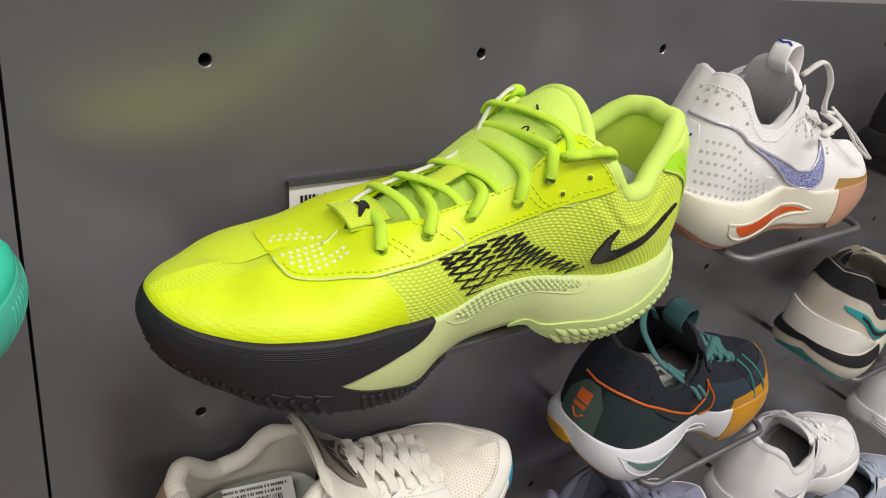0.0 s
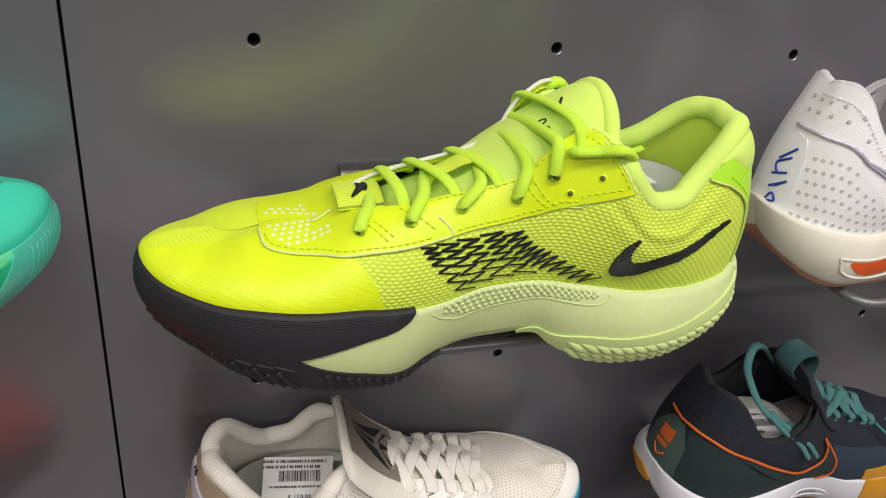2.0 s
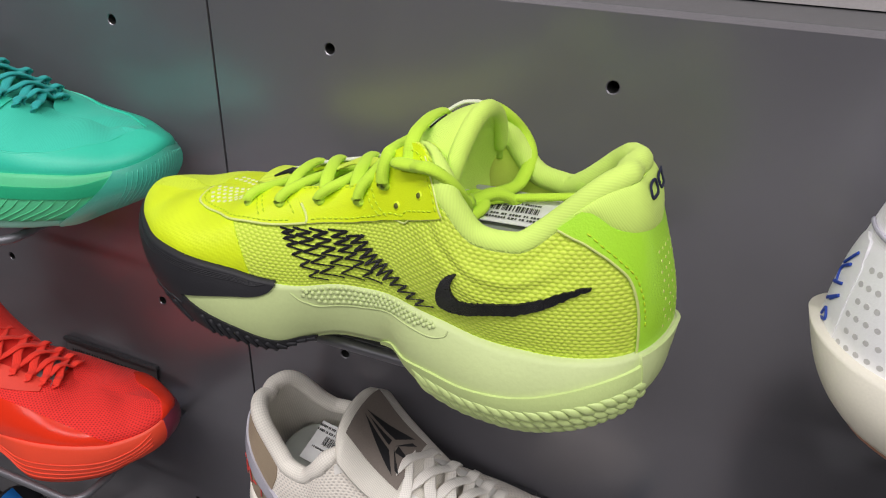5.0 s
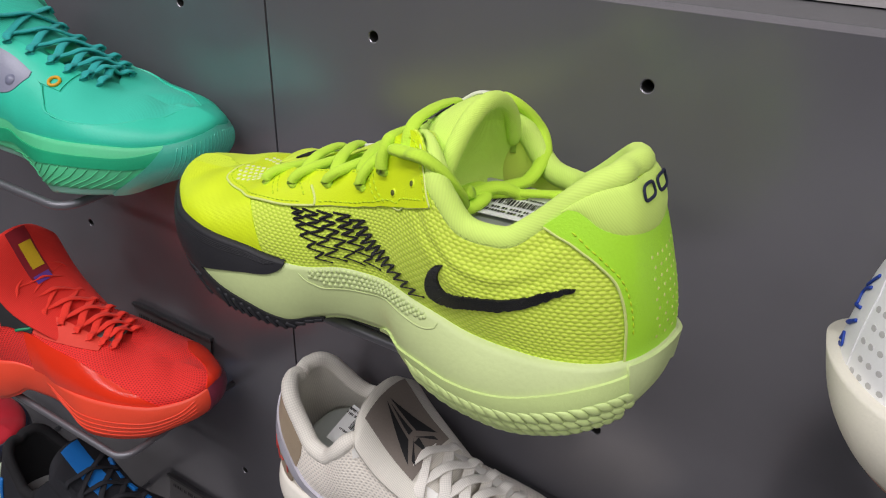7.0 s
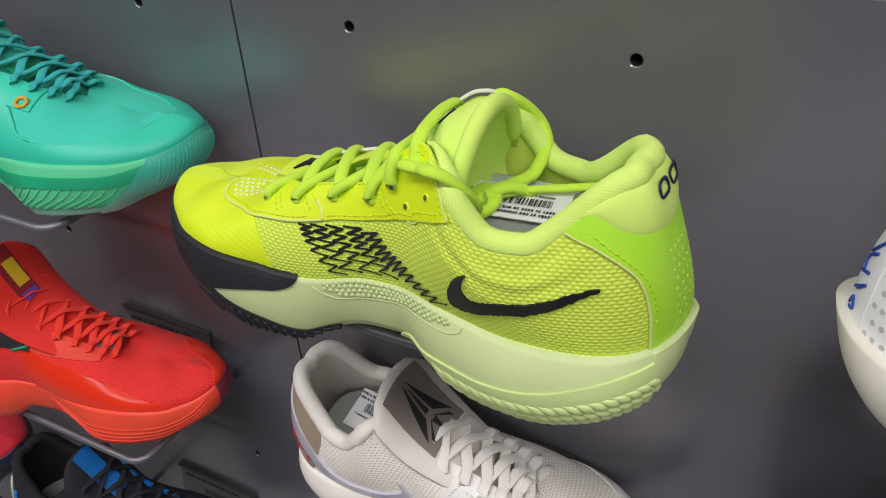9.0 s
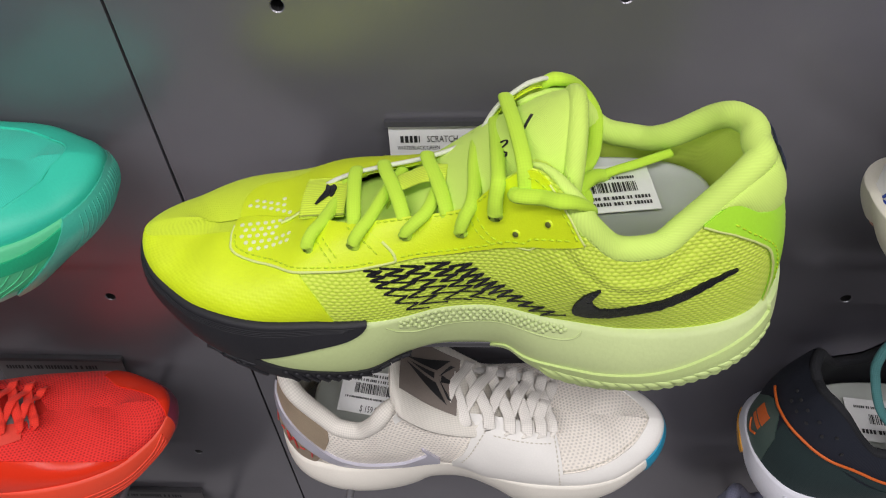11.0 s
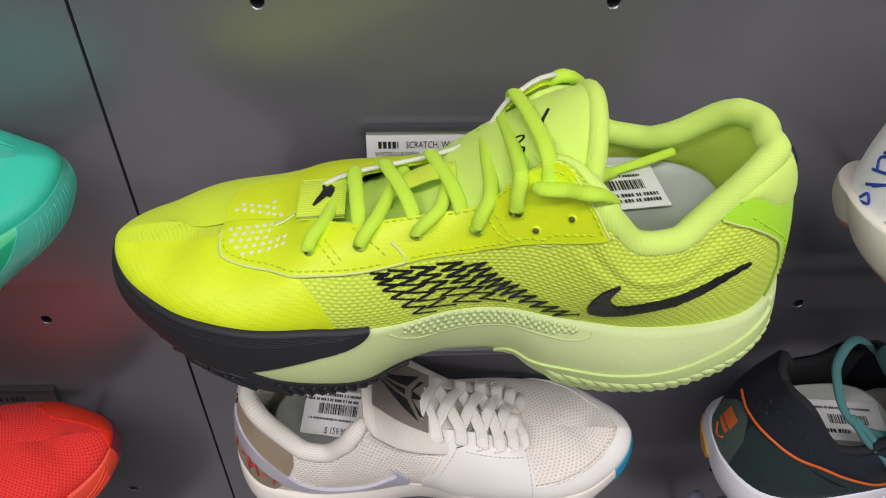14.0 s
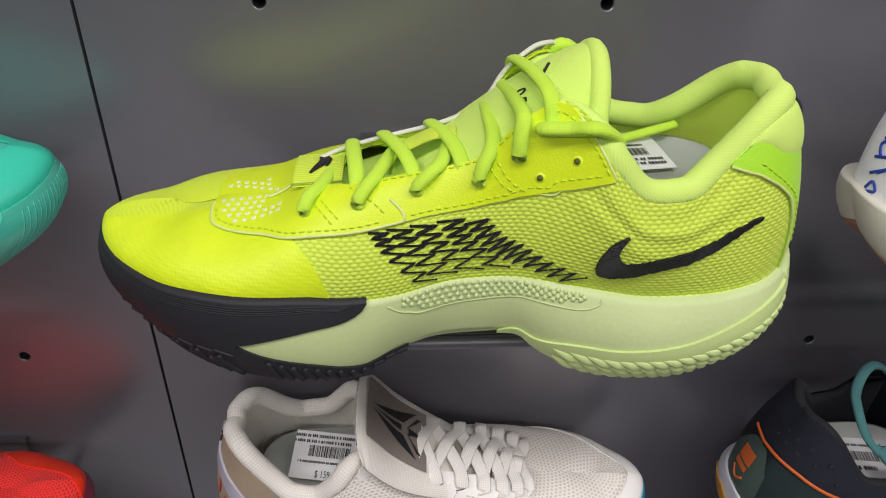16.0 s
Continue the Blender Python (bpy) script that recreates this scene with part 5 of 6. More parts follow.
put("heel_counter", band_q(f.upper, 0.80, 1.262, [(0.80, 0.02), (1.2, 0.02), (1.24, 0.3), (1.262, 0.75)], [(0.80, 0.9), (1.0, 0.95), (1.2, 0.93), (1.262, 0.95)], n=80, m=12, lift=0.0008), M_TAN, cream, "tan suede heel panel")
put("side_logo", band(f.upper, [(0.94, 0.78), (1.05, 0.74), (1.14, 0.58), (1.22, 0.36), (1.31, 0.12), (1.40, 0.03), (1.45, 0.06), (1.462, 0.16)], [(0.94, 0.85), (1.06, 0.83), (1.16, 0.70), (1.25, 0.50), (1.33, 0.28), (1.40, 0.16), (1.435, 0.20), (1.44, 0.36)], n=80, m=7, lift=0.0022), M_SILVER, cream, "pale silver curved tick")
put("side_overlay", band_q(f.upper, 1.48, 1.668, [(1.48, 0.0), (1.55, 0.0), (1.668, 0.0)], [(1.48, 0.12), (1.51, 0.40), (1.545, 0.93), (1.6, 0.95), (1.668, 0.95)], n=60, m=12, lift=0.0012), M_WHITE_SKIN, cream, "smooth cream side overlay")
put("toe_guard", band_q(f.upper, 1.668, 2.34, nil, [(1.668, 0.30), (1.787, 0.42), (1.93, 0.60), (2.07, 0.60), (2.21, 0.45), (2.34, 0.2)], n=90, m=8, lift=0.0009), M_WHITE_SKIN, cream, "smooth cream toe guard")
put("stitching", joined([stitches(f.upper, s, lift=0.0016) for s in ([(1.50, 0.20), (1.522, 0.45), (1.552, 0.90)], [(1.552, 0.72), (1.6, 0.70), (1.66, 0.68)], [(1.66, 0.1), (1.66, 0.9)], [(1.668, 0.34), (1.787, 0.46), (1.93, 0.64), (2.07, 0.64)])]), plain("cream_thread", (0.7, 0.66, 0.56), 0.7), cream)
put("toe_rubber", band_q(f.sole, 1.86, 2.14, nil, one, n=60, m=10, lift=0.0012), M_BLUE_RUBBER, cream, "blue rubber toe wrap")
put("heel_rim", band_q(f.sole, 0.85, 1.16, [(0.85, 0.80), (1.16, 0.84)], one, n=50, m=5, lift=0.001), M_BLUE_RUBBER, cream, "blue rubber heel rim")
put("lace_panel", joined([band_q(f.upper, 1.42, 1.66, [(1.42, 0.80), (1.5, 0.82), (1.66, 0.84)], [(1.42, 0.90), (1.46, 0.97), (1.66, 0.99)], n=50, m=6, lift=0.0006), band_q(f.upper, 0.34, 0.58, [(0.34, 0.84), (0.58, 0.80)], [(0.34, 0.99), (0.54, 0.97), (0.58, 0.90)], n=40, m=6, lift=0.0006)]), M_WHITE_SKIN, cream)
v_ = lace_rows(f, [0.735, 0.695, 0.655, 0.615, 0.575, 0.535, 0.495], 0.0040, 0.0035, 0.22, 0.80)
put("laces", v_, k["lace"], cream, "flat cream laces")
scribble(f, [[(1.10, 0.42), (1.115, 0.62)], [(1.13, 0.45), (1.145, 0.45)], [(1.155, 0.30), (1.16, 0.48), (1.168, 0.36), (1.178, 0.44), (1.18, 0.26)], [(1.19, 0.32), (1.205, 0.32)], [(1.215, 0.2), (1.222, 0.34)]], 0.0007, M_RED_INK, cream, "marking", "red handwritten mark")
scribble(f, [[(0.99, 0.72), (1.0, 0.86)], [(1.02, 0.84), (1.035, 0.88), (1.04, 0.82), (1.02, 0.74), (1.05, 0.73)]], 0.0009, INK, cream, "pen_mark", "black handwritten mark")


def tongue_badge(f, sz, y0, w, h, u0, u1, material, parent, name, rise=0.0, lift=0.0048, label="", wide=1.0, shift=0.0):
    """A thin badge that lies on the tongue between two places of its line."""
    t = tongue_for(f, sz, rise, wide=wide, shift=shift)
    c, hw, ar = polyline(t["line"], 400), hermite(t["widths"]), hermite(t["arch"])
    bm = bmesh.new()
    rows = []
    for u in np.linspace(u0, u1, 8):
        i = min(int(u * 399), 397)
        d = c[i + 2] - c[max(i - 2, 0)]
        nr = np.array([-d[1], d[0]]) / np.linalg.norm(d)
        nr = nr * np.sign(nr[1])
        row = []
        for y in np.linspace(y0 - w, y0 + w, 11):
            fall = float(ar(u)) * (1 - math.sqrt(max(0.03, 1 - 0.97 * (y / float(hw(u))) ** 2)))
            row.append(bm.verts.new((c[i][0] + nr[0] * lift + 0.1 * fall, y, c[i][1] + nr[1] * lift - fall)))
        rows.append(row)
    for i in range(7):
        for j in range(10):
            bm.faces.new((rows[i][j], rows[i + 1][j], rows[i + 1][j + 1], rows[i][j + 1]))
    return part(name, bm, material, parent, label)


def side_line(f, pts, n=40):
    """(q, v) on the outer side of a shoe for a smooth line of (x, z)."""
    qs, vs = np.linspace(1.02, 1.9, 300), np.linspace(0.0, 1.0, 90)
    net = f.upper(qs[:, None], vs[None], np.zeros((300, 90)))
    out = []
    for x, z in polyline(pts, n):
        i, j = np.unravel_index(np.argmin((net[..., 0] - x) ** 2 + (net[..., 2] - z) ** 2), (300, 90))
        i, j = min(max(i, 1), 298), min(max(j, 1), 88)
        m = np.array([(net[i + 1, j] - net[i - 1, j])[[0, 2]] / 2, (net[i, j + 1] - net[i, j - 1])[[0, 2]] / 2]).T
        e = np.clip(np.linalg.solve(m + 1e-9 * np.eye(2), np.array([x, z]) - net[i, j][[0, 2]]), -1, 1)
        out.append((qs[i] + e[0] * (qs[1] - qs[0]), vs[j] + e[1] * (vs[1] - vs[0])))
    return out


badge = tongue_badge(f, 1.015, 0, 0.021, 0.03, 0.62, 0.97, plain("taupe_suede", (0.26, 0.22, 0.19), 0.8), cream, "tongue_patch", 0.013, wide=1.1, shift=0.005, label="taupe tongue patch with a black emblem")
em = tongue_for(f, 1.015, 0.013, wide=1.1, shift=0.005)
cl, em_half, em_drop = polyline(em["line"], 400), hermite(em["widths"]), hermite(em["arch"])
bm = bmesh.new()
for tri_pts in (((0.05, -0.0165), (1.0, -0.0015), (0.30, -0.0045)), ((0.05, 0.0165), (1.0, 0.0015), (0.30, 0.0045)), ((-0.05, -0.013), (0.26, 0.0), (0.05, -0.0125)), ((-0.05, 0.013), (0.26, 0.0), (0.05, 0.0125)), ((0.20, -0.0028), (0.20, 0.0028), (-0.12, 0.0)), ((0.34, -0.0022), (0.92, 0.0), (0.34, 0.0022))):
    n, tri = 8, np.array(tri_pts)
    net = {}
    for i in range(n + 1):
        for j in range(n + 1 - i):
            g, y = (tri[0] * (n - i - j) + tri[1] * i + tri[2] * j) / n
            u = 0.66 + 0.28 * g
            w, d = min(int(u * 399), 397), cl[min(int(u * 399), 397) + 2] - cl[min(int(u * 399), 397) - 2]
            nr = np.array([-d[1], d[0]]) / np.linalg.norm(d)
            nr = nr * np.sign(nr[1])
            fall = float(em_drop(u)) * (1 - math.sqrt(max(0.03, 1 - 0.97 * (y / float(em_half(u))) ** 2)))
            net[i, j] = bm.verts.new((cl[w][0] + nr[0] * 0.0052 + 0.1 * fall, y, cl[w][1] + nr[1] * 0.0052 - fall))
    for i in range(n):
        for j in range(n - i):
            bm.faces.new((net[i, j], net[i + 1, j], net[i, j + 1]))
            if i + j < n - 1:
                bm.faces.new((net[i + 1, j], net[i + 1, j + 1], net[i, j + 1]))
part("emblem", bm, INK, badge, smooth=False)
fc_ = heel_filler(f, cream, 0.028, 0.115, 0.0, 0.027, 0.05, 0.08, None)
price_tag("price_label", fc_, 0.044, 0.030, [("text", -0.022, 0.018, 0.011, 0.0018), ("text", -0.022, 0.014, 0.0075, 0.0018), ("code", -0.012, 0.014, -0.001, 0.007), ("text", -0.018, 0.016, -0.005, 0.0014)], pose(0.071, -0.001, 0.0880, 20, 0, -8), [("$ 159.99", -0.006, -0.0135, 0.0062)])

# white shoe with a blue speckled tick
f = sized(0.905, 0.80, 0.995, bite=[(a, b - 0.003) for a, b in GEN["bite"]], lip=[(1, 0.003), (0.5, 0.002), (0.2, 0.002), (0.08, 0.0045), (0, 0.009)], flare=[(1, 0.0007), (0.7, 0.0027), (0.5, 0.002), (0.2, 0.0062), (0, 0.0085)], ground=[(1, 0.0246), (0.934, 0.0172), (0.865, 0.0115), (0.7, 0.008), (0.5, 0.0085), (0.3, 0.006), (0.156, 0.0064), (0.0969, 0.011), (0.0484, 0.0179), (0, 0.0311)], tuck=[(1, -0.007), (0.9, -0.0061), (0.7, 0.0037), (0.4, -0.0007), (0.2, 0.001), (0.1, -0.003), (0, -0.005)])
k = kit("white", (0.87, 0.86, 0.88), (0.62, 0.61, 0.63), (0.74, 0.71, 0.60), (0.52, 0.25, 0.15), lace_c=(0.74, 0.73, 0.72), split=0.88)
white = shoe_base("basketball_shoe", "white basketball shoe with blue speckled tick and gum sole", f, k, placed(0.2872, -0.0713, 1.3290, -0.5, 1.1, 0.3), roll=0.0035, tongue=tongue_for(f, 0.974, 0.010, wide=0.8))
M_GUM = plain("gum_rubber", (0.50, 0.30, 0.10), 0.35, spread=0.08)
M_PINK_GUM = plain("pink_gum_rubber", (0.58, 0.32, 0.22), 0.35, spread=0.08)
M_ORANGE = plain("orange_plastic", (0.75, 0.10, 0.01), 0.35)
M_SPECK = flecked("blue_speckle", (0.68, 0.68, 0.74), (0.02, 0.05, 0.42), 0.52)
M_BLUE_INK = plain("blue_ink", (0.015, 0.06, 0.40), 0.5)
M_GREY_DOT = plain("grey_dot", (0.54, 0.53, 0.53), 0.6)
M_CLEAR = plain("white_film", (0.87, 0.87, 0.89), 0.3, spread=0.03)
put("side_film", band_q(f.upper, 1.08, 1.40, [(1.08, 0.04), (1.40, 0.0)], [(1.08, 0.58), (1.13, 0.62), (1.24, 0.58), (1.34, 0.32), (1.40, 0.03)], n=60, m=10, lift=0.0007), M_CLEAR, white, "clear dotted side film")
pts = [(1.10 + 0.021 * i + 0.010 * (j % 2), 0.08 + 0.085 * j) for i in range(14) for j in range(7)]
lim = hermite([(1.08, 0.55), (1.13, 0.58), (1.24, 0.52), (1.34, 0.27), (1.40, 0.0)])
put("dots", dotted(f, [(q, v) for q, v in pts if v < lim(q) - 0.03], 0.0015, 0.00005, 0.0008), M_GREY_DOT, white, "pale grey printed dots")
put("heel_patch", band_q(f.upper, 0.955, 1.085, [(0.955, 0.03), (1.085, 0.03)], [(0.955, 0.40), (0.985, 0.60), (1.06, 0.62), (1.085, 0.48)], n=40, m=10, lift=0.0012), M_CLEAR, white, "glossy heel patch")
scribble(f, [[(1.0, 0.44), (1.05, 0.54)], [(1.015, 0.34), (1.0, 0.40), (1.045, 0.47)], [(1.0, 0.32), (1.05, 0.36)], [(1.01, 0.22), (1.06, 0.30), (1.03, 0.24)], [(1.015, 0.12), (1.03, 0.18), (1.045, 0.13), (1.02, 0.10)]], 0.0008, M_BLUE_INK, white, "pen_mark", "blue handwritten strokes")
TICK_TOP = side_line(f, [(0.033, 0.0878), (0.0496, 0.0818), (0.0721, 0.0742), (0.1, 0.0645), (0.120, 0.0583), (0.130, 0.0585), (0.136, 0.0640), (0.1425, 0.0775)])
TICK_LOW = side_line(f, [(0.035, 0.0862), (0.0535, 0.0772), (0.0786, 0.0643), (0.105, 0.0515), (0.126, 0.0445), (0.139, 0.0432), (0.1462, 0.0485), (0.1465, 0.0600), (0.1435, 0.0755)])
put("side_logo", band(f.upper, TICK_LOW, TICK_TOP, n=80, m=8, lift=0.0012), M_SPECK, white, "white curved tick with blue speckles")
put("logo_edge", joined([thread(f.upper, [(0.99, 0.70), (1.08, 0.675), (1.16, 0.65)] + TICK_TOP, 0.0011, 110, 0.0012), thread(f.upper, TICK_LOW, 0.0007, 90, 0.0012)]), M_SILVER, white, "raised silver outline")
put("toe_film", joined([band_q(f.upper, 1.605, 2.2, nil, [(1.605, 0.18), (1.75, 0.16), (2.2, 0.16)], n=70, m=6, lift=0.001)]), M_GUM, white, "amber gum toe film")
put("toe_rubber", band_q(f.sole, 1.615, 2.3, [(1.615, 0.0), (2.3, 0.0)], one, n=70, m=8, lift=0.001), M_PINK_GUM, white, "pinkish gum toe rubber")
put("sole_window", band_q(f.sole, 1.26, 1.53, [(1.255, 0.38), (1.36, 0.37), (1.53, 0.46)], [(1.255, 0.40), (1.285, 0.58), (1.36, 0.66), (1.45, 0.62), (1.53, 0.49)], n=50, m=6, lift=0.0003), M_ORANGE, white, "orange plate in the sole")
put("window_rim", thread(f.sole, [(1.23, 0.34), (1.36, 0.33), (1.545, 0.44), (1.46, 0.68), (1.36, 0.74), (1.275, 0.66), (1.23, 0.34)], 0.0009, 90, 0.0003), k["midsole"], white)
put("perforations", dotted(f, [(0.98 + 0.055 * i + 0.02 * j, 0.90 - 0.085 * j - 0.008 * i) for i in range(5) for j in range(2)] + [(1.40 + 0.022 * i, 0.72 - 0.05 * j - 0.02 * i) for i in range(5) for j in range(2)] + [(1.50 + 0.02 * i, 0.78 - 0.09 * i + 0.06 * j) for i in range(4) for j in range(2)], 0.0012), M_GREY_DOT, white, "small air holes")
put("stitching", stitches(f.upper, [(1.02, 0.93), (1.16, 0.90), (1.24, 0.86), (1.33, 0.86), (1.42, 0.86)], lift=0.0008), M_CLEAR, white)
put("laces", lace_rows(f, [0.66, 0.61, 0.56, 0.51, 0.46], 0.003, 0.006), k["lace"], white, "white laces")
put("loose_laces", joined([lace([(0.105, -0.012, 0.125), (0.118, -0.016, 0.135), (0.135, -0.018, 0.122), (0.140, -0.020, 0.100), (0.150, -0.022, 0.098)], 0.0026, 0.6, 40), lace([(0.150, -0.022, 0.100), (0.162, -0.030, 0.090), (0.178, -0.036, 0.076), (0.196, -0.040, 0.066)], 0.0014, 0.8, 30), lace([(0.150, -0.020, 0.102), (0.170, -0.026, 0.090), (0.192, -0.034, 0.074), (0.206, -0.038, 0.064)], 0.0014, 0.8, 30), lace([(0.143, -0.018, 0.098), (0.138, -0.034, 0.094), (0.128, -0.034, 0.090), (0.12, -0.036, 0.088)], 0.003, 0.6, 24)]), k["lace"], white, "tied white lace ends")
pull = put("pull_loop", tube_mesh(polyline([(0.084, -0.004, 0.126), (0.079, -0.004, 0.134), (0.082, -0.004, 0.143), (0.091, -0.004, 0.145), (0.098, -0.004, 0.137), (0.101, -0.004, 0.124)], 48), 0.0075, 12, 0.16, [(math.cos(a), 0, math.sin(a)) for a in np.linspace(math.pi * 1.05, -0.15 * math.pi, 48)]), M_CLEAR, white, "white ribbon pull loop with a blue mark")
put("loop_mark", tube_mesh(polyline([(0.082, -0.009, 0.1445), (0.0835, -0.005, 0.146), (0.082, -0.002, 0.1452), (0.083, 0.002, 0.146)], 20), 0.0008, 6), M_BLUE_INK, pull)
tongue_badge(f, 0.974, -0.006, 0.004, 0.01, 0.80, 0.92, M_ORANGE, white, "tongue_logo", 0.010, label="small orange and blue tick")

# navy shoe with an orange tick
f = sized(0.926, 0.966, 0.992)
NAVY = (0.006, 0.009, 0.019)
k = kit("navy", NAVY, (0.008, 0.009, 0.012), (0.70, 0.70, 0.76), (0.55, 0.27, 0.03), tongue=(0.012, 0.014, 0.022), lace_c=(0.05, 0.17, 0.17), insole=(0.45, 0.40, 0.36), split=0.9)
navy = shoe_base("basketball_shoe", "dark navy basketball shoe with orange outlined tick and white sole", f, k, placed(0.2733, -0.0671, 1.1147, 2.5, 2.2, 2.8), roll=0.0035, tongue=tongue_for(f, 0.992, 0.010))
M_ORANGE_INK = plain("orange_print", (0.62, 0.12, 0.015), 0.5)
M_TEAL_DARK = fabric("dark_green_weave", (0.012, 0.029, 0.030), 0.0012, bump=0.00015)
M_MOSS = plain("moss_patch", (0.05, 0.085, 0.07), 0.5)
M_AMBER = plain("amber_rubber", (0.58, 0.27, 0.02), 0.3, spread=0.06)
put("side_film", band_q(f.upper, 1.06, 1.47, [(1.06, 0.02), (1.47, 0.0)], [(1.06, 0.60), (1.145, 0.58), (1.279, 0.55), (1.36, 0.30), (1.47, 0.03)], n=60, m=8, lift=0.0007), M_TEAL_DARK, navy, "dark green side film")
put("toe_weave", band_q(f.upper, 1.5, 1.95, nil, [(1.5, 0.5), (1.6, 0.52), (1.75, 0.55), (1.95, 0.5)], n=50, m=8, lift=0.0006), fabric("navy_weave", (0.018, 0.032, 0.055), 0.0015, bump=0.0003), navy, "woven blue forefoot")
TICK_TOP = side_line(f, [(0.014, 0.0945), (0.03, 0.0892), (0.0497, 0.0815), (0.0725, 0.0735), (0.0947, 0.0655), (0.110, 0.0632), (0.1175, 0.0665), (0.1185, 0.0750), (0.1115, 0.0865)])
TICK_FRONT = side_line(f, [(0.1115, 0.0865), (0.125, 0.0730), (0.1325, 0.0600), (0.1315, 0.0500), (0.1221, 0.0455)], 30)
TICK_LOW = side_line(f, [(0.0155, 0.0935), (0.03, 0.0862), (0.0535, 0.0735), (0.08, 0.0595), (0.1, 0.0512), (0.1221, 0.0458), (0.1315, 0.0500), (0.1325, 0.0600), (0.125, 0.0730), (0.1125, 0.0860)])
put("side_logo", joined([thread(f.upper, [(0.925, 0.63), (1.0, 0.64), (1.07, 0.635)] + TICK_TOP, 0.0011, 150, 0.0014), thread(f.upper, TICK_FRONT, 0.0010, 60, 0.0014)]), M_ORANGE_INK, navy, "orange outlined tick")
put("logo_weave", band(f.upper, TICK_LOW, TICK_TOP, n=70, m=6, lift=0.001), M_TEAL_DARK, navy, "dark woven tick")
put("heel_patch", band_q(f.upper, 0.905, 1.07, [(0.905, 0.03), (1.07, 0.06)], [(0.905, 0.35), (0.95, 0.56), (1.02, 0.60), (1.07, 0.42)], n=40, m=10, lift=0.0012), M_MOSS, navy, "moss green heel patch with an orange print")
put("patch_print", joined([band_q(f.upper, 0.955, 1.015, [(0.955, 0.34), (1.015, 0.36)], [(0.955, 0.47), (1.015, 0.50)], n=8, m=4, lift=0.0016), band_q(f.upper, 0.955, 1.01, [(0.955, 0.26), (1.01, 0.28)], [(0.955, 0.31), (1.01, 0.33)], n=8, m=3, lift=0.0016), thread(f.upper, [(0.96, 0.22), (0.985, 0.15), (1.012, 0.22)], 0.0009, 12, 0.0016)]), M_ORANGE_INK, navy, "orange printed badge")
put("toe_film", band_q(f.upper, 1.575, 2.1, nil, [(1.575, 0.20), (1.69, 0.30), (1.83, 0.34), (2.1, 0.2)], n=70, m=6, lift=0.0013), M_AMBER, navy, "amber gum toe film")
put("toe_rubber", band_q(f.sole, 1.585, 2.3, nil, one, n=70, m=8, lift=0.0012), M_AMBER, navy, "amber gum toe rubber")
put("sole_window", band_q(f.sole, 1.19, 1.5, [(1.19, 0.22), (1.35, 0.42), (1.5, 0.62)], [(1.19, 0.26), (1.25, 0.46), (1.38, 0.62), (1.5, 0.66)], n=50, m=6, lift=0.0003), plain("teal_plate", (0.10, 0.20, 0.20), 0.3), navy, "dull teal plate in the sole")
put("window_rim", thread(f.sole, [(1.16, 0.16), (1.32, 0.34), (1.52, 0.58), (1.50, 0.72), (1.36, 0.74), (1.23, 0.56), (1.16, 0.16)], 0.0008, 90, 0.0002), k["midsole"], navy)
put("heel_rubber", band_q(f.sole, 0.86, 1.0, [(0.86, 0.55), (0.95, 0.5), (1.0, 0.85)], one, n=30, m=5, lift=0.001), M_AMBER, navy, "amber heel rubber")
put("perforations", dotted(f, [(1.0 + 0.05 * i + 0.02 * j, 0.86 - 0.09 * j - 0.01 * i) for i in range(5) for j in range(2)] + [(1.50 + 0.022 * i, 0.86 - 0.01 * i) for i in range(7)], 0.0012), INK, navy, "small air holes")
put("laces", lace_rows(f, [0.68, 0.63, 0.58, 0.53, 0.48], 0.0032, 0.006), k["lace"], navy, "dull teal laces")
M_TEAL_CORD = fabric("teal_cord", (0.03, 0.24, 0.20), 0.001)
put("loose_laces", joined([lace([(0.093, 0.02, 0.118), (0.07, 0.02, 0.135), (0.055, 0.005, 0.122), (0.058, -0.015, 0.108), (0.075, -0.024, 0.098), (0.094, -0.028, 0.098), (0.115, -0.024, 0.108), (0.125, -0.018, 0.116)], 0.0030, 0.6, 70), lace([(0.062, -0.016, 0.106), (0.068, -0.030, 0.100), (0.078, -0.040, 0.094), (0.084, -0.046, 0.086)], 0.0026, 0.7, 30), lace([(0.064, -0.018, 0.106), (0.074, -0.032, 0.100), (0.086, -0.041, 0.093), (0.092, -0.046, 0.086)], 0.0024, 0.7, 30)]), k["lace"], navy, "tied dull teal lace ends")
put("cord", joined([lace([(0.172, -0.026, 0.084), (0.184, -0.036, 0.074), (0.192, -0.044, 0.058), (0.198, -0.047, 0.046)], 0.001, 1, 30), lace([(0.188, -0.022, 0.082), (0.200, -0.034, 0.072), (0.210, -0.043, 0.058), (0.214, -0.045, 0.048)], 0.001, 1, 30)]), M_TEAL_CORD, navy, "thin green cords")
pull = put("pull_loop", tube_mesh(polyline([(0.084, 0.0, 0.126), (0.077, 0.0, 0.136), (0.081, 0.0, 0.146), (0.092, 0.0, 0.147), (0.099, 0.0, 0.138), (0.100, 0.0, 0.126)], 48), 0.010, 12, 0.13, [(math.cos(a), 0, math.sin(a)) for a in np.linspace(math.pi * 1.05, -0.15 * math.pi, 48)]), fabric("teal_ribbon", (0.03, 0.10, 0.11), 0.001), navy, "teal ribbon pull loop")
tongue_badge(f, 0.992, -0.008, 0.0025, 0.01, 0.72, 0.88, M_ORANGE_INK, navy, "tongue_logo", 0.010, label="small orange tick")
fl = heel_filler(f, navy, 0.028, 0.11, 0.0, 0.026, 0.05, 0.078, None)
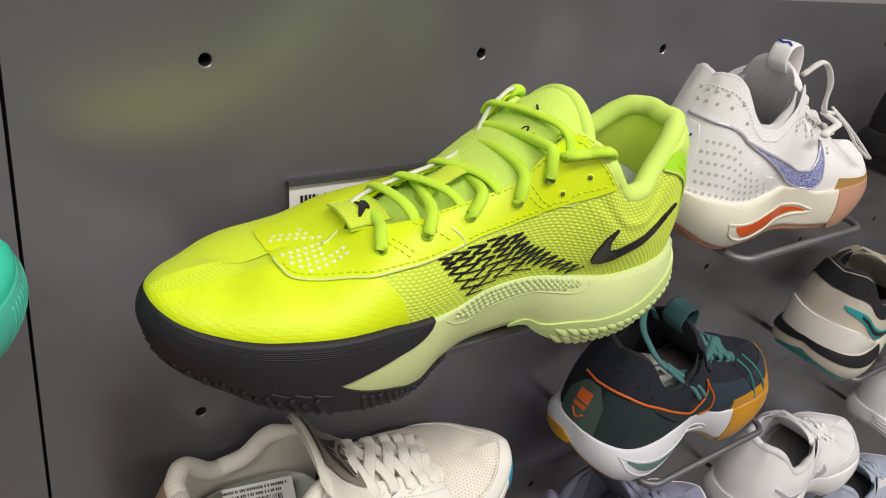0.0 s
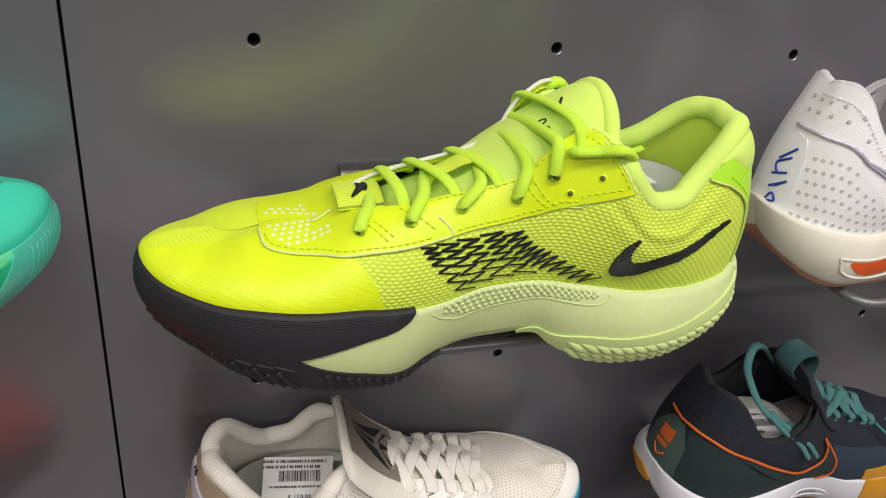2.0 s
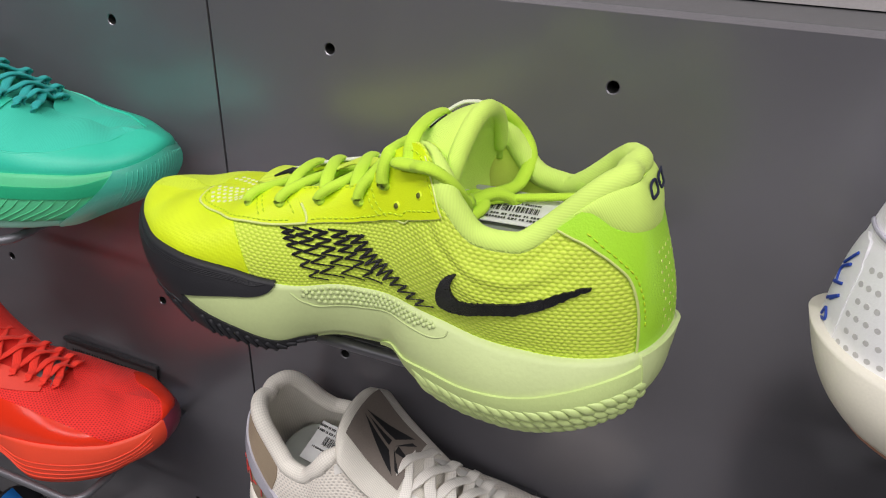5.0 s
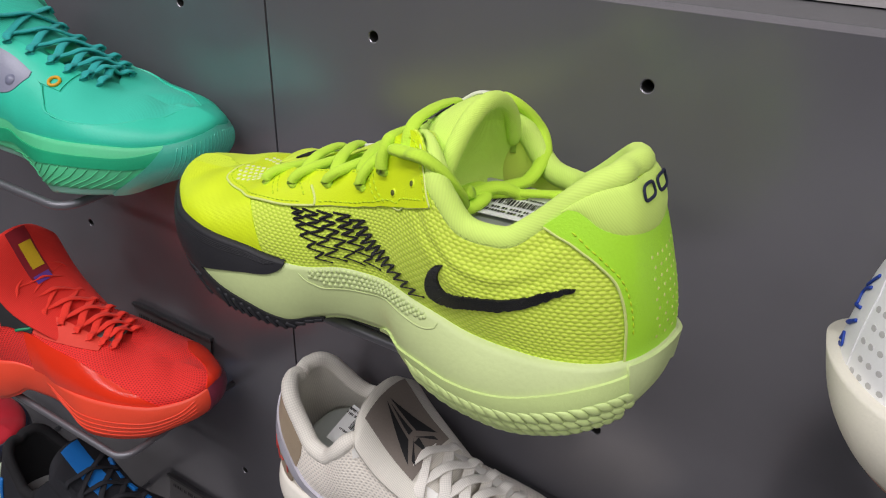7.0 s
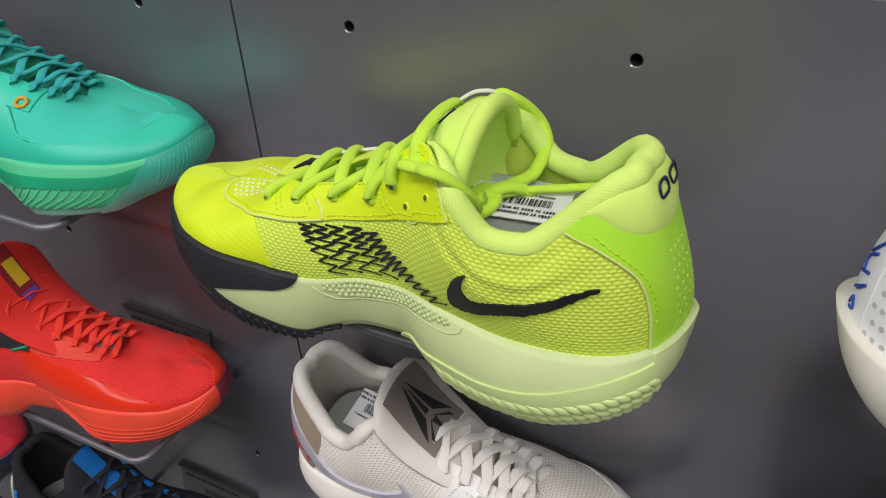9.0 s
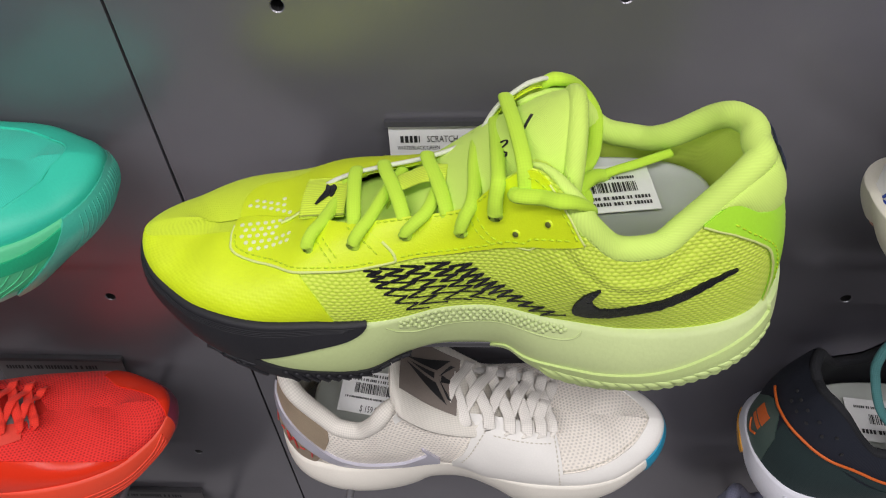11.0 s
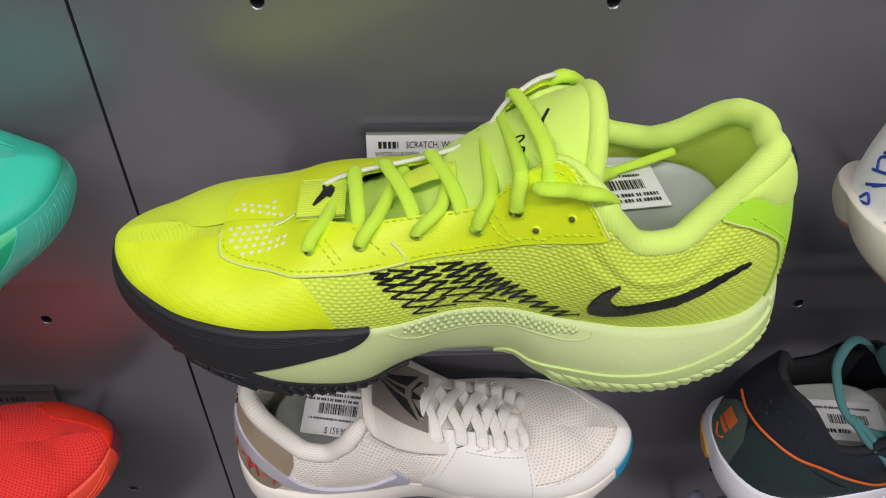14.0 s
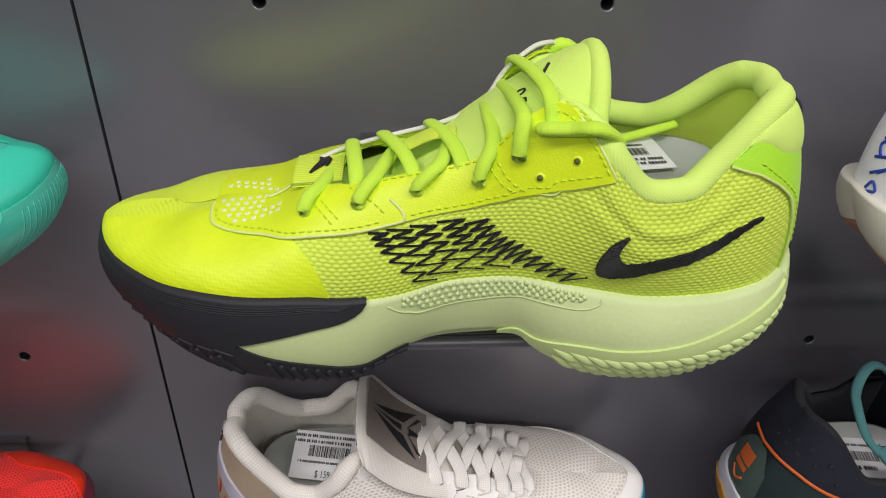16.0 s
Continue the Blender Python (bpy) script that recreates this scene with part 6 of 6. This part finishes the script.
price_tag("price_label", fl, 0.05, 0.03, [("text", -0.02, 0.018, 0.008, 0.0018), ("code", -0.012, 0.014, -0.003, 0.007), ("text", -0.018, 0.0, -0.010, 0.003)], pose(0.078, -0.004, 0.0786, 0, 0, -8))

# mint green shoe
f = sized(0.967, 1.09, 1.005)
MINT = (0.035, 0.42, 0.31)
k = kit("mint", (0.040, 0.60, 0.43), (0.03, 0.30, 0.27), (0.10, 0.62, 0.30), (0.28, 0.62, 0.48), lace_c=(0.02, 0.40, 0.38), split=0.84)
mint = shoe_base("basketball_shoe", "mint green basketball shoe with teal laces and translucent toe rubber", f, k, placed(-0.373, -0.0701, 1.3322, -2.5, 0.3, 10.1), tongue=tongue_for(f, 1.005, 0.004))
M_MINT_SKIN = plain("mint_film", (0.034, 0.60, 0.41), 0.45, grain=700, spread=0.06)
M_MINT_RUBBER = plain("translucent_mint_rubber", (0.07, 0.56, 0.41), 0.35, spread=0.08, Transmission_Weight=0.15)
M_DEEP_MINT = plain("deep_mint_foam", (0.012, 0.40, 0.19), 0.45)
put("toe_guard", band_q(f.upper, 1.45, 2.5, nil, [(1.45, 0.60), (1.54, 0.62), (1.575, 0.58), (1.592, 0.42), (1.606, 0.31), (1.644, 0.28), (1.716, 0.34), (1.806, 0.50), (1.923, 0.74), (2.0, 0.72), (2.17, 0.62), (2.5, 0.5)], n=110, m=10, lift=0.0012), M_MINT_SKIN, mint, "smooth mint toe guard")
put("guard_edge", thread(f.upper, [(1.575, 0.58), (1.592, 0.42), (1.606, 0.31), (1.644, 0.28), (1.716, 0.34), (1.806, 0.50), (1.923, 0.74), (2.0, 0.72), (2.17, 0.62)], 0.0008, 90, 0.0008), M_MINT_SKIN, mint)
put("lace_panel", joined([band_q(f.upper, 1.36, 1.61, [(1.36, 0.55), (1.5, 0.60), (1.61, 0.60)], [(1.36, 0.97), (1.61, 0.98)], n=40, m=8, lift=0.001)]), M_MINT_SKIN, mint, "smooth mint lace panel")
put("toe_rubber", joined([band_q(f.sole, 1.84, 2.4, nil, one, n=70, m=8, lift=0.0016), band_q(f.sole, 1.73, 1.84, [(1.73, 0.92), (1.79, 0.5), (1.84, 0.03)], one, n=24, m=6, lift=0.0016)]), M_MINT_RUBBER, mint, "translucent mint toe rubber with fine ribs")
put("rubber_ribs", joined([thread(f.sole, [(q, 0.10), (q - 0.012, 0.5), (q - 0.04, 0.92)], 0.0004, 14, 0.0015, 5) for q in np.arange(1.87, 2.12, 0.012)]), M_MINT_RUBBER, mint)
put("sole_stripe", band_q(f.sole, 1.40, 1.84, [(1.40, 0.45), (1.477, 0.31), (1.592, 0.2), (1.73, 0.20), (1.84, 0.10)], [(1.40, 0.9), (1.482, 0.62), (1.587, 0.42), (1.727, 0.40), (1.81, 0.38), (1.84, 0.25)], n=60, m=5, lift=0.001), M_DEEP_MINT, mint, "deep green foam stripe")
put("sole_waves", joined([thread(f.sole, [(q, 0.42), (q - 0.02, 0.6), (q - 0.07, 0.84)], 0.0004, 14, 0.0003, 5) for q in np.arange(1.56, 1.8, 0.02)]), k["midsole"], mint)
put("laces", lace_rows(f, [0.735, 0.69, 0.645, 0.60, 0.555, 0.51, 0.465], 0.0031, 0.003, 0.4), k["lace"], mint, "flat teal laces")
q, v = 1.592, 0.68
nn = f.normal(np.float64(q), np.float64(v))
a_, b_ = np.cross(nn, (0, 0, 1)), np.cross(nn, np.cross(nn, (0, 0, 1)))
ringp = [f.upper(q, v, np.float64(0.0016)) + 0.0036 * (math.cos(t) * a_ / np.linalg.norm(a_) + math.sin(t) * b_ / np.linalg.norm(b_)) for t in np.linspace(0, 2 * math.pi, 25)]
put("eyelet", tube_mesh(ringp, 0.0011, 8, 1, nn, caps=False), plain("yellow_plastic", (0.75, 0.38, 0.01), 0.4), mint, "yellow eyelet ring")
put("badge", band_q(f.upper, 1.44, 1.55, [(1.44, 0.22), (1.525, 0.38), (1.55, 0.60)], [(1.44, 0.66), (1.51, 0.76), (1.55, 0.67)], n=24, m=6, lift=0.0018), plain("grey_badge", (0.26, 0.27, 0.36), 0.35), mint, "grey side badge")
put("badge_button", dotted(f, [(1.523, 0.49)], 0.0042, 0.001, 0.0018), plain("grey_button", (0.2, 0.21, 0.3), 0.35), mint)
tongue_badge(f, 1.005, 0, 0.013, 0.01, 0.40, 0.52, M_DEEP_MINT, mint, "lace_loop", 0.004, 0.007)

# red shoe
f = sized(0.996, 0.967, 1.03)
RED = (0.62, 0.014, 0.014)
k = kit("red", (0.90, 0.030, 0.022), (0.7, 0.02, 0.012), (0.90, 0.075, 0.03), (0.90, 0.07, 0.03), tongue=(0.85, 0.03, 0.018), lace_c=(0.88, 0.035, 0.016), mesh=0.0026, hole=(0.56, 0.012, 0.010), split=0.93)
red = shoe_base("basketball_shoe", "bright red mesh basketball shoe with orange-red sole", f, k, placed(-0.4139, -0.0788, 1.1018, -1.1, -1.5, 11.9), tongue=tongue_for(f, 1.03, 0.026, wide=1.25, shift=0.007))
M_RED_GLOSS = plain("red_gloss_film", (0.86, 0.04, 0.012), 0.2, spread=0.06)
M_CORAL = plain("coral_suede", (0.80, 0.055, 0.03), 0.7, spread=0.08)
put("toe_guard", band_q(f.upper, 1.47, 1.80, nil, [(1.47, 0.50), (1.505, 0.52), (1.568, 0.52), (1.66, 0.44), (1.74, 0.30), (1.80, 0.05)], n=60, m=8, lift=0.0009), M_RED_GLOSS, red, "glossy red side film")
put("toe_cap", band_q(f.upper, 1.95, 2.25, [(1.95, 0.10), (1.97, 0.03), (2.25, 0.0)], [(1.95, 0.14), (1.975, 0.34), (2.05, 0.60), (2.18, 0.66), (2.25, 0.5)], n=50, m=8, lift=0.0009), M_RED_GLOSS, red, "glossy red toe tip")
put("lace_panel", band_q(f.upper, 1.38, 1.62, [(1.38, 0.52), (1.50, 0.56), (1.62, 0.76)], [(1.38, 0.96), (1.52, 0.98), (1.62, 0.99)], n=50, m=8, lift=0.0012), M_CORAL, red, "coral suede lace panel")
put("side_logo", band(f.upper, [(1.43, 0.46), (1.46, 0.48), (1.492, 0.54)], [(1.43, 0.80), (1.475, 0.93), (1.517, 0.94)], n=24, m=6, lift=0.0020), INK, red, "black side letter shape")
put("side_logo", band(f.upper, [(1.30, 0.30), (1.36, 0.36), (1.425, 0.44)], [(1.30, 0.55), (1.36, 0.72), (1.412, 0.62)], n=24, m=6, lift=0.0020), INK, red, "black side letter shape")
put("logo_edge", thread(f.upper, [(1.455, 0.46), (1.49, 0.60), (1.522, 0.92)], 0.0013, 24, 0.002), plain("green_print", (0.01, 0.28, 0.12), 0.4), red, "thin green edge")
put("heel_stripe", band_q(f.upper, 1.18, 1.40, [(1.18, 0.3), (1.40, 0.42)], [(1.18, 0.6), (1.40, 0.66)], n=24, m=5, lift=0.0015), plain("purple_print", (0.10, 0.05, 0.30), 0.4), red, "dark purple stripe")
put("laces", lace_rows(f, [0.72, 0.68, 0.64, 0.60, 0.56, 0.52, 0.48, 0.44, 0.405], 0.0034, 0.003, 0.3), k["lace"], red, "flat red laces")
put("sole_waves", joined([thread(f.sole, [(1.50 + 0.01 * j, 0.30 + 0.13 * j), (1.65, 0.42 + 0.13 * j), (1.80, 0.38 + 0.12 * j), (1.90, 0.12 + 0.13 * j)], 0.0007, 50, 0.0002, 5) for j in range(4)]), k["midsole"], red)
put("toe_rubber", band_q(f.sole, 1.955, 2.2, nil, one, n=40, m=6, lift=0.001), plain("plum_rubber", (0.22, 0.03, 0.06), 0.4), red, "plum red toe rubber")
tongue_badge(f, 1.03, 0.0, 0.010, 0.02, 0.72, 0.99, plain("dark_red_badge", (0.30, 0.02, 0.03), 0.5), red, "tongue_patch", 0.026, wide=1.25, shift=0.007, label="dark red tongue patch")
tongue_badge(f, 1.03, 0.002, 0.0062, 0.01, 0.78, 0.92, plain("yellow_print", (0.72, 0.48, 0.02), 0.5), red, "tongue_logo", 0.026, 0.0052, wide=1.25, shift=0.007, label="yellow printed mark")
tongue_badge(f, 1.03, 0.0, 0.008, 0.01, 0.70, 0.745, plain("violet_print", (0.16, 0.06, 0.35), 0.5), red, "tongue_stripe", 0.026, 0.0052, wide=1.25, shift=0.007)
tongue_badge(f, 1.03, -0.004, 0.014, 0.01, 0.20, 0.29, plain("grey_tab", (0.22, 0.20, 0.20), 0.5), red, "lace_tab", 0.026, 0.010, wide=1.25, shift=0.007, label="grey reflective lace tab")

# shoes farther off
f = sized(0.95, 0.95, 1.0)
k = kit("dark", (0.012, 0.013, 0.018), (0.008, 0.008, 0.01), (0.018, 0.02, 0.028), (0.02, 0.03, 0.05), lace_c=(0.012, 0.013, 0.018), split=0.9)
dark = shoe_base("basketball_shoe", "black basketball shoe with bright blue lace tabs", f, k, placed(-0.40, -0.085, 0.893, 0, 0, 9), tongue=tongue_for(f, 1.0, 0.010))
M_BRIGHT_BLUE = plain("bright_blue", (0.01, 0.17, 0.55), 0.45)
M_PALE_GREEN = plain("pale_green_print", (0.50, 0.60, 0.42), 0.45)
put("laces", lace_rows(f, ROWS_Q, 0.003, 0.005), k["lace"], dark, "black laces")
for q in (0.40, 0.43, 0.46, 0.49, 0.52, 1.52, 1.555):
    put("lace_tab", (band_q(f.upper, q, q + 0.016, [(q, 0.90), (q + 0.016, 0.90)], [(q, 0.99), (q + 0.016, 0.99)], n=6, m=4, lift=0.003)), M_BRIGHT_BLUE, dark, "bright blue lace tab")
tongue_badge(f, 1.0, 0.0, 0.010, 0.02, 0.62, 0.99, M_BRIGHT_BLUE, dark, "tongue_stripe", 0.010, label="ribbed blue tongue stripe")
put("heel_mark", joined([thread(f.upper, [(1.14, 0.20), (1.155, 0.62), (1.13, 0.70), (1.11, 0.62)], 0.002, 24, 0.001)]), M_PALE_GREEN, dark, "pale green hooked mark")
put("heel_stripe", thread(f.upper, [(1.20, 0.2), (1.205, 0.72)], 0.0022, 12, 0.001), M_BRIGHT_BLUE, dark, "bright blue stripe")
put("heel_tab", thread(f.upper, [(1.07, 0.86), (1.11, 0.88)], 0.0026, 8, 0.001), M_BRIGHT_BLUE, dark, "bright blue tab")
put("side_print", band(f.upper, [(1.36, 0.62), (1.40, 0.5), (1.46, 0.4)], [(1.36, 0.75), (1.41, 0.62), (1.47, 0.48)], n=16, m=4, lift=0.001), M_PALE_GREEN, dark, "pale green print")

k = kit("crimson", (0.50, 0.006, 0.02), (0.3, 0.005, 0.01), (0.012, 0.014, 0.035), (0.012, 0.014, 0.03), split=0.5)
crimson = shoe_base("basketball_shoe", "crimson leather basketball shoe with dark navy sole", f, k, placed(-0.742, -0.085, 0.893, 0, 0, 6), tongue=tongue_for(f))
put("laces", lace_rows(f, ROWS_Q, 0.003, 0.005), k["lace"], crimson, "crimson laces")
k = kit("olive", (0.05, 0.05, 0.04), (0.03, 0.03, 0.03), (0.35, 0.35, 0.28), (0.03, 0.03, 0.03), lace_c=(0.4, 0.4, 0.34))
olive = shoe_base("basketball_shoe", "dark olive shoe with pale laces and sole", f, k, placed(-0.742, -0.085, 0.668, 0, 0, 6), tongue=tongue_for(f))
put("laces", lace_rows(f, ROWS_Q, 0.003, 0.005), k["lace"], olive, "pale laces")

k = kit("sand", (0.55, 0.50, 0.42), (0.012, 0.012, 0.016), (0.66, 0.62, 0.52), (0.02, 0.27, 0.28), tongue=(0.66, 0.62, 0.5), lace_c=(0.66, 0.62, 0.5), split=0.84, rough=0.9)
f = sized(0.95, 0.98, 1.04)
sand = shoe_base("basketball_shoe", "sand suede basketball shoe with black collar and teal sole", f, k, placed(0.612, -0.075, 1.114, 0, 0, 2), roll=0.004, tongue=tongue_for(f))
M_TEAL = plain("teal_print", (0.02, 0.30, 0.33), 0.45)
M_BLACK_CLOTH = fabric("black_cloth", (0.010, 0.010, 0.014), 0.001)
put("collar_panel", band_q(f.upper, 0.72, 1.46, [(0.72, 0.74), (1.0, 0.78), (1.2, 0.72), (1.36, 0.74), (1.46, 0.94)], [(0.72, 0.99), (1.46, 0.99)], n=80, m=8, lift=0.0008), M_BLACK_CLOTH, sand, "black padded collar")
put("heel_strap", band_q(f.upper, 0.82, 1.34, [(0.82, 0.03), (1.34, 0.0)], [(0.82, 0.36), (1.0, 0.38), (1.2, 0.30), (1.30, 0.20), (1.34, 0.03)], n=60, m=8, lift=0.003), M_WHITE_SKIN, sand, "smooth cream heel strap")
put("side_logo", band(f.upper, [(1.10, 0.58), (1.25, 0.36), (1.36, 0.14), (1.46, 0.08), (1.50, 0.30)], [(1.10, 0.62), (1.26, 0.52), (1.38, 0.32), (1.45, 0.28), (1.49, 0.50)], n=40, m=6, lift=0.0014), M_TEAL, sand, "teal tick with black middle")
put("logo_core", band(f.upper, [(1.18, 0.50), (1.30, 0.33), (1.40, 0.20), (1.45, 0.20)], [(1.18, 0.54), (1.30, 0.42), (1.39, 0.27), (1.45, 0.24)], n=30, m=4, lift=0.0018), INK, sand)
put("sole_stripe", band_q(f.sole, 0.72, 1.36, [(0.72, 0.08), (1.36, 0.08)], [(0.72, 0.40), (1.0, 0.42), (1.36, 0.36)], n=60, m=5, lift=0.0012), M_RUBBER, sand, "black stripe in the sole")
put("laces", lace_rows(f, ROWS_Q, 0.003, 0.005), k["lace"], sand, "cream laces")
put("side_patch", band_q(f.upper, 1.42, 1.6, [(1.42, 0.66), (1.6, 0.62)], [(1.42, 0.95), (1.6, 0.98)], n=20, m=5, lift=0.001), M_WHITE_SKIN, sand, "cream lace panel")


def plain_white(x, z, label, yaw=2, high=1.0, tint=(0.88, 0.87, 0.90), sole=(0.88, 0.87, 0.89)):
    f = sized(0.97, 1.0, high)
    k = kit("pale", tint, shade(tint, 0.85), sole, shade(sole, 0.9), lace_c=shade(tint, 1.02), mesh=0)
    ob = shoe_base("basketball_shoe", label, f, k, placed(x, -0.08, z, 0, 0, yaw), tongue=tongue_for(f, high))
    put("laces", lace_rows(f, ROWS_Q, 0.0034, 0.005), k["lace"], ob, "white laces")
    put("toe_guard", band_q(f.upper, 1.6, 2.3, nil, [(1.6, 0.3), (1.75, 0.4), (2.0, 0.5), (2.3, 0.3)], n=60, m=6, lift=0.0009), M_CLEAR, ob, "smooth white toe guard")
    put("lace_panel", band_q(f.upper, 1.38, 1.6, [(1.38, 0.6), (1.6, 0.66)], [(1.38, 0.96), (1.6, 0.98)], n=40, m=6, lift=0.001), M_CLEAR, ob)
    put("side_logo", band(f.upper, [(1.18, 0.44), (1.30, 0.26), (1.40, 0.10), (1.48, 0.08), (1.52, 0.24)], [(1.18, 0.48), (1.31, 0.38), (1.41, 0.24), (1.47, 0.22), (1.51, 0.40)], n=40, m=5, lift=0.0012), M_SILVER, ob, "pale silver tick")
    put("sole_lines", joined([thread(f.sole, [(1.0, 0.3 + 0.2 * j), (1.2, 0.36 + 0.2 * j), (1.3, 0.4 + 0.2 * j)], 0.0008, 24, 0.0003, 5) for j in range(3)]), M_SILVER, ob)
    return f, ob


plain_white(0.600, 0.889, "plain white leather basketball shoe on a rod shelf loop")
f, ob = plain_white(0.945, 0.889, "white basketball shoe with black stripes and emblem")
put("stripes", joined([band_q(f.upper, 1.30 + 0.05 * j, 1.325 + 0.05 * j, [(1.30 + 0.05 * j, 0.62), (1.325 + 0.05 * j, 0.62)], [(1.30 + 0.05 * j, 0.88), (1.325 + 0.05 * j, 0.88)], n=6, m=5, lift=0.0016) for j in range(3)]), INK, ob, "black side stripes")
put("emblem", joined([thread(f.upper, s, 0.0014, 8, 0.0016) for s in ([(1.12, 0.46), (1.20, 0.40)], [(1.16, 0.43), (1.19, 0.58)], [(1.16, 0.43), (1.20, 0.28)], [(1.16, 0.43), (1.12, 0.32)])]), INK, ob, "black emblem")
plain_white(0.945, 1.114, "cream white basketball shoe with thin teal sole line", tint=(0.66, 0.63, 0.56))
plain_white(0.945, 0.664, "pale blue and white basketball shoe with grey tick", tint=(0.50, 0.56, 0.70))
f, ob = plain_white(0.262, 0.889, "grey lilac high basketball shoe with dark blue laces", tint=(0.24, 0.25, 0.36), high=1.5)
f = sized(0.95, 0.95, 1.0)
k = kit("coal", (0.010, 0.010, 0.012), (0.006, 0.006, 0.008), (0.02, 0.02, 0.022), (0.02, 0.02, 0.02))
coal = shoe_base("basketball_shoe", "black basketball shoe with a thin red stripe", f, k, placed(0.60, -0.075, 1.336, 0, 0, 2), tongue=tongue_for(f))
put("laces", lace_rows(f, ROWS_Q, 0.003, 0.005), k["lace"], coal, "black laces")
put("side_stripe", joined([thread(f.upper, [(0.98, 0.50), (1.15, 0.40), (1.35, 0.26)], 0.0022, 30, 0.001), thread(f.upper, [(1.10, 0.66), (1.2, 0.62)], 0.002, 10, 0.001)]), plain("signal_red", (0.65, 0.03, 0.01), 0.4), coal, "thin red side stripe")

# rod shelves, one under each shoe, from hole column to hole column
for kx, kz in [(0, 0), (0, 1), (2, 0), (2, 1), (2, 2), (4, 0), (4, 1), (4, 2), (6, 1), (6, 2), (6, 3), (-2, 0), (-2, 1), (-2, 2), (-4, 2), (-4, 3)]:
    shelf(kx * PITCH_X, (kx + 1) * PITCH_X, 1.3325 - kz * PITCH_Z + 0.0, 0.119, plate=(kx, kz) == (0, 0))

M_SMOKE = plain("smoky_plastic", (0.13, 0.125, 0.13), 0.3)
# small dark label holders behind the other shoes
for kx, kz in [(-2, 1), (2, 0), (2, 1), (-2, 2), (0, 1)]:
    t_ = price_tag("shelf_label", None, 0.105, 0.042, [("text", -0.046, 0.03, 0.010, 0.004), ("code", -0.02, 0.012, -0.006, 0.008), ("text", -0.046, 0.03, -0.012, 0.0018)], pose(kx * PITCH_X + 0.1005, -0.006, 1.354 - kz * PITCH_Z, 80, 0, 0), paper=M_SMOKE)
    tagged(t_, "smoky grey label holder on the wall", "price label", "wall price labels")
    bm = bmesh.new()
    bmesh.ops.create_cube(bm, size=1)
    for v in bm.verts:
        v.co = (v.co.x * 0.108, 0.0225 + v.co.y * 0.003, 0.001 + v.co.z * 0.004)
    part("holder", bm, SHELF_GREY, t_, "dark plastic holder edge", smooth=False)
